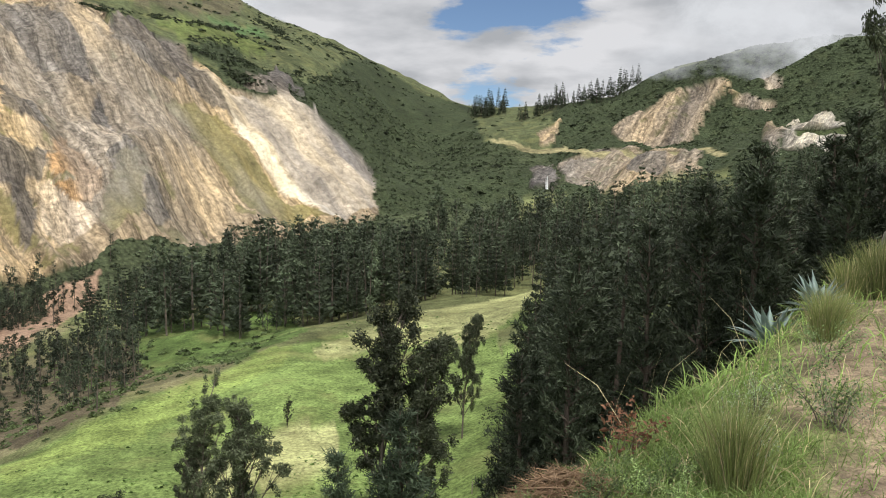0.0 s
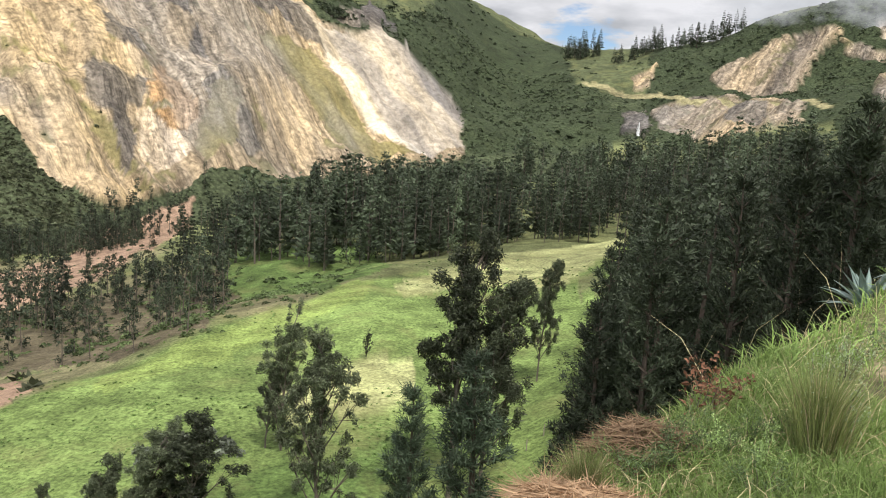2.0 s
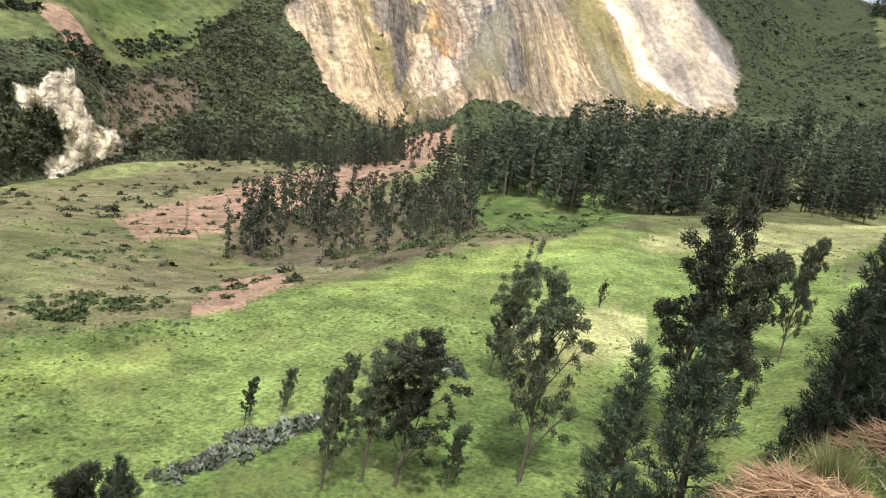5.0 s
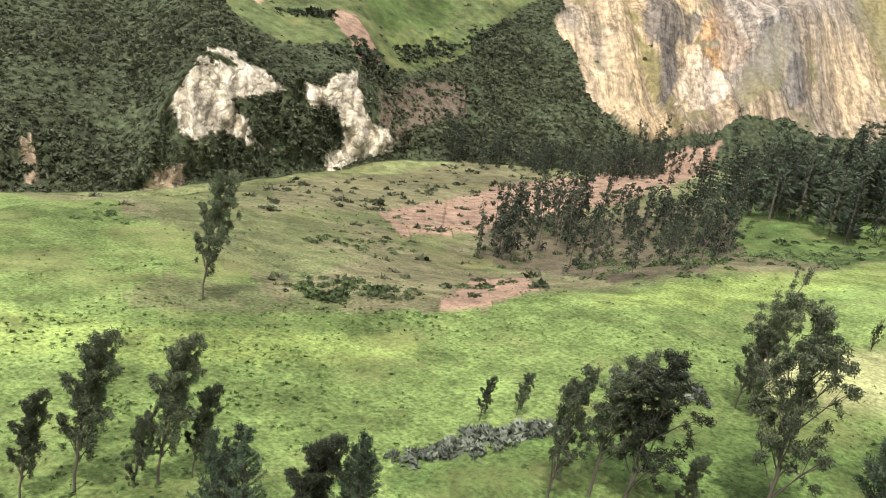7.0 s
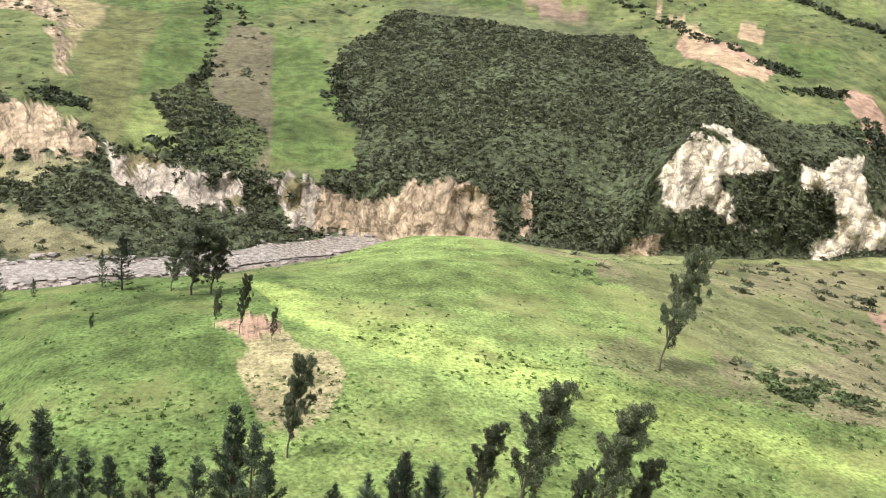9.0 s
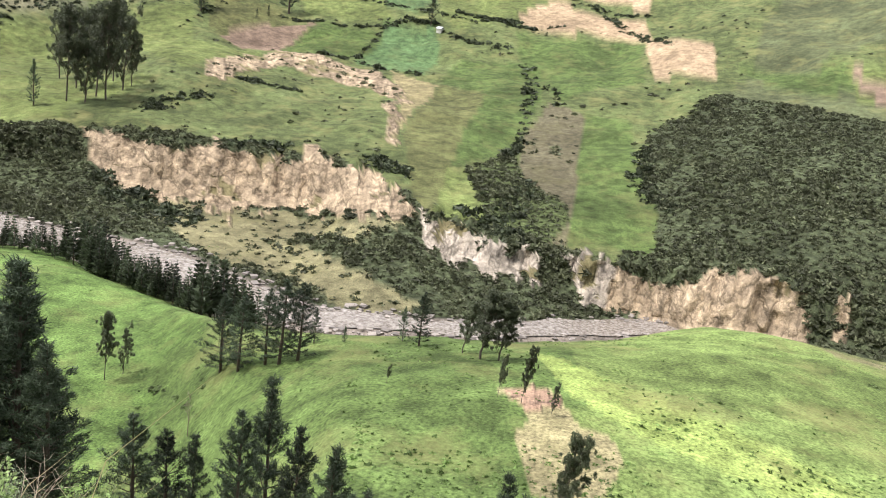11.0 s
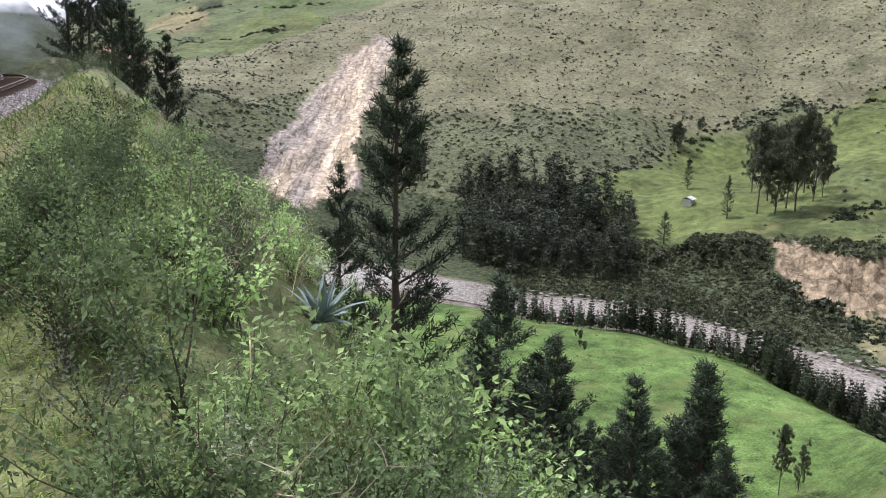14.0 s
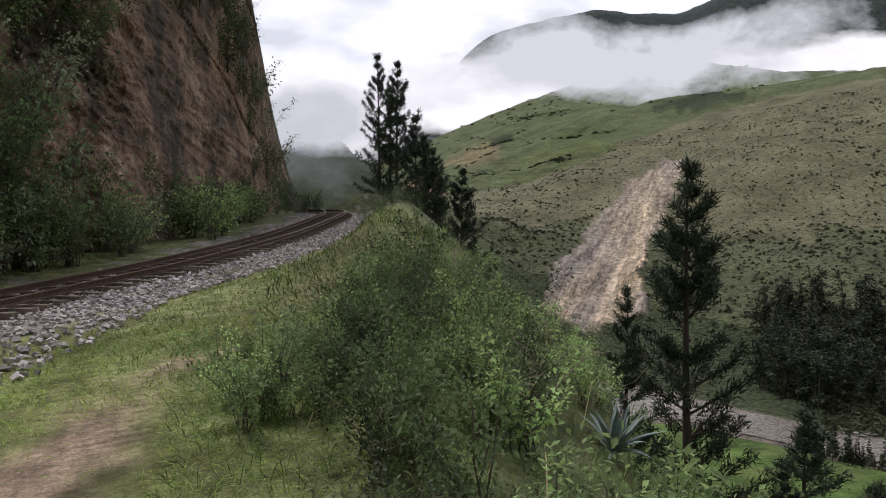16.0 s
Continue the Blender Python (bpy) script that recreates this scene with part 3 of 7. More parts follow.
zone("bright_grass", [(-115, 5), (-91, 23), (-70, 43), (-58, 65), (-52, 60), (-62, 39), (-74, 23), (-90, 9)])
zone("lush_grass", [(-39, 44), (-32, 56), (-27, 66), (-21, 71), (-13, 76), (-7, 74), (-8, 60), (-35, 39)])
zone("dry_grass", [(-300, -160), (-280, -116), (-289, -85), (-272, -51), (-269, -33), (-252, -46), (-266, -68), (-270, -98), (-273, -131)])
zone("lush_grass", [(-93, 238), (-68, 226), (-46, 230), (-28, 167), (-34, 141), (-49, 151), (-69, 181)])
zone("dry_patch", [(-87, 1), (-91, 5), (-89, 8), (-81, 9), (-80, 13), (-73, 14), (-65, 11), (-62, 7), (-64, 5), (-72, 4), (-75, 3), (-80, 5)])
zone("soil", [(-87, 2), (-91, 5), (-88, 8), (-84, 8), (-82, 4)])
zone("pasture", [(-257, 32), (-323, 45), (-399, 53), (-451, 96), (-565, 141), (-1227, 306), (-990, -215), (-580, -252), (-535, -284), (-473, -319), (-405, -316), (-346, -306), (-314, -250), (-299, -225), (-319, -177), (-312, -132), (-323, -80), (-290, -36), (-272, -9), (-263, 14)])
zone("pasture", [(-461, 145), (-389, 195), (-325, 194), (-267, 194), (-260, 212), (-260, 248), (-422, 369), (-515, 159)])
zone("pasture", [(-296, 211), (-266, 221), (-249, 231), (-265, 273), (-270, 308), (-281, 364), (-286, 410), (-303, 429), (-325, 234)])
zone("field_tan", [(-417, 219), (-394, 227), (-303, 224), (-293, 215), (-312, 207), (-356, 212), (-392, 223)])
zone("field_light", [(-411, 248), (-396, 299), (-371, 271), (-357, 238)])
zone("field_green", [(-338, 249), (-331, 275), (-300, 253), (-301, 228)])
zone("field_light", [(-394, 322), (-393, 349), (-370, 332), (-370, 309)])
zone("field_tan", [(-595, 73), (-561, 111), (-494, 101), (-505, 71)])
zone("field_light", [(-335, -255), (-364, -235), (-395, -218), (-400, -182), (-374, -188), (-320, -206), (-319, -237)])
zone("field_green", [(-294, 263), (-319, 314), (-313, 347), (-293, 336), (-284, 279)])
zone("field_light", [(-281, 273), (-287, 326), (-273, 307), (-268, 269)])
zone("soil", [(-290, 246), (-292, 264), (-261, 256), (-250, 232)])
zone("soil", [(-359, 213), (-341, 231), (-303, 228), (-291, 205), (-325, 203)])
zone("field_light", [(-486, 152), (-473, 195), (-420, 202), (-427, 157)])
zone("field_brown", [(-517, -85), (-485, -52), (-364, -55), (-410, -60)])
zone("field_olive", [(-485, -52), (-365, -52), (-287, -34), (-273, -26), (-386, -26), (-465, -24)])
zone("field_green", [(-486, -49), (-465, -24), (-386, -26), (-330, -26), (-363, -3), (-466, 6), (-558, 1), (-551, -51)])
zone("field_light", [(-327, -27), (-273, -25), (-275, -10), (-297, -9), (-327, -17)])
zone("brown_slope", [(-445, 8), (-423, 26), (-268, 20), (-263, 11), (-283, -1), (-349, -1), (-407, 1)])
zone("field_green", [(-425, 29), (-416, 50), (-358, 47), (-302, 52), (-270, 48), (-267, 19), (-344, 24)])
zone("scrub_patch", [(-325, -17), (-359, -3), (-318, 3), (-300, 19), (-285, 19), (-263, 11), (-276, -8), (-298, -11)])
zone("field_light", [(-357, -307), (-398, -297), (-476, -307), (-490, -290), (-327, -186), (-310, -231), (-347, -265)])
zone("field_olive", [(-597, -230), (-616, -173), (-607, -168), (-516, -192), (-545, -216)])
zone("field_plough", [(-562, -198), (-602, -156), (-539, -165), (-513, -183), (-531, -202)])
zone("field_green", [(-598, -154), (-604, -109), (-560, -101), (-535, -114), (-541, -161)])
zone("field_dark", [(-613, -111), (-617, -77), (-576, -65), (-512, -64), (-527, -110), (-574, -102)])
zone("field_light", [(-678, -192), (-696, -131), (-646, -118), (-610, -104), (-609, -170)])
zone("field_dark", [(-696, -131), (-704, -82), (-639, -94), (-642, -117)])
zone("field_light", [(-704, -82), (-726, 2), (-652, -19), (-618, -58), (-642, -76)])
zone("field_tan", [(-656, -19), (-706, 6), (-639, 78), (-598, 75), (-643, -14)])
zone("field_green", [(-625, -17), (-599, 69), (-495, 66), (-475, 36), (-447, 17), (-576, -13)])
zone("field_light", [(-632, -259), (-753, -91), (-734, -92), (-701, -151), (-697, -198), (-610, -249)])
zone("field_tan", [(-735, 14), (-706, 82), (-670, 80), (-699, 53)])
zone("field_light", [(-538, -265), (-570, -236), (-495, -203), (-516, -169), (-411, -174), (-466, -228)])
zone("field_green", [(-506, 116), (-477, 163), (-434, 157), (-443, 141), (-486, 114)])
zone("field_plough", [(-475, 164), (-437, 182), (-409, 190), (-431, 159)])
zone("field_tan", [(-406, 218), (-380, 222), (-329, 215), (-310, 224), (-292, 213), (-301, 201), (-329, 201), (-366, 218)])
zone("field_light", [(-416, 252), (-401, 281), (-335, 240), (-351, 234)])
zone("field_tan", [(-372, 247), (-357, 254), (-337, 241), (-349, 236)])
zone("tan_rock", [(-407, -168), (-486, -173), (-540, -165), (-527, -127), (-513, -87), (-448, -65), (-348, -49), (-351, -56), (-437, -71), (-486, -105), (-488, -148), (-410, -158)])
face("white_rock", [(59.3, -42.5), (58.5, -33.4), (57.3, -26.0), (56.2, -25.0), (54.1, -29.5), (52.4, -35.0), (52.1, -38.7), (54.2, -39.2), (55.5, -41.1), (54.1, -45.8), (53.9, -52.1), (52.2, -57.3), (54.7, -52.7), (56.5, -48.7), (57.6, -51.0), (58.6, -47.5)])
face("white_rock", [(50.7, -34.7), (49.3, -35.2), (48.7, -31.1), (47.5, -30.3), (46.7, -39.8), (45.9, -48.2), (44.4, -52.7), (44.0, -59.0), (46.6, -62.7), (47.5, -64.7), (48.7, -64.2), (49.2, -60.1), (47.9, -58.4), (47.8, -50.2), (48.5, -43.0), (50.3, -43.3)])
face("tan_rock", [(61.0, -62.3), (60.1, -58.4), (58.2, -56.7), (57.9, -62.4), (60.5, -64.7)])
face("tan_rock", [(118.8, -51.0), (115.8, -52.4), (113.1, -51.6), (110.4, -48.6), (109.1, -50.5), (104.8, -50.9), (104.4, -45.8), (102.9, -48.8), (100.1, -50.4), (97.6, -52.0), (96.4, -56.0), (97.0, -57.1), (100.6, -57.9), (102.9, -64.3), (106.5, -66.2), (110.8, -68.0), (112.5, -67.4), (115.7, -67.3), (118.1, -63.0)])
face("tan_rock", [(82.6, -70.0), (82.7, -63.6), (82.0, -58.5), (81.1, -61.5), (79.9, -62.2), (77.1, -57.8), (76.1, -54.0), (71.8, -49.6), (70.1, -52.8), (68.7, -64.9), (71.1, -65.7), (73.9, -67.9), (77.0, -70.2), (79.9, -70.6)])
face("tan_rock", [(67.8, -62.8), (68.1, -51.8), (67.5, -51.9), (67.0, -57.3), (67.0, -63.0)])
face("grey_rock", [(86.0, -58.8), (83.7, -57.0), (82.2, -59.5), (82.4, -69.6), (83.6, -69.8), (85.0, -64.7)])
face("grey_rock", [(96.2, -54.7), (92.5, -58.0), (87.5, -58.9), (87.2, -65.2), (91.7, -65.3), (94.5, -64.6), (95.9, -61.6)])
zone("pale_rock", [(-444, -644), (-439, -609), (-354, -505), (-289, -440), (-254, -383), (-224, -369), (-202, -367), (-203, -402), (-259, -470), (-358, -574)])
zone("far_pasture", [(-348, -968), (-457, -1218), (-536, -1177), (-692, -1188), (-798, -1109), (-776, -916), (-524, -836), (-351, -708), (-292, -704)])
zone("pasture", [(-302, -759), (-385, -846), (-430, -798), (-446, -733), (-334, -684)])
zone("field_light", [(-390, -814), (-447, -724), (-478, -821), (-415, -836)])
zone("field_brown", [(-379, -1054), (-437, -1033), (-422, -927), (-345, -882)])
zone("field_green", [(-471, -933), (-518, -876), (-485, -846), (-438, -839)])
zone("dark_scrub", [(-616, -916), (-742, -954), (-668, -788), (-601, -803)])
zone("dark_scrub", [(-440, -1062), (-483, -1025), (-442, -972)])
zone("soil", [(-274, -914), (-293, -889), (-276, -751), (-251, -691), (-243, -775)])


def inside(outline, x, y):
    hit = np.zeros(x.shape, bool)
    n = len(outline)
    for i in range(n):
        (x0, y0), (x1, y1) = outline[i], outline[(i + 1) % n]
        if y0 == y1:
            continue
        cross = (y0 > y) != (y1 > y)
        hit ^= cross & (x < (x1 - x0) * (y - y0) / (y1 - y0) + x0)
    return hit


def in_zone(kind, x, y):
    hit = np.zeros(np.shape(x), bool)
    for name, outline in ZONES:
        if name == kind:
            hit |= inside(outline, x, y)
    return hit


def bare_path(y):
    """How bare the foot path is along its way: trodden by the stand, grassed over further on."""
    return np.interp(y, [-40, -9.6, -9.1, -8.7, -8.2, -7.9, -7.4, -7.0, 2.0, 5.0], [0.25, 0.2, 0.75, 0.75, 0.15, 0.15, 0.6, 1.0, 1.0, 0.85])


def build_ground():
    b = np.concatenate([np.arange(-80, -34, 2.0), np.arange(-34, -16, 0.31), np.arange(-16, 43, 0.2), np.arange(43, 62, 0.17), np.arange(62, 112, 0.26), np.arange(112, 194, 0.31), np.arange(194, 280, 2.0)])
    R, Z, m = nodes_at(b)
    rows, segs = [], []
    for k in range(len(R) - 1):
        n = STEPS[k]
        for i in range(n):
            t = (i / n) ** (1.8 if k == 1 else 1.0)
            rows.append(R[k] + (R[k + 1] - R[k]) * t)
            segs.append(k)
    rows.append(R[-1])
    segs.append(len(R) - 2)
    r = np.array(rows)
    seg = np.repeat(np.array(segs)[:, None], len(b), 1)
    bb = np.repeat(b[None], len(r), 0)
    z = np.array([hermite(R, Z, m, np.full(len(b), segs[i]), r[i]) for i in range(len(r))])
    cliff = CLIFF_K
    # gullies and buttresses in the river cliffs and in the cutting by the track
    t = np.clip((r - R[cliff]) / (R[cliff + 1] - R[cliff]), 0, 1)
    steep = (seg == cliff) * np.sin(np.pi * t) * ((bb > 43) & (bb < 130))
    g = fbm(bb * 0.9, z / 18, 5, 21) + 0.5 * fbm(bb * 3.1, z / 9, 3, 27) - 0.75
    r = r + steep * g * 20
    a = np.radians(bb)
    x, y = -r * np.sin(a), r * np.cos(a)
    z = bench(x, y, z + relief(x, y, np.hypot(x, y)))
    # cover
    kinds = list(COVERS)
    kind = np.full(x.shape, kinds.index("near_grass"))
    wob = np.clip(r * 0.036, 0.3, 14)
    wx = x + (fbm(x / (wob * 4), y / (wob * 4), 4, 41) - 0.5) * wob * 2
    wy = y + (fbm(x / (wob * 4), y / (wob * 4), 4, 51) - 0.5) * wob * 2
    patchy = fbm(x / 25, y / 25, 5, 61)

    nb = bb + (fbm(x / 40, y / 40, 5, 63) - 0.5) * 22

    def lay(name, where):
        kind[where] = kinds.index(name)
    lay("meadow", (seg >= 3) & (seg <= 4) & (nb < 112) & (bb > -30))
    lay("rough_grass", (seg == 5) & (nb < 112))
    lay("meadow", (seg == 5) & (nb > 58) & (nb < 112))
    lay("rough_grass", (seg == 6) & (nb < 66) & (bb > -30))
    lay("meadow", (seg == 6) & (nb >= 66) & (nb < 112))
    lay("dry_grass", np.isin(kind, [kinds.index("rough_grass")]) & (fbm(x / 16, y / 16, 5, 65) > 0.53) & (bb > 12))
    lay("river_meadow", (seg >= 4) & (seg <= 6) & (nb >= 112) & (bb < 154))
    lay("lush_grass", (seg >= 3) & (seg <= 6) & (nb > 86) & (nb < 112))
    lay("gravel", (seg == 7) & (bb > 74) & (bb < 154))
    lay("scrub", (seg >= 8) & (bb < 84))
    lay("scrub", (seg >= 8) & (seg <= 11) & (bb >= 84))
    # the dry hillside leans over the farmland as it climbs
    nb2 = nb + np.clip((r - 520) / 50, 0, 7)
    lay("dry_slope", (seg >= 11) & (nb2 >= 112) & (bb < 168))
    # dark ground beneath the slope shrubs: shade between them put into the colour
    lay("shaded_floor", (seg >= 2) & (seg <= 3) & (bb > 110) & (bb < 170) & (r < 80))
    lay("shaded_floor", (seg == 1) & (r > 38) & (bb > 158) & (bb < 166.5))
    low = line_at(UPLAND, b)[0] + (0.1 + 0.5 * patchy) * 0.4 * (line_at(RIDGE, b)[0] - line_at(UPLAND, b)[0])
    lay("low_scrub", (seg >= 11) & (nb >= 116) & (bb < 168) & (r < low))
    lay("rough_grass", (seg >= 3) & (seg <= 8) & (bb <= -4) & (patchy > 0.5))
    lay("hill_grass", (seg >= 12) & (nb2 < 112))
    lay("far_pasture", (seg >= 13) & (bb > 120) & (bb < 172))
    lay("dark_scrub", (seg >= 12) & (bb > 164.5))
    # far mountains carry the blue of the haze in their colour
    lay("haze_blue", (seg >= 14))
    lay("cut_rock", (seg >= 3) & (seg <= 4) & ((bb > 166) | (bb < -60)))
    fx, fy = x + (wx - x) * 0.25, y + (wy - y) * 0.25
    for name, outline in ZONES:
        # worked fields keep straight edges, all else is ragged
        lay(name, (inside(outline, fx, fy) if name.startswith("field") else inside(outline, wx, wy)) & (r > 30))
    # bare faces of the river cliffs, by bearing and height
    wall = (seg >= cliff - 1) & (seg <= cliff + 1)
    fb, fz = bb + (fbm(bb * 2.2, z / 3, 4, 91) - 0.5) * 0.8, z + (fbm(bb * 2.2, z / 4, 4, 92) - 0.5) * 4
    for name, outline in FACES:
        lay(name, wall & inside(outline, fb, fz))
    # shrubs take hold of the ledges
    rocky = np.isin(kind, [kinds.index(n) for n in ("tan_rock", "grey_rock")])
    lay("olive_slope", rocky & (fbm(x / 9, y / 9, 5, 71) > 0.66))
    lay("scrub_patch", np.isin(kind, [kinds.index("white_rock")]) & (fbm(x / 10, z / 10, 4, 73) > 0.7))
    lay("scrub_patch", np.isin(kind, [kinds.index("cut_rock")]) & (fbm(bb * 0.3 + z * 0.05, z / 4, 5, 75) > 0.5))
    # bare ground of the foot path and of the ballast shoulder
    close = r < 60
    worn = np.zeros(r.shape)
    worn[close] = nearest(PATH_LINE, x[close], y[close])[0]
    ragged = fbm(x / 0.7, y / 0.7, 4, 77)
    table = np.array([COVERS[n][0] for n in kinds])
    table2 = np.array([COVERS[n][1] for n in kinds])
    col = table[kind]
    wear = table2[kind]
    # the same painted shade runs up to the edge of the path
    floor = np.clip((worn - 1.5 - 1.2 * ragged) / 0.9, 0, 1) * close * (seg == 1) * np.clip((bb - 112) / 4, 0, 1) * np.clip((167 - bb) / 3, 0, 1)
    col = col * (1 - floor[..., None]) + np.array(COVERS["shaded_floor"][0]) * floor[..., None]

    def soft(v):
        v = np.clip(v, 0, 1)[..., None]
        return v * v * (3 - 2 * v)

    def mixed(weight, name):
        return col * (1 - weight) + np.array(COVERS[name][0]) * weight, wear * (1 - weight) + np.array(COVERS[name][1]) * weight
    by_rail = np.full(r.shape, 99.0)
    by_rail[close] = nearest(TRACK_LINE, x[close], y[close])[0]
    turf = soft((2.8 * ragged - worn) / 1.3 + 0.2) * close[..., None]
    trod = soft((1.05 * ragged - worn) / 0.45) * close[..., None] * bare_path(y)[..., None]
    stony = soft((3.4 * ragged + 0.9 - by_rail) / 0.8) * close[..., None]
    for weight, name in ((turf, "dry_turf"), (trod, "path_soil"), (stony, "track_bed")):
        col, wear = mixed(weight, name)
    # downhill furrows on the bare faces
    bare = table2[kind][..., 0] > 0.3
    face = bare & (seg >= 8) & (bb < 40) & (kind != kinds.index("soil"))
    slip = bare & (seg >= 8) & (bb > 138)
    warp = (fbm(x / 60, y / 60, 3, 89) - 0.5) * 16
    across = np.where(bb < 40, np.where(bb < -2, x * 0.8 - y * 0.6, x * 0.68 + y * 0.73) + warp, np.where(bb > 138, y * 0.66 - x * 0.75, np.radians(bb) * 300))
    along = np.where(bb < 40, np.where(bb < -2, -x * 0.6 - y * 0.8, x * 0.73 - y * 0.68), np.where(bb > 138, x * 0.66 + y * 0.75, z * 5))
    furrow = fbm(across / 15, along / 170, 6, 81, 0.62) - 0.5
    z = z + np.where(face, furrow * 17 + (fbm(x / 38, y / 38, 5, 88) - 0.5) * 22, 0) + np.where(slip, (fbm(across / 7, along / 90, 5, 87, 0.6) - 0.5) * 4, 0)
    warm = fbm(across / 30, along / 260, 5, 83, 0.65)[..., None]
    col = np.where((face | slip)[..., None], col * (0.2 + 1.6 * warm) * (1 + (warm - 0.5) * np.array([0.35, 0.1, -0.6])), col)
    ash = np.clip((fbm(across / 55, along / 120, 5, 85, 0.6) - 0.47) * 5, 0, 1)[..., None]
    col = np.where(slip[..., None], col * (1 - 0.6 * ash) + np.array([0.27, 0.22, 0.18]) * 0.6 * ash, col)
    col = np.where(face[..., None], col * (1 - 0.65 * ash) + np.array([0.25, 0.23, 0.205]) * 0.65 * ash, col)
    verts = np.stack([x, y, z], -1).reshape(-1, 3)
    nr, nb = x.shape
    i = (np.arange(nr - 1)[:, None] * nb + np.arange(nb)[None]).ravel()
    j = (np.arange(nr - 1)[:, None] * nb + (np.arange(nb)[None] + 1) % nb).ravel()
    faces = np.stack([i, i + nb, j + nb, j], -1)
    me = mesh_from("ground", verts, faces)
    me.polygons.foreach_set("use_smooth", np.ones(len(faces), bool))
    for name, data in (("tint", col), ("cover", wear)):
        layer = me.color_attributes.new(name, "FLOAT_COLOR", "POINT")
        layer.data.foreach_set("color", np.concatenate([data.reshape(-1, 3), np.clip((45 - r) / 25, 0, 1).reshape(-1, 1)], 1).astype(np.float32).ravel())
    fall = me.attributes.new("across", "FLOAT_VECTOR", "POINT")
    fall.data.foreach_set("vector", np.stack([across, along, z], -1).astype(np.float32).ravel())
    me.materials.append(GROUND)
    GRID["place"], GRID["kind"], GRID["far"], GRID["bearing"] = np.stack([x, y, z], -1), kind, r, bb
    return tagged(new("ground", me), "grassy valley floor with bare landslides and scrub slopes", "ground", kind="structure")


def mesh_from(name, verts, faces):
    """A mesh from arrays of corners and of triangles or quads."""
    me = bpy.data.meshes.new(name)
    verts, faces = np.asarray(verts, np.float32), np.asarray(faces, np.int32)
    k = faces.shape[1]
    me.vertices.add(len(verts))
    me.vertices.foreach_set("co", verts.ravel())
    me.loops.add(faces.size)
    me.loops.foreach_set("vertex_index", faces.ravel())
    me.polygons.add(len(faces))
    me.polygons.foreach_set("loop_start", np.arange(0, faces.size, k, dtype=np.int32))
    me.polygons.foreach_set("use_smooth", np.zeros(len(faces), bool))
    me.update(calc_edges=True)
    return me


GRID = {}


def places_on(covers, near, far, b0, b1, count, seed):
    """Places on ground of the given covers, spread evenly over its sloping surface: x, y, z."""
    r = np.random.default_rng(seed)
    p = GRID["place"]
    a, b, c, d = p[:-1, :-1], p[1:, :-1], p[1:, 1:], p[:-1, 1:]
    area = np.linalg.norm(np.cross(c - a, d - b), axis=-1) / 2
    kinds = list(COVERS)
    ok = np.isin(GRID["kind"], [kinds.index(k) for k in covers]) & (GRID["far"] > near) & (GRID["far"] < far) & (GRID["bearing"] > b0) & (GRID["bearing"] < b1)
    area = (area * ok[:-1, :-1]).ravel()
    i = np.searchsorted(np.cumsum(area), r.random(count) * area.sum())
    u, v = r.random((count, 1)), r.random((count, 1))
    a, b, c, d = (q.reshape(-1, 3)[i] for q in (a, b, c, d))
    return (a * (1 - u) + b * u) * (1 - v) + (d * (1 - u) + c * u) * v


CLIFF_K = 1 + LINES.index(CLIFF_FOOT)
GROUND = ground_material()
build_ground()


# ---------------------------------------------------------------- plants
def leaf_material(name, colour, vary=0.35, gloss=0.5, through_light=0.25):
    mat, nt, bsdf = shader(name)
    geo = nt.nodes.new("ShaderNodeNewGeometry")
    info = nt.nodes.new("ShaderNodeObjectInfo")
    base = nt.nodes.new("ShaderNodeRGB")
    base.outputs[0].default_value = (*colour, 1)
    f = spread(nt, geo.outputs["Random Per Island"], 1 - vary, 1 + vary, 0, 1)
    f = math_node(nt, "MULTIPLY", f, spread(nt, info.outputs["Random"], 0.48, 1.5, 0, 1))
    each = nt.nodes.new("ShaderNodeAttribute")
    each.attribute_name = "tone"
    f = math_node(nt, "MULTIPLY", f, math_node(nt, "ADD", each.outputs["Fac"], math_node(nt, "LESS_THAN", each.outputs["Fac"], 0.01)))
    f = math_node(nt, "MULTIPLY", f, spread(nt, noise_at(nt, geo.outputs["Position"], 0.5, 3), 0.75, 1.25))
    f = math_node(nt, "MULTIPLY", f, spread(nt, noise_at(nt, geo.outputs["Position"], 0.11, 2), 0.72, 1.35))
    nt.links.new(scale_colour(nt, base.outputs[0], f), bsdf.inputs["Base Color"])
    bsdf.inputs["Roughness"].default_value = gloss
    bsdf.inputs["Specular IOR Level"].default_value = 0.25
    if through_light:
        lit = nt.nodes.new("ShaderNodeBsdfTranslucent")
        nt.links.new(scale_colour(nt, base.outputs[0], f), lit.inputs["Color"])
        mix = nt.nodes.new("ShaderNodeMixShader")
        mix.inputs[0].default_value = through_light
        nt.links.new(bsdf.outputs[0], mix.inputs[1])
        nt.links.new(lit.outputs[0], mix.inputs[2])
        nt.links.new(mix.outputs[0], nt.nodes["Material Output"].inputs["Surface"])
    return mat


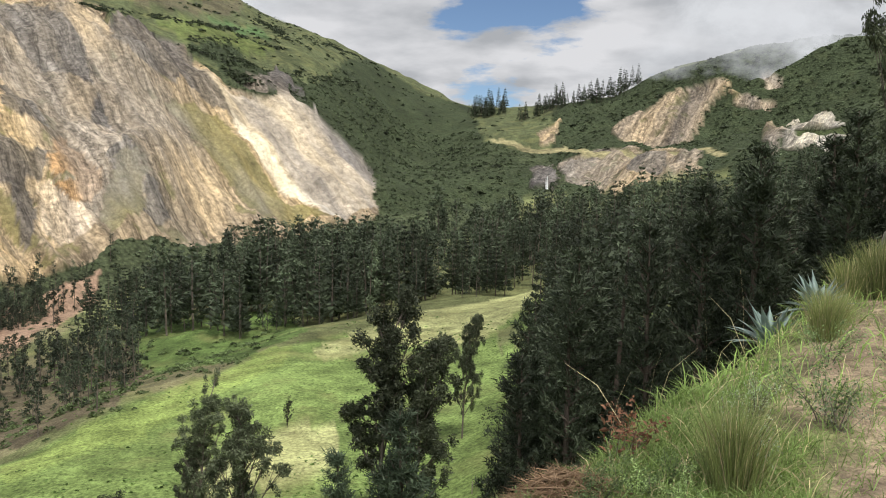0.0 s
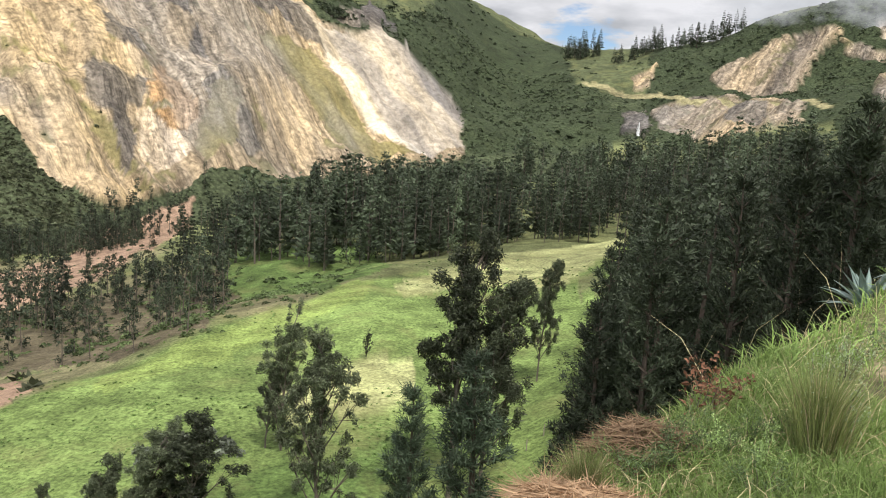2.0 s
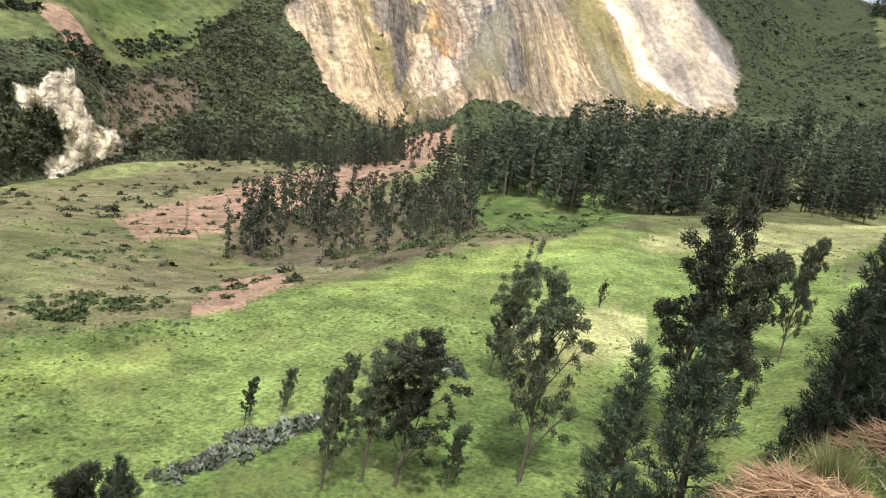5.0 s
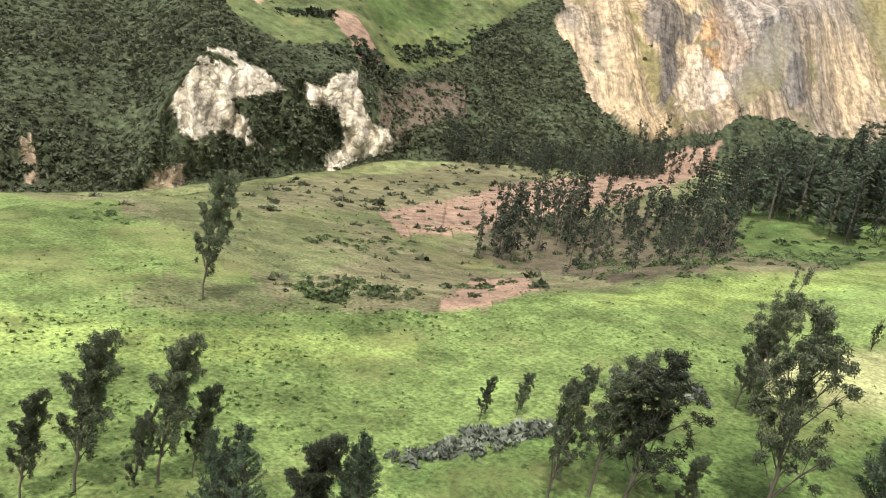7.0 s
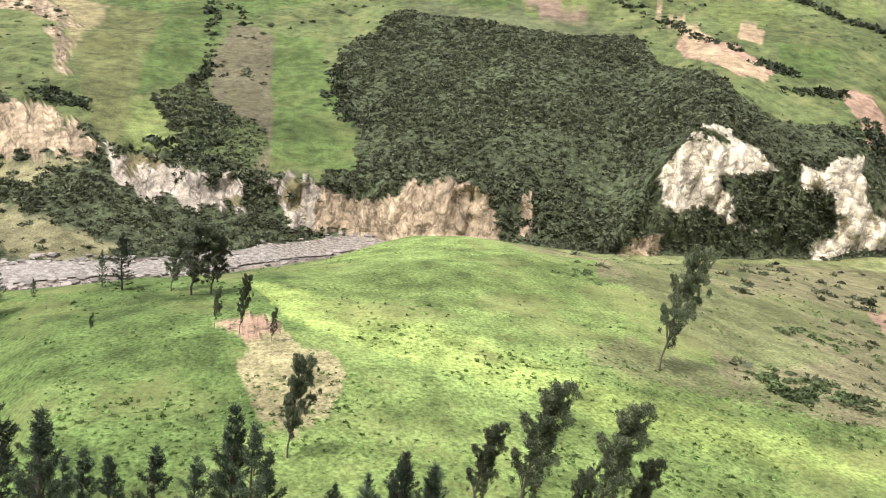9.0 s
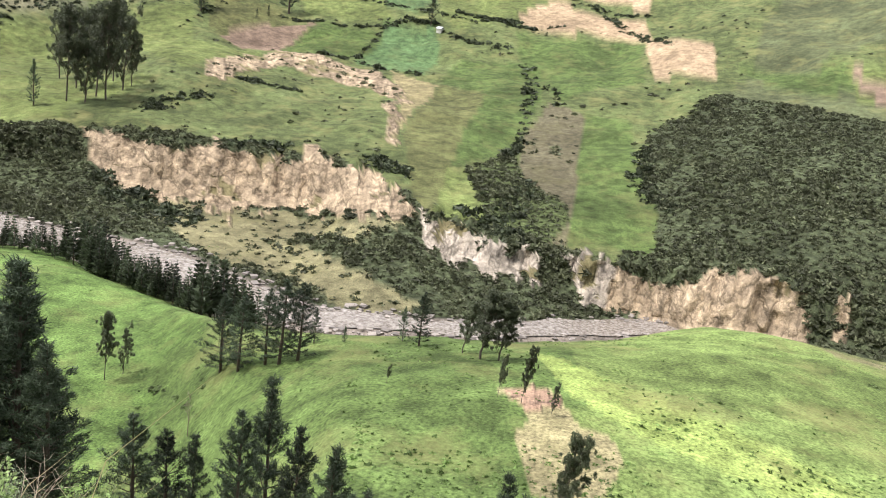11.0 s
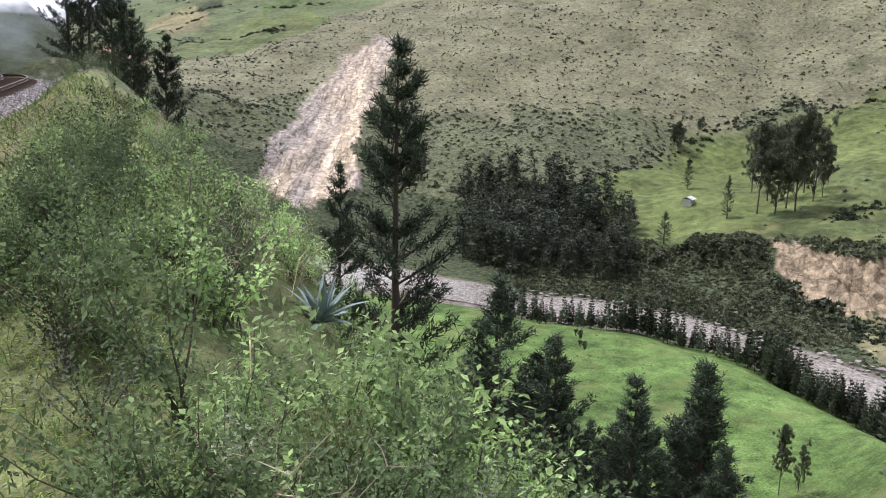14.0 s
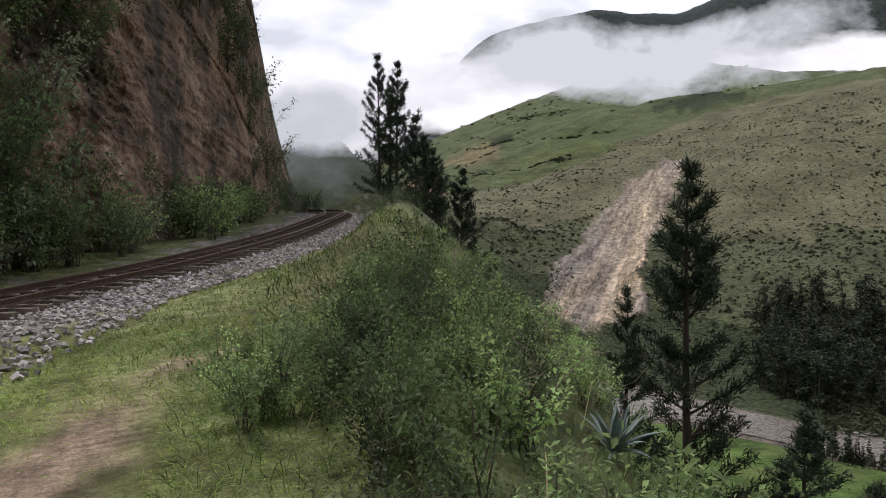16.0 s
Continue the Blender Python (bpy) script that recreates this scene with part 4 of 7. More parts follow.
def bark_material(name, colour, rough=0.9):
    mat, nt, bsdf = shader(name)
    tex = nt.nodes.new("ShaderNodeTexCoord")
    n = noise_at(nt, tex.outputs["Object"], 6, 5, 0.6, ((1, 1, 0.2), (0, 0, 0)))
    base = nt.nodes.new("ShaderNodeRGB")
    base.outputs[0].default_value = (*colour, 1)
    nt.links.new(scale_colour(nt, base.outputs[0], spread(nt, n, 0.55, 1.4)), bsdf.inputs["Base Color"])
    bsdf.inputs["Roughness"].default_value = rough
    bump = add(nt, "ShaderNodeBump", Strength=0.6, Distance=0.04)
    nt.links.new(n, bump.inputs["Height"])
    nt.links.new(bump.outputs[0], bsdf.inputs["Normal"])
    return mat


PINE_LEAF = leaf_material("pine_needles", (0.06, 0.084, 0.05), 0.4, 0.6, 0.15)
GUM_LEAF = leaf_material("gum_leaves", (0.086, 0.102, 0.058), 0.5, 0.5, 0.2)
WOOD_LEAF = leaf_material("woodland_leaves", (0.053, 0.068, 0.04), 0.5, 0.6, 0.15)
SCRUB_LEAF = leaf_material("scrub_leaves", (0.138, 0.155, 0.084), 0.35, 0.6, 0.25)
SILVER_LEAF = leaf_material("silver_leaves", (0.25, 0.28, 0.21), 0.25, 0.6, 0.2)
BUSH_LEAF = leaf_material("bush_leaves", (0.3, 0.405, 0.165), 0.45, 0.65, 0.45)
BUSH_DARK = leaf_material("bramble_leaves", (0.13, 0.185, 0.08), 0.45, 0.65, 0.42)
GRASS_LEAF = leaf_material("grass_blades", (0.18, 0.255, 0.078), 0.4, 0.5, 0.4)
STRAW = leaf_material("straw", (0.40, 0.34, 0.20), 0.4, 0.7, 0.2)
PINE_BARK = bark_material("pine_bark", (0.085, 0.065, 0.05))
GUM_BARK = bark_material("gum_bark", (0.13, 0.108, 0.085))
DEAD_BARK = bark_material("dead_wood", (0.24, 0.20, 0.16))
TWIG = bark_material("dry_twig", (0.42, 0.345, 0.265))

rng = np.random.default_rng(7)


def unit(v):
    return v / (np.linalg.norm(v, axis=-1, keepdims=True) + 1e-9)


def blades(base, way, length, width, side=None, bend=0.0):
    """Diamond leaves: from base along way. All arrays of n rows."""
    n = len(base)
    if side is None:
        side = unit(np.cross(way, rng.normal(size=(n, 3))))
    length, width = np.broadcast_to(length, n)[:, None], np.broadcast_to(width, n)[:, None]
    mid = base + way * length * 0.45
    tip = base + way * length + np.array([0, 0, -1.0]) * bend * length
    v = np.stack([base, mid + side * width / 2, tip, mid - side * width / 2], 1).reshape(-1, 3)
    return v, np.arange(4 * n).reshape(-1, 4)


def flakes(base, way, length, width):
    """Three-cornered leaves for plants far off."""
    n = len(base)
    side = unit(np.cross(way, rng.normal(size=(n, 3))))
    length, width = np.broadcast_to(length, n)[:, None], np.broadcast_to(width, n)[:, None]
    v = np.stack([base + side * width * 0.6, base + way * length * 1.1, base - side * width * 0.6], 1).reshape(-1, 3)
    return v, np.arange(3 * n).reshape(-1, 3)


def tube(points, radii, sides=6):
    """A tapered limb along points."""
    points, radii = np.asarray(points, float), np.asarray(radii, float)
    a = np.arange(sides) * 2 * np.pi / sides
    d = unit(np.gradient(points, axis=0))
    u = unit(np.cross(d, np.array([0.31, 0.87, 0.37])))
    w = np.cross(d, u)
    ring = points[:, None] + radii[:, None, None] * (np.cos(a)[None, :, None] * u[:, None] + np.sin(a)[None, :, None] * w[:, None])
    v = ring.reshape(-1, 3)
    f = []
    for k in range(len(points) - 1):
        for i in range(sides):
            j = (i + 1) % sides
            f.append((k * sides + i, k * sides + j, (k + 1) * sides + j, (k + 1) * sides + i))
    return v, np.array(f)


def joined(pieces):
    v, f, n = [], [], 0
    for pv, pf in pieces:
        v.append(pv)
        f.append(pf + n)
        n += len(pv)
    return np.concatenate(v), np.concatenate(f)


def pine_shape(whorls, arms, knots, tufts, seed, slim=0.19, leaf=None, narrow=0.2):
    """A pine one unit high: trunk and crown."""
    global rng
    rng = np.random.default_rng(seed)
    zs = np.linspace(0, 1, 9)
    sway = np.stack([np.sin(zs * 3 + seed) * 0.008, np.cos(zs * 2.3 + seed) * 0.008, zs], 1)
    trunk = [tube(sway, 0.014 * (1 - zs) + 0.0012, 7)]
    base, way, size = [], [], []
    for i in range(whorls):
        h = 0.09 + 0.875 * (i / (whorls - 1)) ** 0.95
        reach = slim * (1 - h) ** 0.95 * (0.65 + 0.6 * rng.random()) + 0.009
        if h < 0.25:
            reach *= 0.55 + 1.6 * h
        turn = rng.random() * 6.28
        for k in range(arms):
            if rng.random() < 0.24:
                continue
            a = turn + k * 6.283 / arms + rng.normal() * 0.25
            ln = reach * (0.65 + 0.6 * rng.random())
            out = np.array([math.cos(a), math.sin(a), 0])
            s = np.linspace(0, 1, knots + 2)[1:]
            rise = 0.02 + 0.95 * h
            up = np.array([0, 0, 1.0])
            side = np.array([-out[1], out[0], 0])
            pts = np.array([0, 0, h]) + out * (s * ln)[:, None] + up * ((rise * s + 0.25 * s ** 2) * ln)[:, None]
            trunk.append(tube(np.concatenate([[[0, 0, h]], pts[[len(pts) // 2, -1]]]), [0.0035, 0.002, 0.0008], 3))
            for p, q in zip(pts, s):
                if q < 0.3 and ln > 0.05:
                    continue
                # a brush of needles on the branch and one on either side twig
                twig = 0.27 * ln * (1.15 - q) if ln > 0.04 else 0
                spots = [p] if not twig else [p, *(p + w * side * twig * (0.7 + 0.5 * rng.random()) + out * twig * 0.6 + up * twig * (0.2 + 0.3 * rng.random()) for w in (-1, 1))]
                for c in spots:
                    base.append(c + rng.normal(size=(tufts, 3)) * 0.007)
                    way.append(unit(out * 0.5 + up * 0.6 + rng.normal(size=(tufts, 3)) * 0.65))
                    size.append(np.full(tufts, 0.012 + 0.007 * rng.random()))
    m = 14
    base.append(np.column_stack([np.zeros(m), np.zeros(m), np.linspace(0.93, 0.985, m)]))
    way.append(unit(np.array([0, 0, 1.4]) + rng.normal(size=(m, 3)) * 0.5))
    size.append(np.full(m, 0.012))
    base, way, size = np.concatenate(base), np.concatenate(way), np.concatenate(size)
    crown = (leaf or blades)(base, way, size * 1.15, size * narrow)
    return joined(trunk), crown


def gum_shape(limbs, leaves, leaf, seed, low=0.25, wide=0.20, lean=(0.07, 0.10)):
    """A wind-bent gum tree one unit high: forked trunk and ragged clumps of leaves."""
    global rng
    rng = np.random.default_rng(seed)
    zs = np.linspace(0, 1, 8)
    drift = np.array([lean[0], lean[1], 0])
    stem = np.stack([np.zeros(8), np.zeros(8), zs * 0.94], 1) + drift * (zs ** 1.6)[:, None] + rng.normal(size=(8, 3)) * [0.007, 0.007, 0]
    stem[0] = 0
    wood = [tube(stem, 0.0095 * (1 - zs) + 0.002, 6)]
    clumps = []
    for i in range(limbs):
        h = low + (0.95 - low) * ((i + 0.5) / limbs)
        p = np.array([np.interp(h, stem[:, 2], stem[:, k]) for k in range(3)])
        a = rng.random() * 6.28
        ln = wide * (0.45 + 0.8 * rng.random()) * (1.15 - 0.75 * h)
        out = np.array([math.cos(a), math.sin(a), 0]) + drift * 3
        q = p + out * ln * 0.42 + np.array([0, 0, ln * 0.7])
        e = p + out * ln * 0.72 + np.array([0, 0, ln * (1.0 + 0.5 * rng.random())])
        wood.append(tube([p, q, e], [0.0045, 0.003, 0.0012], 4))
        # each limb carries a tuft at its end and smaller ones on side twigs
        clumps.append((e, 0.026 + 0.016 * rng.random()))
        for k in range(5):
            c = p + (e - p) * (0.35 + 0.8 * rng.random()) + rng.normal(size=3) * [0.034, 0.034, 0.036]
            wood.append(tube([q, c], [0.002, 0.001], 3))
            clumps.append((c, 0.016 + 0.018 * rng.random()))
    for k in (-1, -2, -3):
        clumps.append((stem[k] + rng.normal(size=3) * 0.012, 0.03))
    base = []
    for c, s in clumps:
        n = max(4, int(leaves * (s / 0.03) ** 2))
        d = unit(rng.normal(size=(n, 3))) * (rng.random((n, 1)) ** 0.5) * s * (0.7 + 0.7 * rng.random(3))
        base.append(c + d * [1.0, 1.0, 1.1])
    base = np.concatenate(base)
    way = unit(rng.normal(size=(len(base), 3)) * 0.8 + np.array([drift[0] * 7, drift[1] * 7, -0.6]))
    size = leaf * (0.6 + 0.8 * rng.random(len(base)))
    return joined(wood), flakes(base, way, size, size * 0.3)


def part(name, shape, material, parent, label=""):
    me = mesh_from(name, *shape)
    if name in ("trunk", "stalk", "woody_base", "branchwork"):
        me.polygons.foreach_set("use_smooth", np.ones(len(me.polygons), bool))
    me.materials.append(material)
    ob = new(name, me)
    ob.parent = parent
    return tagged(ob, label)


def tree_model(name, wood, crown, bark, leaf):
    ob = new(name)
    ob.empty_display_size = 0.2
    part("trunk", wood, bark, ob)
    if crown is not None:
        part("crown", crown, leaf, ob)
    return ob


MODELS = {"pine": [], "near_pine": [], "gum": [], "dead": [], "bush": []}
for s in range(3):
    MODELS["near_pine"].append(tree_model("pine_tree", *pine_shape(18, 5, 5, 15, 11 + s, 0.19, flakes, 0.18), PINE_BARK, PINE_LEAF))
    MODELS["pine"].append(tree_model("pine_tree", *pine_shape(18, 5, 4, 13, 21 + s, 0.205, flakes, 0.24), PINE_BARK, PINE_LEAF))
for s in range(4):
    MODELS["gum"].append(tree_model("gum_tree", *gum_shape(26 + s, 165, 0.0165, 31 + s, 0.05 + 0.07 * s, 0.25), GUM_BARK, GUM_LEAF))
dead_wood, _ = gum_shape(14, 4, 0.02, 44, 0.3, 0.26, (0.02, 0.02))
MODELS["dead"].append(tree_model("dead_tree", dead_wood, None, DEAD_BARK, None))
LABELS = {"near_pine": "tall dark green pine tree on the steep bank", "pine": "dark green pine tree on the valley slope", "gum": "wind-bent gum tree with ragged dark leaves",
          "dead": "bare dead tree with grey forked branches", "bush": "small dark shrub alone in the meadow"}
GROUPS = {"near_pine": "pines on the bank", "pine": "pines in the valley", "gum": "gum trees in the meadow", "dead": "dead trees", "bush": "meadow shrubs"}
for kind in ("near_pine", "pine", "gum", "dead"):
    for ob in MODELS[kind]:
        tagged(ob, LABELS[kind], "tree", GROUPS[kind])
bush_wood, bush_leaf = gum_shape(8, 60, 0.09, 47, 0.1, 0.5, (0, 0))
MODELS["bush"].append(tagged(tree_model("meadow_shrub", bush_wood, bush_leaf, GUM_BARK, SCRUB_LEAF), LABELS["bush"], "shrub", GROUPS["bush"]))
USED = set()
chance = random.Random(5)


def plant(kind, x, y, height, wide=1.0, z=None):
    """Set a tree on the ground."""
    if kind == "pine" and x < -20 and y < -15 and math.hypot(x, y) < 62:
        wide *= 1.3
    if kind == "pine" and math.hypot(x, y) < 48 and height > 11.5:
        kind = "near_pine"
    model = chance.choice(MODELS[kind])
    z = float(ground_height(x, y)[0]) if z is None else z
    m = Matrix.LocRotScale((x, y, z - 0.15), Euler((0, 0, chance.random() * 6.28 if "pine" in kind else chance.uniform(-0.5, 0.5))), (height * wide, height * wide, height))
    if model not in USED:
        USED.add(model)
        model.matrix_basis = m
        model["size"] = height
        return model
    ob = copy_thing(model, m @ Matrix.Diagonal((1 / model.scale[0], 1 / model.scale[1], 1 / model.scale[2], 1)))
    return ob


plant("pine", -4.4, 34.4, 15.0, 1.00)
plant("pine", -1.8, 36.4, 17.0, 1.30)
plant("pine", -29.1, 21.8, 9.0, 1.00)
plant("pine", -31.1, 21.8, 9.0, 1.00)
plant("pine", -25.3, 26.4, 9.0, 1.00)
plant("pine", -39.3, 11.4, 9.7, 1.00)
plant("pine", -37.7, 12.8, 8.9, 1.00)
plant("pine", -40.0, 9.6, 8.1, 1.00)
plant("pine", -28.1, 20.4, 8.0, 1.00)
plant("pine", -26.3, 20.2, 8.0, 1.00)
plant("pine", -22.3, 22.8, 7.0, 1.00)
plant("pine", -20.8, 22.0, 7.0, 1.00)
plant("pine", -40.8, 7.9, 7.3, 1.00)
plant("pine", -37.8, 3.1, 10.2, 1.00)
plant("pine", -41.4, 2.2, 12.2, 1.00)
plant("pine", -41.5, -5.4, 9.9, 1.00)
plant("pine", -38.9, -3.8, 9.0, 1.00)
plant("pine", -41.3, -1.8, 9.9, 1.00)
plant("pine", -40.0, -7.1, 11.7, 1.00)
plant("pine", -36.3, 10.5, 9.0, 1.00)
plant("pine", -33.9, 11.3, 8.0, 1.00)
plant("pine", -36.9, -5.6, 8.8, 1.00)
plant("pine", -40.2, 0.3, 9.0, 1.00)
plant("pine", -39.3, 4.0, 9.0, 1.00)
plant("pine", -116.1, -10.4, 8.6, 1.30)
plant("pine", -119.7, -13.4, 5.8, 1.00)
plant("pine", -115.4, -21.5, 2.8, 1.00)
plant("pine", -36.9, -34.1, 15.0, 1.00)
plant("pine", -36.5, -27.3, 14.0, 1.00)
plant("pine", -41.9, -26.4, 17.0, 1.00)
plant("pine", -40.6, -11.1, 14.0, 1.00)
plant("pine", -36.0, -11.2, 10.0, 1.00)
plant("pine", -39.7, -18.3, 9.0, 1.00)
plant("pine", -42.2, -17.4, 9.0, 1.00)
plant("pine", -36.2, -13.5, 8.0, 1.00)
plant("pine", -30.5, -7.0, 9.0, 1.00)
plant("pine", -27.9, -5.0, 8.0, 1.00)
plant("pine", -39.0, -28.2, 13.0, 1.00)
plant("pine", -42.3, -28.1, 14.0, 1.00)
plant("pine", -45.2, -37.6, 13.0, 1.00)
plant("pine", -44.4, -39.1, 12.0, 1.00)
plant("pine", -43.6, -40.8, 13.0, 1.00)
plant("pine", -44.7, -25.9, 12.0, 1.00)
plant("pine", -113.0, -39.2, 12.4, 1.40)
plant("pine", -109.3, -35.2, 11.4, 1.40)
plant("pine", -108.8, -31.3, 11.6, 1.40)
plant("pine", -107.4, -28.8, 12.8, 1.40)
plant("pine", -107.0, -26.2, 11.7, 1.40)
plant("pine", -115.2, -26.0, 5.8, 1.00)
plant("pine", -19.9, -27.0, 18.5, 0.95)
plant("pine", -20.0, -31.7, 14.0, 0.85)
plant("pine", -34.5, -36.2, 17.0, 1.00)
plant("pine", -34.4, -37.9, 14.0, 1.00)
plant("pine", -34.2, -31.3, 14.0, 1.00)
plant("pine", -40.5, -25.5, 17.0, 1.00)
plant("pine", -40.2, -31.2, 12.0, 1.00)
plant("pine", -39.1, -23.0, 12.0, 1.00)
plant("pine", -41.0, -40.3, 14.0, 1.00)
plant("pine", -340.0, -209.2, 19.8, 1.00)
plant("pine", -378.2, -257.0, 16.5, 1.00)
plant("pine", -307.9, -219.3, 14.3, 1.50)
plant("pine", -610.5, -181.7, 51.8, 1.00)
plant("pine", -558.1, -225.8, 24.9, 1.40)
plant("pine", -579.7, -194.7, 7.3, 1.00)
plant("pine", -591.9, -190.6, 9.0, 1.00)
plant("pine", -616.3, -77.8, 21.4, 1.30)
plant("pine", -18.2, -65.5, 13.6, 0.80)
plant("pine", -20.3, -67.0, 16.7, 0.80)
plant("pine", -18.6, -63.3, 11.9, 0.90)
plant("pine", -19.9, -60.8, 13.9, 1.00)
plant("pine", -19.8, -58.7, 13.3, 1.10)
plant("pine", -19.8, -56.7, 13.3, 1.10)
plant("pine", -17.0, -43.7, 11.1, 0.90)
plant("gum", -21.6, 73.0, 12.4, 1.00)
plant("gum", -23.3, 73.5, 7.7, 1.00)
plant("gum", -14.0, 55.7, 15.1, 1.00)
plant("gum", -4.8, 64.7, 19.1, 1.15)
plant("gum", -2.3, 64.9, 16.5, 1.00)
plant("gum", 2.5, 91.7, 12.8, 0.80)
plant("gum", -10.6, 143.8, 6.0, 1.20)
plant("gum", -22.0, 50.7, 11.4, 1.30)
plant("gum", -24.4, 49.9, 10.2, 1.20)
plant("gum", -26.6, 47.9, 10.1, 0.90)
plant("gum", -37.6, 53.3, 4.1, 0.90)
plant("gum", -35.7, 56.0, 4.3, 0.90)
plant("gum", -18.6, 52.6, 5.0, 1.10)
plant("gum", -19.1, 101.5, 3.6, 0.80)
plant("gum", -24.4, 21.7, 7.0, 1.00)
plant("gum", -47.1, 22.3, 10.7, 0.90)
plant("gum", -44.6, 26.9, 10.3, 0.90)
plant("gum", -48.3, 19.3, 7.2, 0.90)
plant("gum", -44.0, 29.2, 6.8, 0.90)
plant("gum", -45.1, 25.4, 5.6, 0.90)
plant("gum", -57.7, 7.2, 8.6, 0.80)
plant("gum", -21.8, 19.5, 6.0, 1.00)
plant("gum", -76.4, 50.6, 14.1, 0.85)
plant("gum", -83.9, 4.3, 6.4, 0.60)
plant("gum", -85.6, 1.7, 4.9, 0.60)
plant("gum", -80.9, 7.4, 3.8, 0.60)
plant("gum", -89.6, -11.2, 2.3, 0.70)
plant("gum", -107.4, -1.0, 9.9, 1.60)
plant("gum", -106.4, 1.5, 7.8, 1.30)
plant("gum", -112.0, -3.7, 7.7, 1.20)
plant("gum", -128.4, -65.1, 12.1, 0.80)
plant("gum", -131.5, -63.3, 9.0, 0.70)
plant("gum", -629.5, -236.9, 27.9, 0.80)
plant("gum", -351.1, -200.7, 36.6, 1.01)
plant("gum", -375.3, -209.8, 33.8, 1.01)
plant("gum", -352.2, -192.7, 28.1, 1.16)
plant("gum", -362.5, -193.2, 31.5, 1.16)
plant("gum", -358.1, -186.3, 43.7, 1.01)
plant("gum", -388.6, -198.7, 33.7, 0.87)
plant("gum", -375.0, -187.1, 34.4, 0.87)
plant("gum", -382.3, -186.4, 23.8, 0.87)
plant("gum", -390.1, -226.8, 32.4, 0.87)
plant("gum", -412.6, -224.0, 32.1, 1.01)
plant("gum", -447.0, -312.8, 18.6, 1.16)
plant("gum", -444.6, -314.4, 14.8, 1.16)
plant("gum", -569.0, -228.8, 25.0, 1.01)
plant("gum", -568.8, -231.9, 19.7, 1.16)
plant("gum", -512.5, -256.7, 12.8, 1.60)
plant("gum", -472.0, -315.6, 10.9, 1.60)
plant("gum", -450.3, -318.2, 12.6, 1.60)
plant("dead", -1.0, 99.7, 10.2, 1.00)
plant("dead", -99.5, -38.4, 6.5, 1.00)
plant("bush", -177.3, -152.7, 3.5, 1.00)
plant("bush", -170.5, -145.1, 3.4, 1.00)
plant("gum", 15.6, 28.4, 15.0, 0.55)
plant("gum", *spot(174.0, 57.5), 9, 0.5, 14.0)
for models in MODELS.values():
    for ob in models:
        if ob not in USED:
            for o in (*ob.children_recursive, ob):
                bpy.data.objects.remove(o)


# ---------------------------------------------------------------- woods and scrub, past counting
def scatter(outline, count, seed):
    r = np.random.default_rng(seed)
    o = np.array(outline, float)
    lo, hi = o.min(0), o.max(0)
    p = lo + r.random((count * 6, 2)) * (hi - lo)
    return p[inside(o, p[:, 0], p[:, 1])][:count]


def ring_area(b0, b1, r0, r1, count, seed):
    """Places spread evenly between two bearings and two distances."""
    r = np.random.default_rng(seed)
    b = np.radians(b0 + (b1 - b0) * r.random(count))
    d = np.sqrt(r0 ** 2 + (r1 ** 2 - r0 ** 2) * r.random(count))
    return np.stack([-d * np.sin(b), d * np.cos(b)], 1)


def stand_of(name, shapes, places, low, high, mats, label, category, seed, wide=(0.85, 1.25), sink=0.3):
    """Many plants in one mesh."""
    r = np.random.default_rng(seed)
    z = places[:, 2] if places.shape[1] == 3 else ground_height(places[:, 0], places[:, 1])
    groups, tones = [[], []], [[], []]
    tone = 0.55 + 0.9 * r.random(len(places))
    pick = r.integers(0, len(shapes), len(places))
    lush = 0.45 + 1.1 * fbm(places[:, 0] / 22, places[:, 1] / 22, 3, seed)
    for s, (wood, crown) in enumerate(shapes):
        idx = np.nonzero(pick == s)[0]
        for slot, shape in ((0, crown), (1, wood)):
            if shape is None or not len(idx):
                continue
            v, f = shape
            if f.shape[1] == 4:
                f = np.concatenate([f[:, [0, 1, 2]], f[:, [0, 2, 3]]])
            h = (low + (high - low) * r.random(len(idx))) * lush[idx] if slot == 0 else heights
            if slot == 0:
                heights, turns, w = h, r.random(len(idx)) * 6.28, wide[0] + (wide[1] - wide[0]) * r.random(len(idx))
            c, sn = np.cos(turns), np.sin(turns)
            x = (v[None, :, 0] * c[:, None] - v[None, :, 1] * sn[:, None]) * (h * w)[:, None] + places[idx, 0][:, None]
            y = (v[None, :, 0] * sn[:, None] + v[None, :, 1] * c[:, None]) * (h * w)[:, None] + places[idx, 1][:, None]
            zz = v[None, :, 2] * h[:, None] + (z[idx] - sink)[:, None]
            V = np.stack([x, y, zz], -1).reshape(-1, 3)
            F = (f[None] + (np.arange(len(idx)) * len(v))[:, None, None]).reshape(-1, f.shape[1])
            groups[slot].append((V, F))
            tones[slot].append(np.repeat(tone[idx], len(v)))
    counts = [sum(len(f) for _, f in g) for g in groups]
    me = mesh_from(name, *joined(groups[0] + groups[1]))
    for mt in mats:
        me.materials.append(mt)
    me.polygons.foreach_set("material_index", np.repeat([0, 1], counts).astype(np.int32))
    layer = me.attributes.new("tone", "FLOAT", "POINT")
    layer.data.foreach_set("value", np.concatenate(tones[0] + tones[1]).astype(np.float32))
    return tagged(new(name, me), label, category, kind="stuff")


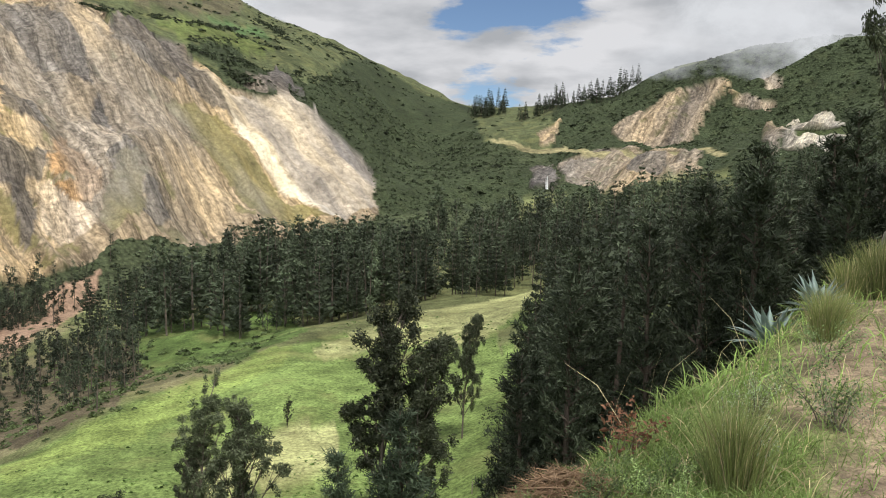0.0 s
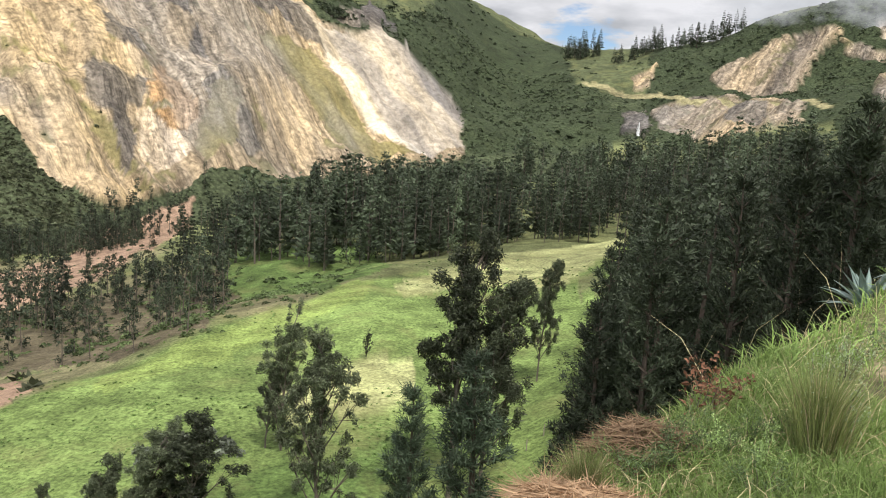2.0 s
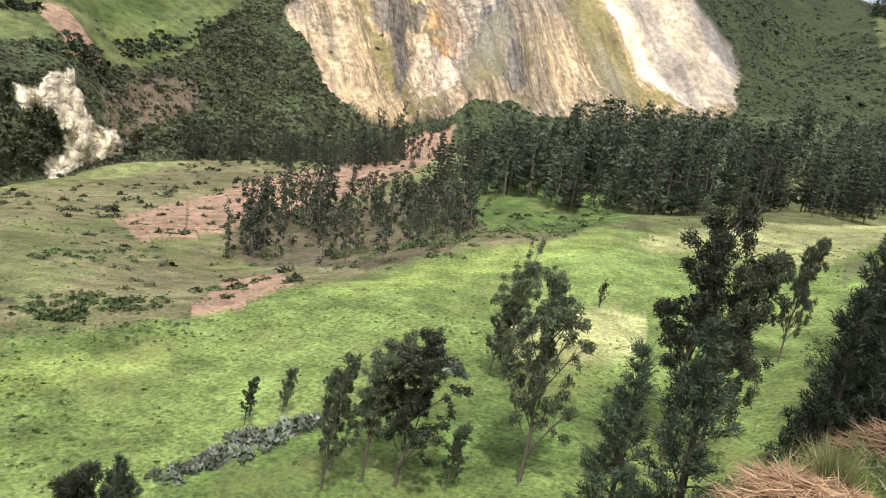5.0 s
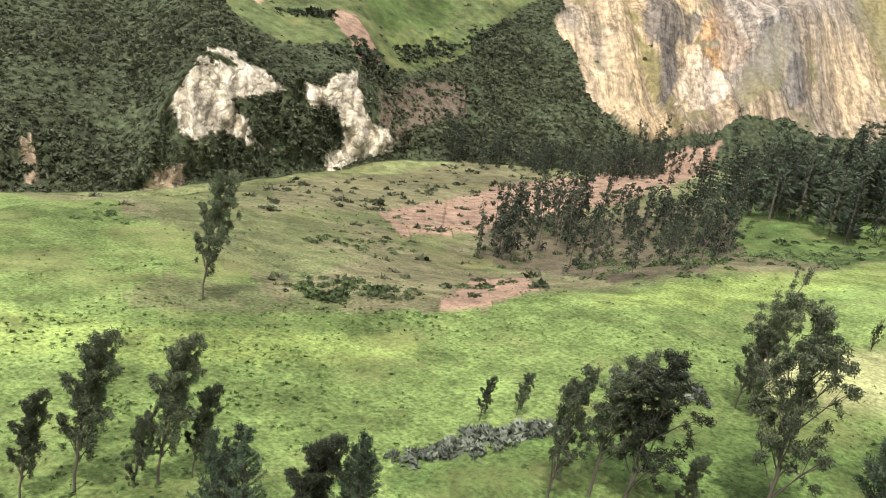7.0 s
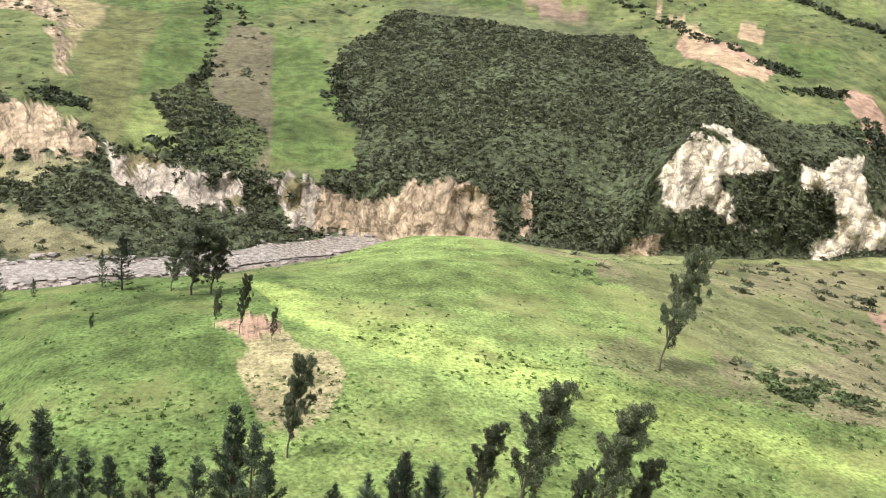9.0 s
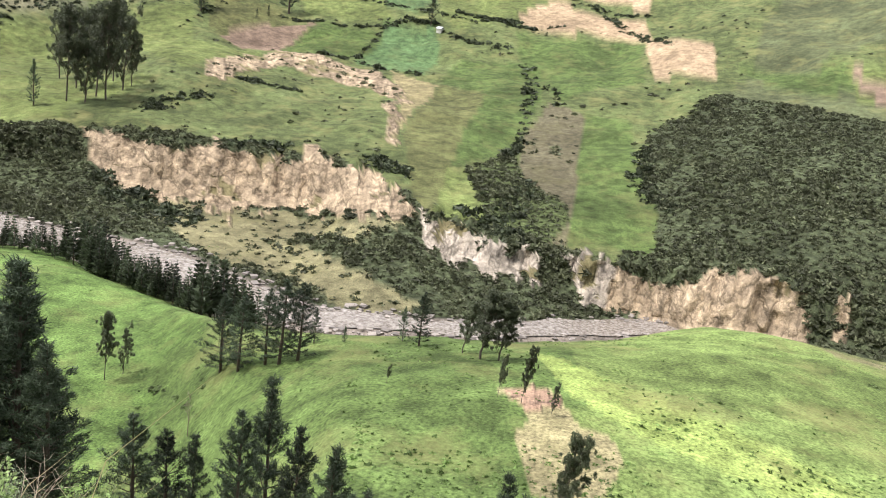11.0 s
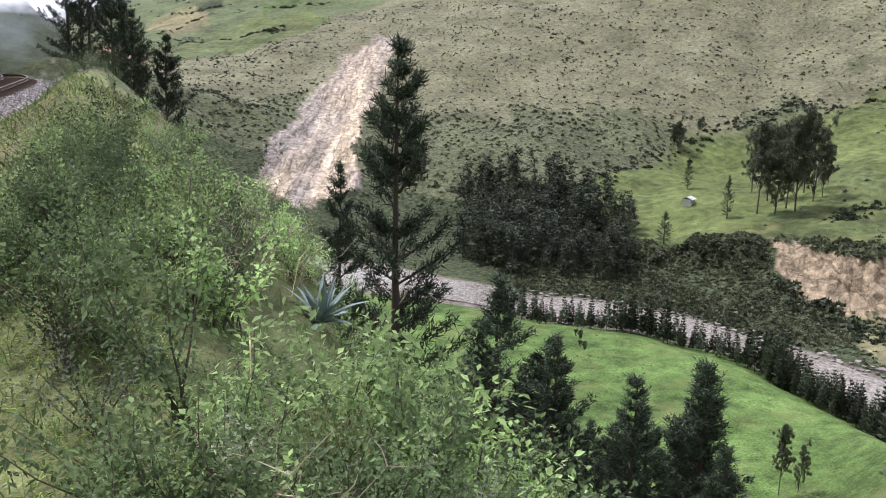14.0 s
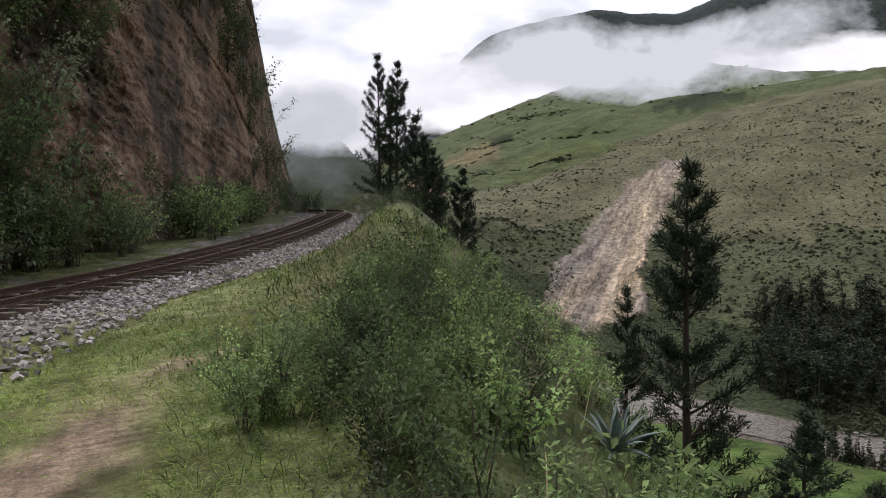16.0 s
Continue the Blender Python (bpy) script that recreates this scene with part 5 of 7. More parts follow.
def light_pine(n, leaf, seed, slim=0.15):
    """A pine for a wood: bare stem and a spire of sprays."""
    r = np.random.default_rng(seed)
    h = 0.12 + 0.86 * r.random(n) ** 1.15
    h = np.round(h * 13) / 13 + r.normal(size=n) * 0.008
    a = r.random(n) * 6.28
    q = slim * np.clip(1 - h, 0, 1) ** 0.85 * (0.35 + 0.75 * r.random(n))
    base = np.stack([np.cos(a) * q, np.sin(a) * q, h], 1)
    way = unit(np.stack([np.cos(a), np.sin(a), 0.5 + r.normal(size=n) * 0.3], 1))
    size = leaf * (0.5 + 0.8 * np.clip(1 - h, 0, 1)) * (0.7 + 0.6 * r.random(n))
    return tube([(0, 0, 0), (0.004, 0, 0.5), (0, 0, 1)], [0.012, 0.008, 0.001], 3), flakes(base, way, size, size * 0.5)


def light_gum(n, leaf, seed, low=0.3, wide=0.15, lean=(0.05, 0.06)):
    """A gum tree for a wood: bare stem and a few ragged clumps."""
    r = np.random.default_rng(seed)
    k = 9
    h = low + (0.97 - low) * np.linspace(0, 1, k)
    a = r.random(k) * 6.28
    q = wide * (0.3 + 0.7 * r.random(k)) * np.sqrt(np.clip(1.08 - h, 0, 1))
    c = np.stack([np.cos(a) * q + lean[0] * h, np.sin(a) * q + lean[1] * h, h], 1)
    s = 0.045 + 0.05 * r.random(k)
    i = r.integers(0, k, n)
    base = c[i] + unit(r.normal(size=(n, 3))) * (s[i] * r.random(n) ** 0.45)[:, None]
    way = unit(r.normal(size=(n, 3)) + [0.3, 0.4, -0.3])
    size = leaf * (0.6 + 0.8 * r.random(n))
    stem = tube([(0, 0, 0), (lean[0] * 0.3, lean[1] * 0.3, 0.5), (lean[0] * 0.95, lean[1] * 0.95, 0.95)], [0.011, 0.008, 0.002], 3)
    limb = tube([(lean[0] * 0.25, lean[1] * 0.25, 0.45), c[k // 2]], [0.006, 0.002], 3)
    return joined([stem, limb]), flakes(base, way, size, size * 0.5)


SMALL_PINES = [light_pine(230, 0.075, 60 + s) for s in range(3)]
SMALL_GUMS = [light_gum(330, 0.036, 70 + s) for s in range(4)]
DENSE_GUMS = [light_gum(400, 0.042, 80 + s, 0.14, 0.18, (0.03, 0.04)) for s in range(3)]


def clump_shape(n, leaf, seed):
    r = np.random.default_rng(seed)
    d = unit(r.normal(size=(n, 3))) * [0.5, 0.5, 0.5]
    d[:, 2] = np.abs(d[:, 2]) * 1.1
    way = unit(d + r.normal(size=(n, 3)) * 0.5)
    s = leaf * (0.7 + 0.6 * r.random(n))
    return None, flakes(d - way * s[:, None] * 0.4, way, s, s * 0.75)


CLUMPS = [clump_shape(18, 0.46, 90 + s) for s in range(4)]
# the wood in the valley and up the near side
mid = np.concatenate([ring_area(-30, 3, 205, 330, 520, 1), ring_area(3, 15, 195, 325, 270, 2), ring_area(14, 20, 205, 300, 70, 3), ring_area(-30, -2, 330, 450, 260, 4)])
stand_of("valley_wood", SMALL_GUMS[:2] + DENSE_GUMS + SMALL_PINES, mid, 10, 21, (WOOD_LEAF, GUM_BARK), "dense dark wood of gum trees and pines", "wood", 5)
side = np.concatenate([ring_area(-30, -7.5, 75, 210, 260, 6), ring_area(-12, -6, 75, 120, 24, 9)])
stand_of("upper_bank_wood", [light_gum(800, 0.023, 85, 0.15, 0.16), light_gum(800, 0.023, 86, 0.2, 0.18), light_pine(760, 0.033, 65, 0.13), light_pine(760, 0.033, 66, 0.16), light_pine(760, 0.033, 67, 0.14)],
         side, 10, 18, (WOOD_LEAF, PINE_BARK), "dark wood of pines and gum trees below the bank", "wood", 10)
side = np.concatenate([ring_area(-30, -7.5, 48, 75, 44, 6), ring_area(-14, -4.2, 40, 62, 18, 7), ring_area(-30, -9, 34, 55, 26, 8)])
stand_of("bank_wood", [light_gum(3000, 0.012, 87, 0.15, 0.16), pine_shape(18, 5, 3, 14, 66, 0.17, flakes, 0.24), pine_shape(19, 5, 3, 14, 67, 0.16, flakes, 0.24), pine_shape(18, 5, 3, 14, 68, 0.15, flakes, 0.24)],
         side, 10, 18, (WOOD_LEAF, PINE_BARK), "dark pines and gum trees close below the bank", "wood", 10)
spires = np.concatenate([ring_area(6, 24, 225, 300, 60, 130), ring_area(-24, 8, 205, 245, 40, 131)])
stand_of("pine_stand", [light_pine(420, 0.062, 132 + s, 0.13) for s in range(3)], spires, 12, 21, (WOOD_LEAF, PINE_BARK), "tall dark pointed pines in front of the wood", "trees", 133, (0.8, 1.1))
grove = scatter([(-89, 115), (-70, 113), (-53, 104), (-46, 113), (-59, 162), (-69, 214), (-91, 224), (-115, 199), (-111, 148)], 150, 11)
stand_of("gum_grove", SMALL_GUMS[:2] + DENSE_GUMS, grove, 6, 12, (WOOD_LEAF, GUM_BARK), "open grove of thin wind-bent gum trees", "grove", 12)
foot = np.concatenate([scatter([(-159, 269), (-147, 298), (-177, 373), (-151, 439), (-156, 449), (-195, 332)], 60, 13),
                       scatter([(-222, 248), (-193, 262), (-157, 270), (-190, 325), (-208, 289), (-224, 261)], 90, 14), ring_area(16, 29, 300, 420, 60, 15)])
stand_of("slope_foot_trees", DENSE_GUMS + SMALL_PINES[:1], foot, 8, 15, (WOOD_LEAF, GUM_BARK), "scattered dark trees along the foot of the slope", "trees", 16)
far_wood = scatter([(-304, -355), (-321, -351), (-334, -297), (-323, -246), (-269, -206), (-239, -243), (-241, -281)], 330, 17)
stand_of("riverside_wood", DENSE_GUMS + SMALL_GUMS[:1], far_wood, 12, 19, (WOOD_LEAF, GUM_BARK), "dense dark wood across the river", "wood", 18, (1.2, 1.9))
b = np.linspace(107, 137, 120) + np.random.default_rng(19).normal(size=120) * 0.15
rr = np.array([line_at(NEAR_BANK, np.array([v]))[0][0] for v in b]) + np.random.default_rng(20).uniform(-9, 3, 120)
b = np.concatenate([b, np.random.default_rng(64).uniform(110.5, 118.5, 90)])
rr = np.concatenate([rr, line_at(NEAR_BANK, b[120:])[0] + np.random.default_rng(65).uniform(-14, 2, 90)])
row = np.stack([-rr * np.sin(np.radians(b)), rr * np.cos(np.radians(b))], 1)
stand_of("river_tree_row", [light_pine(230, 0.1, 120 + s, 0.13) for s in range(3)], row, 6, 14, (WOOD_LEAF, PINE_BARK), "row of young dark pines along the river bank", "trees", 21, (0.7, 1.0))
sky_line = np.concatenate([ring_area(-4.2, -1.6, 1020, 1060, 40, 22), ring_area(-13, -5, 960, 1000, 60, 23)])
stand_of("skyline_trees", SMALL_PINES, sky_line, 12, 24, (WOOD_LEAF, PINE_BARK), "dark pines along the far ridge", "trees", 26)


# scrub over the slopes, thick on the steep banks of the river too
SCRUB_COVERS = ("scrub", "dark_scrub", "scrub_patch", "low_scrub")
scrub = np.concatenate([places_on(SCRUB_COVERS, 215, 430, 28, 84, 15000, 31), places_on(SCRUB_COVERS, 200, 420, 84, 135, 8000, 32), places_on(SCRUB_COVERS, 430, 700, 28, 112, 4000, 33), places_on(("low_scrub",), 430, 760, 112, 165, 1500, 41),
                        places_on(("dry_grass",), 190, 320, 84, 122, 190, 36), places_on(("tan_rock",), 400, 620, 96, 126, 90, 42), places_on(("red_slope",), 200, 500, 28, 60, 260, 38), places_on(("soil", "dry_grass"), 80, 330, 10, 66, 240, 39), places_on(("pasture", "brown_slope", "olive_slope", "dry_grass"), 200, 640, 28, 140, 560, 35)])
stand_of("slope_scrub", CLUMPS, scrub, 0.9, 2.3, (SCRUB_LEAF, TWIG), "low dense scrub over the valley slopes", "scrub", 35, (0.9, 1.6), 0.5)


tufts = ring_area(112, 166, 430, 900, 11000, 36)
tufts = tufts[~in_zone("pale_rock", tufts[:, 0], tufts[:, 1]) & ~in_zone("pasture", tufts[:, 0], tufts[:, 1])]
stand_of("hillside_tufts", [clump_shape(7, 0.7, 95), clump_shape(7, 0.7, 96)], tufts, 0.5, 1.6, (GUM_LEAF, TWIG), "scattered low tufts on the dry hillside", "scrub", 37, (0.9, 1.7), 0.2)


def hedge(points, count, seed, spread_m=2.0):
    r = np.random.default_rng(seed)
    p = np.array(points, float)
    t = np.sort(r.random(count)) * (len(p) - 1)
    k = np.minimum(t.astype(int), len(p) - 2)
    q = p[k] + (p[k + 1] - p[k]) * (t - k)[:, None]
    return q + r.normal(size=q.shape) * spread_m


HEDGES, THICKETS = [], []
HEDGES.append(([(-522, -223), (-614, -223), (-675, -168), (-648, -111), (-637, -54), (-644, -15)], 90, 3.0))
HEDGES.append(([(-712, -77), (-729, 6), (-714, 68)], 50, 3.0))
HEDGES.append(([(-532, -113), (-617, -109)], 16, 1.0))
HEDGES.append(([(-511, 0), (-386, 0), (-361, -4)], 30, 2.5))
HEDGES.append(([(-695, 40), (-570, 86)], 30, 3.0))
HEDGES.append(([(-539, -153), (-528, -108), (-501, -54)], 20, 1.0))
HEDGES.append(([(-426, -147), (-434, -124)], 24, 3.0))
HEDGES.append(([(-344, -161), (-370, -162), (-386, -151)], 40, 4.0))
HEDGES.append(([(-321, -114), (-332, -98)], 26, 3.0))
HEDGES.append(([(-326, -58), (-316, -42)], 30, 3.0))
HEDGES.append(([(-299, -161), (-271, -120), (-265, -105)], 50, 5.0))
HEDGES.append(([(-282, -11), (-266, -1), (-333, 4)], 50, 6.0))
HEDGES.append(([(-429, 208), (-389, 219), (-315, 223), (-304, 233)], 60, 3.0))
HEDGES.append(([(-400, 295), (-354, 320)], 30, 3.0))
HEDGES.append(([(-267, 268), (-273, 307), (-280, 358)], 40, 3.0))
HEDGES.append(([(-247, 217), (-258, 253)], 30, 4.0))
HEDGES.append(([(-288, 218), (-282, 241)], 20, 2.0))
HEDGES.append(([(-370, 54), (-333, 48), (-305, 55)], 40, 3.0))
HEDGES.append(([(-269, 751), (-240, 793), (-219, 889)], 60, 3.0))
HEDGES.append(([(-225, 741), (-207, 874), (-174, 872)], 50, 3.0))
HEDGES.append(([(-231, 1046), (-188, 944), (-172, 915)], 60, 5.0))
HEDGES.append(([(-160, 1103), (-138, 1111), (-117, 1137)], 50, 5.0))
HEDGES.append(([(-279, 638), (-266, 656), (-276, 749)], 40, 4.0))
HEDGES.append(([(-182, 699), (-163, 717), (-133, 736)], 60, 6.0))
HEDGES.append(([(-155, 777), (-127, 834), (-96, 912)], 50, 4.0))
HEDGES.append(([(-215, 709), (-191, 721), (-183, 802)], 60, 6.0))
HEDGES.append(([(-333, -887), (-435, -956), (-471, -875), (-517, -849)], 40, 5.0))
HEDGES.append(([(-407, -1041), (-448, -984), (-518, -993)], 30, 5.0))
HEDGES.append(([(-322, -792), (-374, -780), (-401, -745)], 30, 5.0))
HEDGES.append(([(-673, -1029), (-728, -1012), (-730, -951)], 50, 14.0))
HEDGES.append(([(-521, -1145), (-544, -1077), (-575, -1051)], 40, 12.0))
HEDGES.append(([(-682, -198), (-698, -150), (-714, -148), (-727, -95), (-745, -25)], 70, 2.5))
HEDGES.append(([(-581, -255), (-607, -234), (-682, -198)], 40, 4.0))
HEDGES.append(([(-603, -111), (-619, -94), (-622, -74)], 26, 2.0))
HEDGES.append(([(-655, -63), (-649, -42), (-632, -17), (-634, 15)], 36, 2.5))
HEDGES.append(([(-609, -68), (-591, -47), (-578, -21)], 30, 2.5))
HEDGES.append(([(-566, -9), (-487, 9), (-443, 19)], 14, 3.0))
HEDGES.append(([(-733, -3), (-690, 41), (-659, 80)], 26, 3.0))
HEDGES.append(([(-601, -186), (-605, -111)], 20, 1.0))
HEDGES.append(([(-359, -304), (-417, -311), (-485, -313), (-549, -298), (-563, -246)], 110, 7.0))
THICKETS.append(([(-101, 87), (-112, 102), (-108, 115), (-95, 103), (-91, 86)], 55))
THICKETS.append(([(-79, 61), (-80, 70), (-71, 77), (-65, 70), (-65, 63), (-72, 63)], 60))
THICKETS.append(([(-118, 55), (-128, 65), (-118, 67), (-110, 61), (-110, 55)], 30))
THICKETS.append(([(-68, 83), (-76, 105), (-64, 100)], 14))
THICKETS.append(([(-102, 90), (-120, 126), (-95, 102), (-93, 86)], 40))
THICKETS.append(([(-61, 165), (-58, 180), (-43, 212), (-29, 152), (-42, 122)], 120))
THICKETS.append(([(-62, 141), (-62, 165), (-44, 116), (-46, 108)], 40))
THICKETS.append(([(-127, -61), (-113, -36), (-110, -40)], 12))
SCRUB_DARK = leaf_material("hedge_leaves", (0.063, 0.08, 0.042), 0.4, 0.6, 0.2)
hedge_places = np.concatenate([hedge(points, int(count * 2.3), 100 + i, wide * 0.8) for i, (points, count, wide) in enumerate(HEDGES)])
stand_of("field_hedges", CLUMPS, hedge_places, 1.6, 3.6, (SCRUB_DARK, TWIG), "dark shrubs along the edges of the fields", "hedge", 40, (0.9, 1.5), 0.6)
THICKET_LEAF = leaf_material("thicket_leaves", (0.1, 0.135, 0.055), 0.4, 0.65, 0.25)
thicket_places = np.concatenate([scatter([(-89, 115), (-70, 113), (-53, 104), (-46, 113), (-59, 162), (-69, 200), (-91, 205), (-115, 180), (-111, 148)], 420, 57)] + [scatter(outline, count, 200 + i) for i, (outline, count) in enumerate(THICKETS)])
thicket_places = thicket_places + np.random.default_rng(69).normal(size=thicket_places.shape) * 2.2
stand_of("meadow_thickets", [clump_shape(60, 0.24, 101 + s) for s in range(3)], thicket_places, 0.6, 1.7, (THICKET_LEAF, TWIG), "low dark green thickets in the rough grass", "thicket", 41, (1.0, 1.8), 0.4)
stand_of("hill_scrub", CLUMPS, places_on(("dark_scrub", "scrub"), 430, 950, -30, 28, 7500, 34), 1.2, 2.8, (SCRUB_DARK, TWIG), "dark low scrub over the hills beyond the wood", "scrub", 63, (0.9, 1.6), 0.5)
far_shrubs = np.concatenate([ring_area(139, 168, 1100, 1750, 420, 58), ring_area(8, 26, 800, 1300, 260, 59), ring_area(-4, 13, 640, 1150, 420, 61), ring_area(-30, -5, 760, 1000, 260, 62)])
for name, outline in ZONES:
    if COVERS[name][1][0] > 0.25:
        far_shrubs = far_shrubs[~inside(outline, far_shrubs[:, 0], far_shrubs[:, 1])]
stand_of("distant_thickets", CLUMPS, far_shrubs, 1.8, 4.2, (SCRUB_DARK, TWIG), "dark thickets on the distant hills", "thicket", 60, (1.0, 2.2), 1.0)
WEED_LEAF = leaf_material("weed_leaves", (0.085, 0.13, 0.04), 0.4, 0.7, 0.25)
r9 = np.random.default_rng(42)
weeds = np.concatenate([ring_area(0, 100, 46, 92, 7000, 43), ring_area(-6, 62, 92, 180, 3600, 44), ring_area(30, 66, 150, 300, 2200, 46), ring_area(60, 104, 92, 150, 1800, 47), ring_area(108, 145, 90, 260, 1500, 49)])
weeds = weeds[fbm(weeds[:, 0] / 11, weeds[:, 1] / 11, 3, 45) + r9.random(len(weeds)) * 0.3 > 0.62]
stand_of("meadow_weeds", [clump_shape(9, 0.6, 97), clump_shape(9, 0.6, 98)], weeds, 0.12, 0.42, (WEED_LEAF, TWIG), "small dark tufts of weed in the meadow", "weeds", 48, (0.9, 1.5), 0.1)
silver = np.concatenate([hedge([(-37, 43), (-36, 46), (-35, 50), (-34, 53), (-32, 56)], 75, 50, 0.7), hedge([(-33, 69), (-32, 75), (-26, 72)], 30, 51, 0.9)])
stand_of("silver_shrubs", [clump_shape(60, 0.28, 99)], silver, 1.0, 2.0, (SILVER_LEAF, TWIG), "row of silvery grey-leaved shrubs below the bank", "shrubs", 52, (0.8, 1.2), 0.3)


# ---------------------------------------------------------------- river
def water_material():
    mat, nt, bsdf = shader("muddy_water")
    geo = nt.nodes.new("ShaderNodeNewGeometry")
    n = noise_at(nt, geo.outputs["Position"], 0.9, 6, 0.65)
    ramp = nt.nodes.new("ShaderNodeValToRGB")
    ramp.color_ramp.elements[0].position, ramp.color_ramp.elements[0].color = 0.4, (0.15, 0.125, 0.10, 1)
    ramp.color_ramp.elements[1].position, ramp.color_ramp.elements[1].color = 0.68, (0.38, 0.345, 0.30, 1)
    nt.links.new(n, ramp.inputs[0])
    nt.links.new(ramp.outputs[0], bsdf.inputs["Base Color"])
    bsdf.inputs["Roughness"].default_value = 0.22
    bump = add(nt, "ShaderNodeBump", Strength=0.5, Distance=0.3)
    nt.links.new(n, bump.inputs["Height"])
    nt.links.new(bump.outputs[0], bsdf.inputs["Normal"])
    return mat


def build_river():
    b = np.arange(77.5, 153, 0.3)
    r0, _ = line_at(NEAR_BANK, b)
    r1, _ = line_at(FAR_BANK, b)
    v = []
    for t in (0.18, 0.4, 0.6, 0.84):
        wig = (hash_noise(b / 2.2, b * 0 + t * 9, 5) - 0.5) * 0.22
        r = r0 + (r1 - r0) * (t + wig)
        v.append(np.stack([-r * np.sin(np.radians(b)), r * np.cos(np.radians(b)), np.full_like(b, -69.7)], 1))
    n = len(b)
    f = [(k * n + i, k * n + i + 1, (k + 1) * n + i + 1, (k + 1) * n + i) for k in range(3) for i in range(n - 1)]
    bed = ground_height(np.concatenate(v)[:, 0], np.concatenate(v)[:, 1])
    V = np.concatenate(v)
    V[:, 2] = bed + 0.35
    me = mesh_from("river", V, np.array(f))
    me.polygons.foreach_set("use_smooth", np.ones(len(f), bool))
    me.materials.append(water_material())
    tagged(new("river", me), "shallow muddy river with white ripples over gravel", "river", kind="structure")


build_river()


def stone_material(name, colour):
    mat, nt, bsdf = shader(name)
    geo = nt.nodes.new("ShaderNodeNewGeometry")
    base = nt.nodes.new("ShaderNodeRGB")
    base.outputs[0].default_value = (*colour, 1)
    f = math_node(nt, "MULTIPLY", spread(nt, geo.outputs["Random Per Island"], 0.5, 1.5, 0, 1), spread(nt, noise_at(nt, geo.outputs["Position"], 14, 4), 0.75, 1.25))
    nt.links.new(scale_colour(nt, base.outputs[0], f), bsdf.inputs["Base Color"])
    bsdf.inputs["Roughness"].default_value = 0.85
    return mat


def stone_shape(seed):
    """A broken eight-cornered stone, one unit across."""
    r = np.random.default_rng(seed)
    c = np.array([(x, y, z) for z in (-0.35, 0.35) for x, y in ((-.5, -.5), (.5, -.5), (.5, .5), (-.5, .5))], float)
    c = c * (0.55 + 0.6 * r.random((8, 3)))
    f = np.array([(0, 3, 2, 1), (4, 5, 6, 7), (0, 1, 5, 4), (1, 2, 6, 5), (2, 3, 7, 6), (3, 0, 4, 7)])
    return None, (c, f)


STONES = [stone_shape(300 + s) for s in range(5)]
def broken_stone(seed):
    v, f = stone_shape(seed)[1]
    turn = Euler(np.random.default_rng(seed).uniform(0, 6.28, 3).tolist()).to_matrix()
    return None, (v @ np.array(turn).T * [1, 1, 0.85] + [0, 0, 0.1], f)


RUBBLE = [broken_stone(320 + s) for s in range(12)]
GREY_STONE = stone_material("grey_stone", (0.43, 0.395, 0.385))
PALE_STONE = stone_material("pale_stone", (0.22, 0.195, 0.17))
rb = np.random.default_rng(55)
b = 78 + 58 * rb.random(600)
r0, r1 = line_at(NEAR_BANK, b)[0], line_at(FAR_BANK, b)[0]
u = np.where(rb.random(600) < 0.5, rb.random(600) * 0.25, 0.75 + rb.random(600) * 0.35)
rr = r0 + (r1 - r0) * u
stand_of("river_boulders", STONES, np.stack([-rr * np.sin(np.radians(b)), rr * np.cos(np.radians(b))], 1), 0.5, 1.9, (PALE_STONE, PALE_STONE),
         "pale boulders along the river bed", "boulders", 56, (0.8, 1.4), -0.1)


# ---------------------------------------------------------------- farmhouse across the river
def box(lo, hi):
    x0, y0, z0 = lo
    x1, y1, z1 = hi
    v = np.array([(x0, y0, z0), (x1, y0, z0), (x1, y1, z0), (x0, y1, z0), (x0, y0, z1), (x1, y0, z1), (x1, y1, z1), (x0, y1, z1)], float)
    f = np.array([(0, 3, 2, 1), (4, 5, 6, 7), (0, 1, 5, 4), (1, 2, 6, 5), (2, 3, 7, 6), (3, 0, 4, 7)])
    return v, f


def plain(name, colour, rough=0.8, metal=0.0, scale=3.0, vary=0.2):
    mat, nt, bsdf = shader(name)
    tex = nt.nodes.new("ShaderNodeTexCoord")
    base = nt.nodes.new("ShaderNodeRGB")
    base.outputs[0].default_value = (*colour, 1)
    n = noise_at(nt, tex.outputs["Object"], scale, 6, 0.65)
    nt.links.new(scale_colour(nt, base.outputs[0], spread(nt, n, 1 - vary, 1 + vary)), bsdf.inputs["Base Color"])
    bsdf.inputs["Roughness"].default_value, bsdf.inputs["Metallic"].default_value = rough, metal
    return mat


WALL_PAINT, TIN, DARK_WOOD = plain("lime_wash", (0.62, 0.60, 0.55)), plain("tin_roof", (0.72, 0.74, 0.76), 0.4, 0.3), plain("dark_plank", (0.10, 0.075, 0.05))


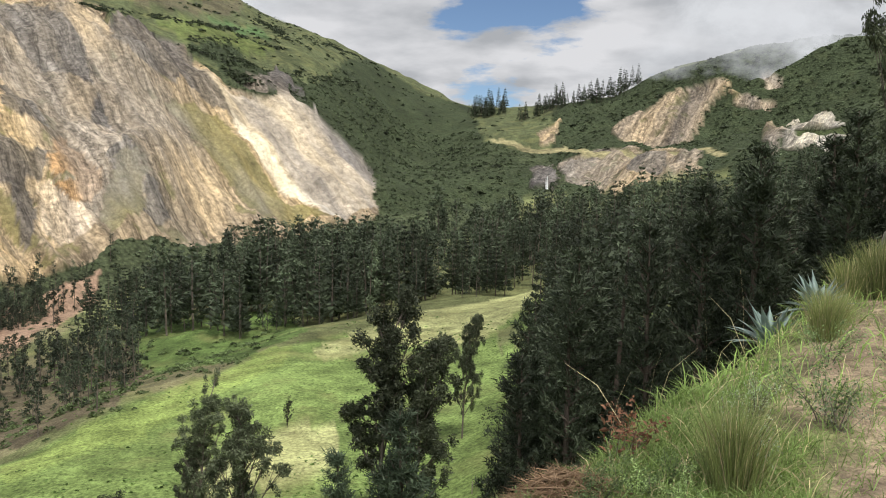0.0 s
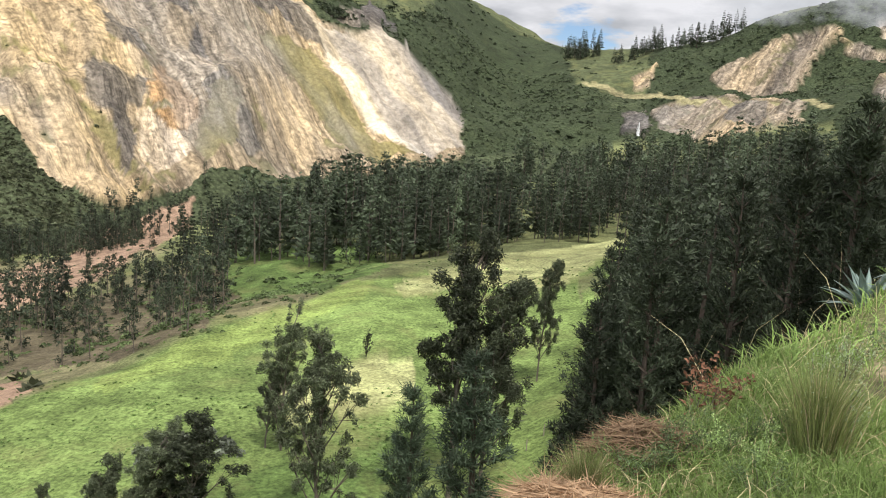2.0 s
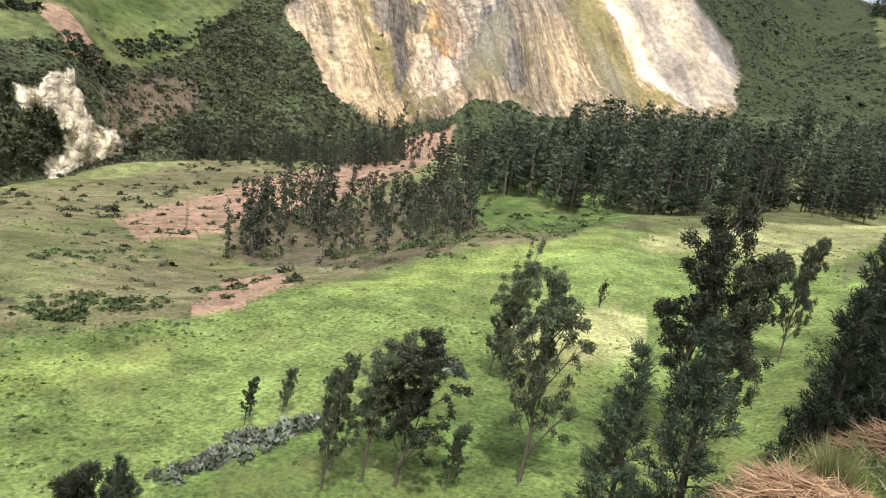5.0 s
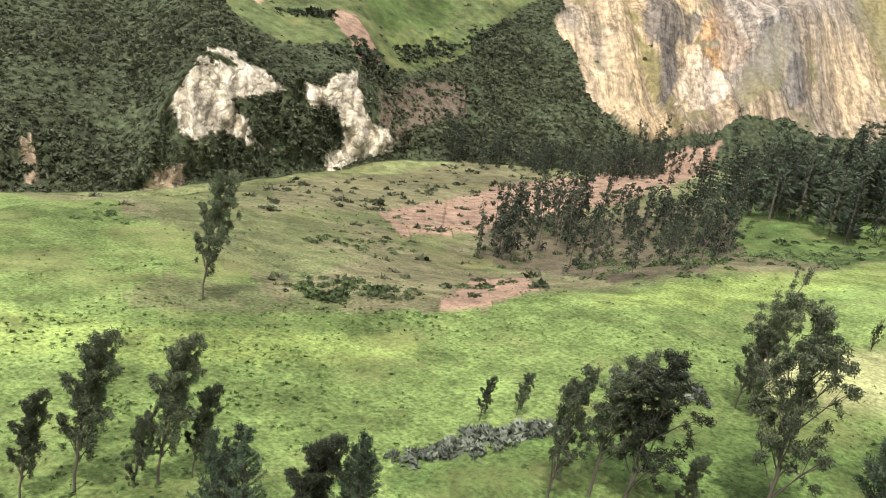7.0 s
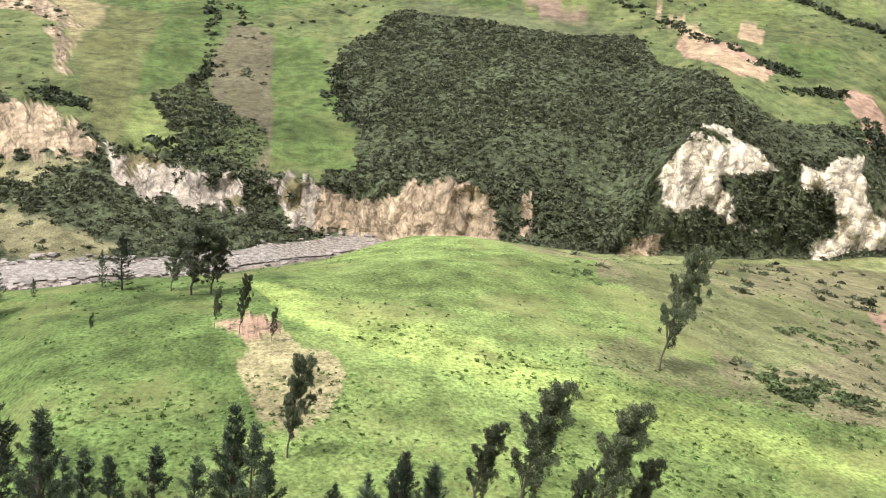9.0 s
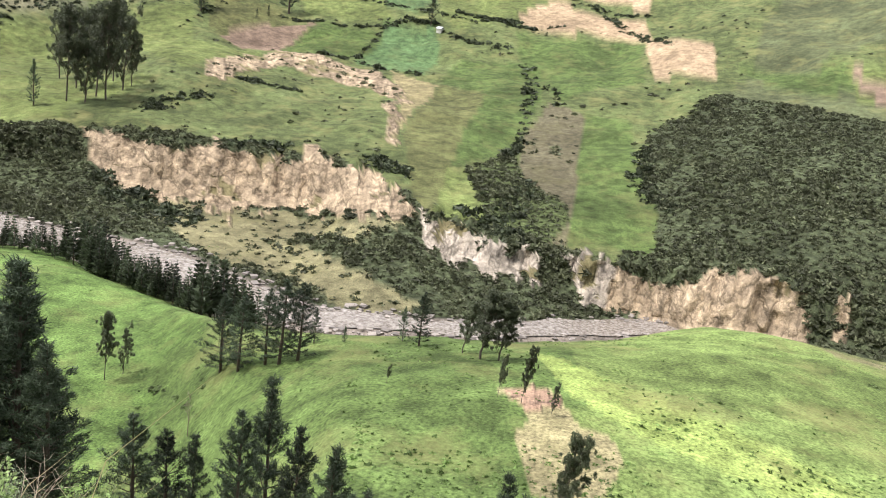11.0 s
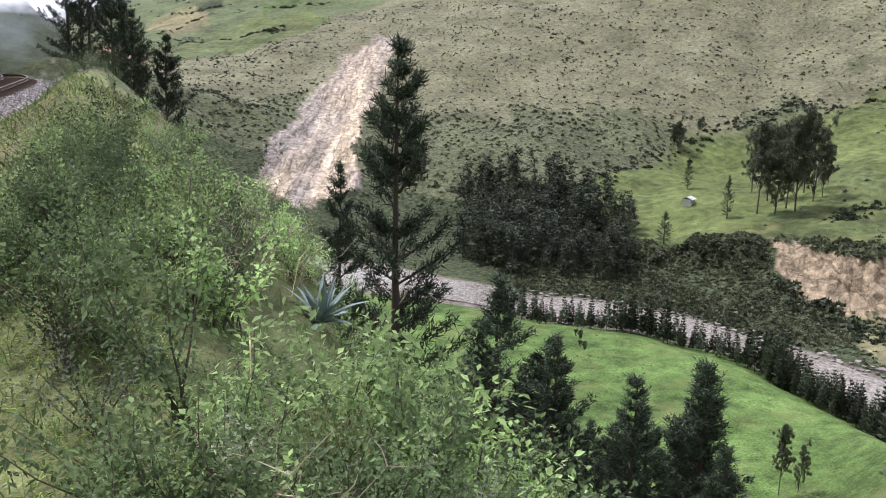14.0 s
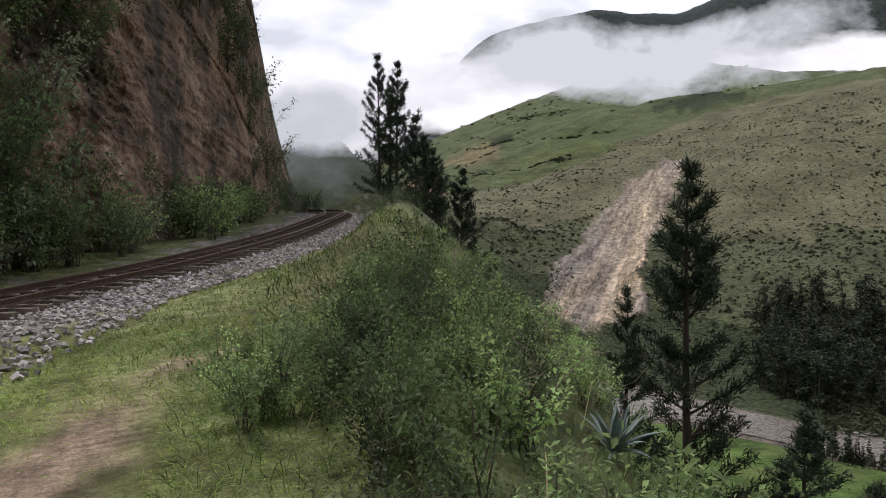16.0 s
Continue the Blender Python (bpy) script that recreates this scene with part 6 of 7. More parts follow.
def farmhouse(x, y, turn, length):
    z = float(ground_height(x, y)[0])
    ob = tagged(new("farmhouse"), "small white farmhouse with a pale tin roof", "house")
    part("wall", box((-length / 2, -2.2, -1.0), (length / 2, 2.2, 2.4)), WALL_PAINT, ob)
    for side in (-1, 1):
        v = np.array([(-length / 2 - .4, 0, 3.7), (length / 2 + .4, 0, 3.7), (length / 2 + .4, side * 2.9, 2.3), (-length / 2 - .4, side * 2.9, 2.3)], float)
        v = np.concatenate([v, v - [0, 0, 0.12]])
        part("roof", (v, np.array([(0, 1, 2, 3), (7, 6, 5, 4), (0, 4, 5, 1), (1, 5, 6, 2), (2, 6, 7, 3), (3, 7, 4, 0)])), TIN, ob)
    part("door", box((-0.5, 2.2, 0.0), (0.5, 2.26, 2.0)), DARK_WOOD, ob)
    for k in (-1, 1):
        part("window", box((k * length / 3 - 0.5, 2.2, 0.9), (k * length / 3 + 0.5, 2.25, 1.9)), DARK_WOOD, ob)
    ob.matrix_basis = pose(x, y, z, 0, 0, turn)


farmhouse(-352, -238, 20, 7.5)
farmhouse(-608, -70, 70, 3.5)


# ---------------------------------------------------------------- rock face of the railway cutting
def cut_surface(b, t):
    """Distance and height on the broken face: bearings b, and t from its foot to its brow."""
    R, Z, m = nodes_at(b)
    r = R[3] + (R[4] - R[3]) * t
    z = Z[3] + (Z[4] - Z[3]) * t - 0.6
    s = np.radians(b) * 45
    crag = (fbm(s / 7, z / 8, 5, 121, 0.6) - 0.5) * 5.0
    ledge = (1 - np.abs(2 * fbm(s / 3.0 + z * 0.22, z / 3.5, 5, 122, 0.6) - 1)) * 1.7
    chip = (fbm(s / 1.6 - z * 0.5, z / 1.1, 5, 123, 0.68) - 0.5) * 2.4
    slant = s - z * 0.62 + (fbm(z / 5, s / 5, 3, 124) - 0.5) * 2.0
    rift = sum(np.exp(-((slant - c) / 0.14) ** 2) for c in (127.6, 131.0, 124.6)) * 0.9
    return r - 0.9 - crag - ledge - chip + rift + 1.2 * np.clip(t - 0.8, 0, 1), z


def cut_material():
    mat, nt, bsdf = shader("cutting_rock")
    co = nt.nodes.new("ShaderNodeNewGeometry").outputs["Position"]
    broad, vein, grain = noise_at(nt, co, 0.22, 7, 0.65), noise_at(nt, co, 1.0, 8, 0.66), noise_at(nt, co, 6, 6, 0.7)
    ramp = nt.nodes.new("ShaderNodeValToRGB")
    ramp.color_ramp.elements[0].position, ramp.color_ramp.elements[0].color = 0.38, (0.11, 0.085, 0.063, 1)
    ramp.color_ramp.elements[1].position, ramp.color_ramp.elements[1].color = 0.62, (0.50, 0.37, 0.26, 1)
    mid = ramp.color_ramp.elements.new(0.5)
    mid.color = (0.30, 0.195, 0.135, 1)
    nt.links.new(broad, ramp.inputs[0])
    f = math_node(nt, "MULTIPLY", spread(nt, vein, 0.3, 1.75), spread(nt, grain, 0.65, 1.35))
    nt.links.new(scale_colour(nt, ramp.outputs[0], f), bsdf.inputs["Base Color"])
    bsdf.inputs["Roughness"].default_value = 0.95
    bump = add(nt, "ShaderNodeBump", Strength=1.0, Distance=0.35)
    nt.links.new(math_node(nt, "ADD", vein, math_node(nt, "MULTIPLY", grain, 0.5)), bump.inputs["Height"])
    nt.links.new(bump.outputs[0], bsdf.inputs["Normal"])
    return mat


def build_cutting():
    b, t = np.arange(169.8, 205, 0.17), np.linspace(0, 1.02, 120)
    rz = [cut_surface(b, v) for v in t]
    r, z = np.array([q[0] for q in rz]), np.array([q[1] for q in rz])
    a = np.radians(np.repeat(b[None], len(t), 0))
    v = np.stack([-r * np.sin(a), r * np.cos(a), z], -1).reshape(-1, 3)
    n = len(b)
    i = (np.arange(len(t) - 1)[:, None] * n + np.arange(n - 1)[None]).ravel()
    me = mesh_from("rock_face", v, np.stack([i, i + 1, i + n + 1, i + n], -1))
    me.materials.append(cut_material())
    tagged(new("rock_face", me), "steep reddish-brown broken rock face of the railway cutting", "rock face", kind="structure")


build_cutting()


# ---------------------------------------------------------------- the railway
RUST, SLEEPER = plain("rusty_rail", (0.12, 0.075, 0.055), 0.65, 0.5, 9, 0.4), plain("weathered_sleeper", (0.17, 0.135, 0.105), 0.9, 0, 7, 0.4)


def rail_shape(line, offset):
    """A rail along the line: foot, web and head."""
    d = unit(np.gradient(line, axis=0) * [1, 1, 0])
    side = np.stack([d[:, 1], -d[:, 0], np.zeros(len(d))], 1)
    prof = [(-.055, 0), (.055, 0), (.055, .015), (.012, .035), (.012, .095), (.034, .105), (.034, .135), (-.034, .135), (-.034, .105), (-.012, .095), (-.012, .035), (-.055, .015)]
    v = np.concatenate([line + side * (offset + o) + np.array([0, 0, h]) for o, h in prof])
    n, m = len(line), len(prof)
    f = [(k * n + i, k * n + i + 1, ((k + 1) % m) * n + i + 1, ((k + 1) % m) * n + i) for k in range(m) for i in range(n - 1)]
    return v, np.array(f)


def build_track():
    ob = tagged(new("railway_track"), "narrow rusty railway track on worn wooden sleepers", "railway track")
    line = TRACK_LINE
    for side in (-0.53, 0.53):
        part("rail", rail_shape(line + [0, 0, 0.02], side), RUST, ob, "rusty steel rail")
    step = np.hypot(*np.diff(line[:, :2], axis=0).T)
    run = np.concatenate([[0], np.cumsum(step)])
    block = mesh_from("sleeper", *box((-0.95, -0.11, -0.13), (0.95, 0.11, -0.012)))
    block.materials.append(SLEEPER)
    r = np.random.default_rng(61)
    for s in np.arange(0.3, run[-1], 0.62):
        p = np.array([np.interp(s, run, line[:, k]) for k in range(3)])
        q = np.array([np.interp(s + 0.1, run, line[:, k]) for k in range(3)])
        turn = math.degrees(math.atan2(q[1] - p[1], q[0] - p[0])) - 90 + r.normal() * 1.5
        sl = new("sleeper", block)
        sl.parent = ob
        sl.matrix_basis = pose(p[0], p[1], p[2] - 0.02 + r.normal() * 0.008, 0, 0, turn)


build_track()


def ballast():
    r = np.random.default_rng(62)
    n = 13500
    t = r.random(n)
    k = (t * (len(TRACK_LINE) - 1)).astype(int)
    keep = (TRACK_LINE[k, 1] < -4)
    d = unit(np.gradient(TRACK_LINE, axis=0) * [1, 1, 0])[k]
    side = np.stack([d[:, 1], -d[:, 0]], 1)
    # the line runs away from the platform: its valley side lies on the left
    reach = np.interp(TRACK_LINE[k, 1], [-60, -40, -25, -12], [1.6, 1.9, 2.6, 3.9])
    off = -1.6 + (1.6 + reach) * r.random(n) ** 0.9
    p = TRACK_LINE[k, :2] + side * (off * BALLAST_SIDE)[:, None] + r.normal(size=(n, 2)) * 0.15
    return p[keep]


BALLAST_SIDE = -1 if (TRACK_LINE[60, 1] < TRACK_LINE[48, 1]) == (unit(np.gradient(TRACK_LINE, axis=0))[60, 1] > 0) else 1
stand_of("ballast", RUBBLE, ballast(), 0.035, 0.07, (GREY_STONE, GREY_STONE), "grey crushed stone ballast beside the track", "ballast", 63, (0.9, 1.5), -0.03)


# ---------------------------------------------------------------- grass by the camera's stand
def grass_places(b0, b1, r0, r1, count, seed, bare=0.8):
    p = ring_area(b0, b1, r0, r1, count, seed)
    r = np.random.default_rng(seed + 1)
    d = nearest(PATH_LINE, p[:, 0], p[:, 1])[0]
    t = nearest(TRACK_LINE, p[:, 0], p[:, 1])[0]
    ragged = fbm(p[:, 0] / 0.7, p[:, 1] / 0.7, 4, 77)
    keep = (d > 1.4 * ragged - 0.1) | (r.random(len(p)) < 1.02 - bare_path(p[:, 1]))
    keep &= t > 2.6 + 1.5 * r.random(len(p))
    thin = fbm(p[:, 0] / 0.9, p[:, 1] / 0.9, 3, 66)
    keep &= thin + r.random(len(p)) * 0.5 > 1 - bare
    return p[keep], d[keep]


def grass(name, places, low, high, width, material, label, seed, droop=0.35, lean=0.5):
    r = np.random.default_rng(seed)
    n = len(places)
    z = ground_height(places[:, 0], places[:, 1]) - 0.02
    base = np.column_stack([places, z])
    clump = fbm(places[:, 0] / 0.35, places[:, 1] / 0.35, 2, seed)
    length = (low + (high - low) * r.random(n) ** 1.5) * (0.55 + 0.9 * clump)
    way = unit(np.column_stack([r.normal(size=(n, 2)) * lean + [0.12, 0.15], np.ones(n)]))
    side = unit(np.cross(way, r.normal(size=(n, 3))))
    mid = base + way * (length * 0.55)[:, None]
    flat = unit(way * [1, 1, 0] + 1e-6)
    tip = base + way * (length * 0.86)[:, None] + flat * (length * droop * 0.6)[:, None] - np.array([0, 0, 1]) * (length * droop * 0.35)[:, None]
    w = (width * (0.6 + 0.8 * r.random(n)))[:, None]
    v = np.stack([base + side * w * 0.5, base - side * w * 0.5, mid - side * w * 0.45, mid + side * w * 0.45, tip + side * w * 0.08, tip - side * w * 0.08], 1).reshape(-1, 3)
    i = np.arange(n)[:, None] * 6
    f = np.concatenate([i + [0, 1, 2, 3], i + [3, 2, 5, 4]])
    me = mesh_from(name, v, f)
    me.materials.append(material)
    return tagged(new(name, me), label, "grass", kind="stuff")


TURF_LEAF = leaf_material("turf_blades", (0.26, 0.34, 0.095), 0.45, 0.5, 0.35)
p, d = grass_places(-33, 6, 2.2, 6.5, 56000, 70)
grass("bank_grass", p, 0.05, 0.22, 0.0048, GRASS_LEAF, "rough green grass along the edge of the bank", 71)
grass("far_bank_grass", grass_places(-33, -4, 6.0, 13, 17000, 82)[0], 0.10, 0.34, 0.010, GRASS_LEAF, "rough green grass further along the bank", 83)
grass("dry_bank_grass", grass_places(-33, 8, 2.2, 13, 20000, 72, 0.9)[0], 0.05, 0.24, 0.0045, STRAW, "dry yellow grass stalks between the green", 73)
p, d = grass_places(108, 178, 1.8, 10, 11000, 74)
SLOPE_LEAF = leaf_material("slope_blades", (0.15, 0.225, 0.07), 0.5, 0.5, 0.35)
grass("slope_grass", p, 0.07, 0.3, 0.0055, SLOPE_LEAF, "tall green grass on the steep slope", 75)
grass("far_slope_grass", grass_places(140, 172, 10, 30, 5500, 84)[0], 0.12, 0.36, 0.02, SLOPE_LEAF, "green grass further down the slope", 85)
grass("dry_slope_grass", grass_places(108, 172, 1.8, 24, 1300, 76)[0], 0.15, 0.62, 0.009, STRAW, "dry yellow grass on the steep slope", 77)
grass("bench_turf", grass_places(158, 204, 3.0, 12, 52000, 86, 1.0)[0], 0.04, 0.15, 0.0055, TURF_LEAF, "short green turf beside the foot path", 87, 0.5, 0.9)
grass("bench_grass", grass_places(158, 198, 8, 28, 26000, 78, 0.95)[0], 0.05, 0.17, 0.013, TURF_LEAF, "short worn grass beside the foot path", 79)
grass("brow_grass", grass_places(4, 112, 2.1, 4.0, 6000, 80)[0], 0.1, 0.35, 0.008, GRASS_LEAF, "grass on the brow of the bank", 81)


def tussock_model(seed, count=760):
    r = np.random.default_rng(seed)
    n = count
    base = np.column_stack([r.normal(size=(n, 2)) * 0.075, np.zeros(n)])
    way = unit(np.column_stack([base[:, :2] * 1.4 + r.normal(size=(n, 2)) * 0.1, np.ones(n)]))
    length = 0.45 + 0.55 * r.random(n)
    side = unit(np.cross(way, r.normal(size=(n, 3))))
    mid, tip = base + way * (length * 0.55)[:, None], base + way * length[:, None] + np.column_stack([way[:, :2] * (length * 0.35)[:, None], -0.1 * length])
    w = 0.0038
    v = np.stack([base + side * w, base - side * w, mid - side * w * 0.8, mid + side * w * 0.8, tip + side * w * 0.15, tip - side * w * 0.15], 1).reshape(-1, 3)
    i = np.arange(n)[:, None] * 6
    return v, np.concatenate([i + [0, 1, 2, 3], i + [3, 2, 5, 4]])


def lone(name, x, y, scale, shapes, label, category, group, turn=0.0, sink=0.03):
    """A plant of several parts set on the ground."""
    ob = tagged(new(name), label, category, group)
    for pname, shape, mat in shapes:
        part(pname, shape, mat, ob)
    ob.matrix_basis = Matrix.LocRotScale((x, y, float(ground_height(x, y)[0]) - sink), Euler((0, 0, turn)), (scale, scale, scale))
    return ob


TUSSOCK_LEAF = leaf_material("tussock_blades", (0.22, 0.255, 0.095), 0.4, 0.5, 0.25)
for i, (x, y, s) in enumerate([(1.5, 4.35, 0.62), (3.3, 7.3, 0.55), (3.5, 7.6, 0.5), (4.6, 8.9, 0.75), (4.8, 9.2, 0.75), (0.3, 3.7, 0.35), (-0.35, 3.3, 0.4), (4.3, 9.0, 0.6), (-2.1, -3.4, 0.55), (-2.6, -2.8, 0.5)]):
    lone("grass_tussock", x, y, s, [("green_tuft", tussock_model(400 + i), TUSSOCK_LEAF), ("dry_tuft", tussock_model(430 + i, 130), STRAW)],
         "tall tussock of stiff green grass on the bank", "grass tussock", "tussocks on the bank", i * 1.3)

# ---------------------------------------------------------------- agaves
AGAVE = plain("agave_skin", (0.20, 0.27, 0.24), 0.55, 0, 5, 0.22)


def agave(x, y, scale, seed, leaves=26):
    ob = tagged(new("agave"), "blue-green agave with long pointed leaves on the bank", "agave", "agaves")
    r = np.random.default_rng(seed)
    for i in range(leaves):
        a = i * 2.4 + r.normal() * 0.15
        up = 0.15 + 1.2 * (i / leaves) + r.normal() * 0.06
        ln = 0.75 + 0.35 * r.random()
        t = np.linspace(0, 1, 9)
        curl = 0.55 * (1.3 - up)
        rad = (np.cos(up) * t + 0.10 * t ** 2) * ln
        hgt = (np.sin(up) * t - curl * t ** 2.5 * 0.5) * ln
        c, s = math.cos(a), math.sin(a)
        mid = np.stack([rad * c, rad * s, hgt + 0.05], 1)
        wide = 0.085 * np.sin(np.clip(t * 0.86 + 0.14, 0, 1) * np.pi) ** 0.7 * (1 - t ** 4) + 0.012 * (1 - t) + 0.001
        side = np.array([-s, c, 0])
        rim = np.array([0, 0, 0.03])
        v = np.concatenate([mid - side * wide[:, None] + rim * (1 - t)[:, None], mid, mid + side * wide[:, None] + rim * (1 - t)[:, None],
                            mid - np.array([0, 0, 1]) * (0.03 * (1 - t) + 0.003)[:, None]])
        n = 9
        f = [(k * n + j, k * n + j + 1, ((k + 1) % 4) * n + j + 1, ((k + 1) % 4) * n + j) for k in range(4) for j in range(n - 1)]
        leaf = part("leaf", (v, np.array(f)), AGAVE, ob)
        leaf.data.polygons.foreach_set("use_smooth", np.ones(len(f), bool))
    ob.matrix_basis = Matrix.LocRotScale((x, y, float(ground_height(x, y)[0]) + 0.02), Euler((0, 0, r.random() * 6)), (scale,) * 3)


agave(-4.15, -6.85, 0.5, 1)
agave(3.15, 8.1, 0.5, 2)
agave(3.7, 8.35, 0.45, 3)
agave(-0.62, 3.4, 0.5, 4, 18)
agave(-3.2, -11.2, 0.36, 5, 16)

# ---------------------------------------------------------------- straw heaps
def straw_heap(x, y, rx, ry, seed, count=1500):
    r = np.random.default_rng(seed)
    d = r.normal(size=(count, 2)) * 0.42
    q = np.hypot(d[:, 0], d[:, 1])
    d, q = d[q < 1.05], q[q < 1.05]
    px, py = x + d[:, 0] * rx, y + d[:, 1] * ry
    h = 0.16 * (1 - q ** 2).clip(0) * (0.7 + 0.3 * r.random(len(q)))
    base = np.column_stack([px, py, ground_height(px, py) + h + 0.01])
    way = unit(np.column_stack([r.normal(size=(len(q), 2)), r.normal(size=len(q)) * 0.16]))
    ln = 0.12 + 0.25 * r.random(len(q))
    v, f = blades(base - way * ln[:, None] / 2, way, ln, 0.007)
    me = mesh_from("straw_heap", v, f)
    me.materials.append(CUT_STRAW)
    tagged(new("straw_heap", me), "flat heap of cut dry straw on the bank", "straw", kind="stuff")


CUT_STRAW = leaf_material("cut_straw", (0.42, 0.28, 0.17), 0.4, 0.75, 0.1)
straw_heap(0.2, 3.45, 0.5, 0.36, 91, 1900)
straw_heap(0.5, 4.35, 0.5, 0.36, 92, 1100)


# ---------------------------------------------------------------- shrubs
def shrub_shape(seed, stems, leaves, leaf):
    r = np.random.default_rng(seed)
    wood, base, way = [], [], []
    for i in range(stems):
        a = r.random() * 6.28
        lean = 0.15 + 0.75 * r.random()
        ln = 0.65 + 0.45 * r.random()
        t = np.linspace(0, 1, 5)
        pts = np.stack([math.cos(a) * lean * t ** 1.3 * ln * 0.75, math.sin(a) * lean * t ** 1.3 * ln * 0.75, t * ln * (1.05 - 0.35 * lean)], 1) + r.normal(size=(5, 3)) * 0.02
        pts[0] = (math.cos(a) * 0.05, math.sin(a) * 0.05, 0)
        wood.append(tube(pts, 0.008 * (1 - t) + 0.002, 3))
        m = leaves // stems
        u = 0.15 + 0.85 * r.random(m) ** 0.6
        c = np.stack([np.interp(u, t, pts[:, k]) for k in range(3)], 1)
        out = unit(r.normal(size=(m, 3)) + [math.cos(a) * 0.5, math.sin(a) * 0.5, 0.5])
        base.append(c + out * 0.06 * r.random((m, 1)) + r.normal(size=(m, 3)) * 0.055)
        way.append(out)
    base, way = np.concatenate(base), np.concatenate(way)
    ln = leaf * (0.6 + 0.7 * r.random(len(base)))
    global rng
    rng = np.random.default_rng(seed + 1)
    level = unit(np.cross(way, np.array([0, 0, 1.0]) + r.normal(size=way.shape) * 0.45))
    return joined(wood), blades(base, way, ln, ln * 0.5, level, 0.2)


def twig_shape(seed, stems=7):
    r = np.random.default_rng(seed)
    wood = []
    for i in range(stems):
        a, lean = r.random() * 6.28, 0.2 + 0.9 * r.random()
        t = np.linspace(0, 1, 5)
        pts = np.stack([math.cos(a) * lean * t * 0.8, math.sin(a) * lean * t * 0.8, t * (0.9 - 0.3 * lean)], 1) + r.normal(size=(5, 3)) * 0.03
        pts[0] = 0
        wood.append(tube(pts, 0.008 * (1 - t) + 0.002, 4))
        for k in (1, 2, 3, 4):
            for j in range(2):
                e = pts[k] + r.normal(size=3) * [0.22, 0.22, 0.12] + [0, 0, 0.12]
                wood.append(tube([pts[k], (pts[k] + e) / 2 + r.normal(size=3) * 0.02, e], [0.004, 0.003, 0.001], 3))
    return joined(wood)


GREY_LEAF = leaf_material("sage_leaves", (0.25, 0.3, 0.185), 0.4, 0.6, 0.25)
SHRUBS = []
for i, (mat, leaves, leaf, label) in enumerate([(BUSH_LEAF, 820, 0.058, "leafy light green shrub on the steep slope"), (BUSH_DARK, 820, 0.052, "dark green bramble on the steep slope"),
                                                (GREY_LEAF, 820, 0.036, "grey-green fine-leaved shrub on the slope"), (BUSH_LEAF, 620, 0.066, "broad-leaved bright green shrub on the slope"),
                                                (BUSH_DARK, 800, 0.048, "dense dark shrub on the slope")]):
    wood, leafage = shrub_shape(500 + i, 7, leaves, leaf)
    ob = tagged(new("slope_shrub"), label, "shrub", "shrubs on the slope")
    part("woody_base", wood, GUM_BARK, ob)
    part("foliage", leafage, mat, ob)
    SHRUBS.append(ob)
BANK_SHRUBS = []
for i, mat in enumerate((BUSH_DARK, BUSH_DARK, GREY_LEAF, BUSH_LEAF)):
    wood, leafage = shrub_shape(510 + i, 8, 540, 0.06)
    ob = tagged(new("bank_shrub"), "dark leafy shrub beside the railway cutting", "shrub", "shrubs of the cutting")
    part("woody_base", wood, GUM_BARK, ob)
    part("foliage", leafage, mat, ob)
    BANK_SHRUBS.append(ob)
BARE = []
for i in range(2):
    ob = tagged(new("dry_shrub"), "bare dry shrub of pale tangled twigs", "shrub", "dry shrubs on the slope")
    part("branchwork", twig_shape(520 + i, 9), TWIG, ob)
    BARE.append(ob)
SET = set()


def put(model, x, y, s, turn, sink=0.05, z=None):
    z = float(ground_height(x, y)[0]) if z is None else z
    m = Matrix.LocRotScale((x, y, z - sink), Euler((0, 0, turn)), (s, s, s))
    if model not in SET:
        SET.add(model)
        model.matrix_basis = m
    else:
        k = 1 / model.scale[0]
        copy_thing(model, m @ Matrix.Diagonal((k, k, k, 1)))


def valley_side(x, y):
    """How far a place lies from the foot path, on the side of the valley (else below zero)."""
    d, k = nearest(PATH_LINE, np.array([x]), np.array([y]))
    return float(d[0]) if x < PATH_LINE[k[0], 0] else -float(d[0])


r = np.random.default_rng(530)
n = 0
while n < 290:
    bearing, distance = r.uniform(114, 176), 2.9 + 27 * r.random() ** 2.1
    x, y = spot(bearing, distance)
    edge = float(line_at(SHOULDER, np.array([bearing]))[0][0])
    room = valley_side(x, y)
    if room < (0.75 + 0.5 * r.random() if y < -6 else 2.2) or (bearing > 164 and distance > 13) or (bearing > 162 and 16 < distance < edge - 8):
        continue
    s = 0.42 + 0.6 * r.random() + 0.012 * distance
    if bearing < 140:
        s *= 0.6
    if room < 1.6 or distance < 4.2:
        s *= 0.72
    if bearing > 154 and distance > 13:
        s *= 0.68
    if abs(bearing - 148.6) < 4.5 and 5 < distance < 9:
        continue
    put(BARE[n % 2] if r.random() < 0.13 else SHRUBS[int(r.choice([0, 0, 1, 1, 2, 3, 4, 4]))], x, y, min(s, 1.25), r.random() * 6.28)
    n += 1
n = 0
while n < 55:
    bearing, distance = r.uniform(150, 174), r.uniform(6.0, 11.5)
    x, y = spot(bearing, distance)
    if valley_side(x, y) < 0.8 or (abs(bearing - 148.6) < 4.5 and distance < 9):
        continue
    put(SHRUBS[int(r.choice([0, 1, 1, 3, 4]))], x, y, r.uniform(0.5, 0.9), r.random() * 6.28)
    n += 1
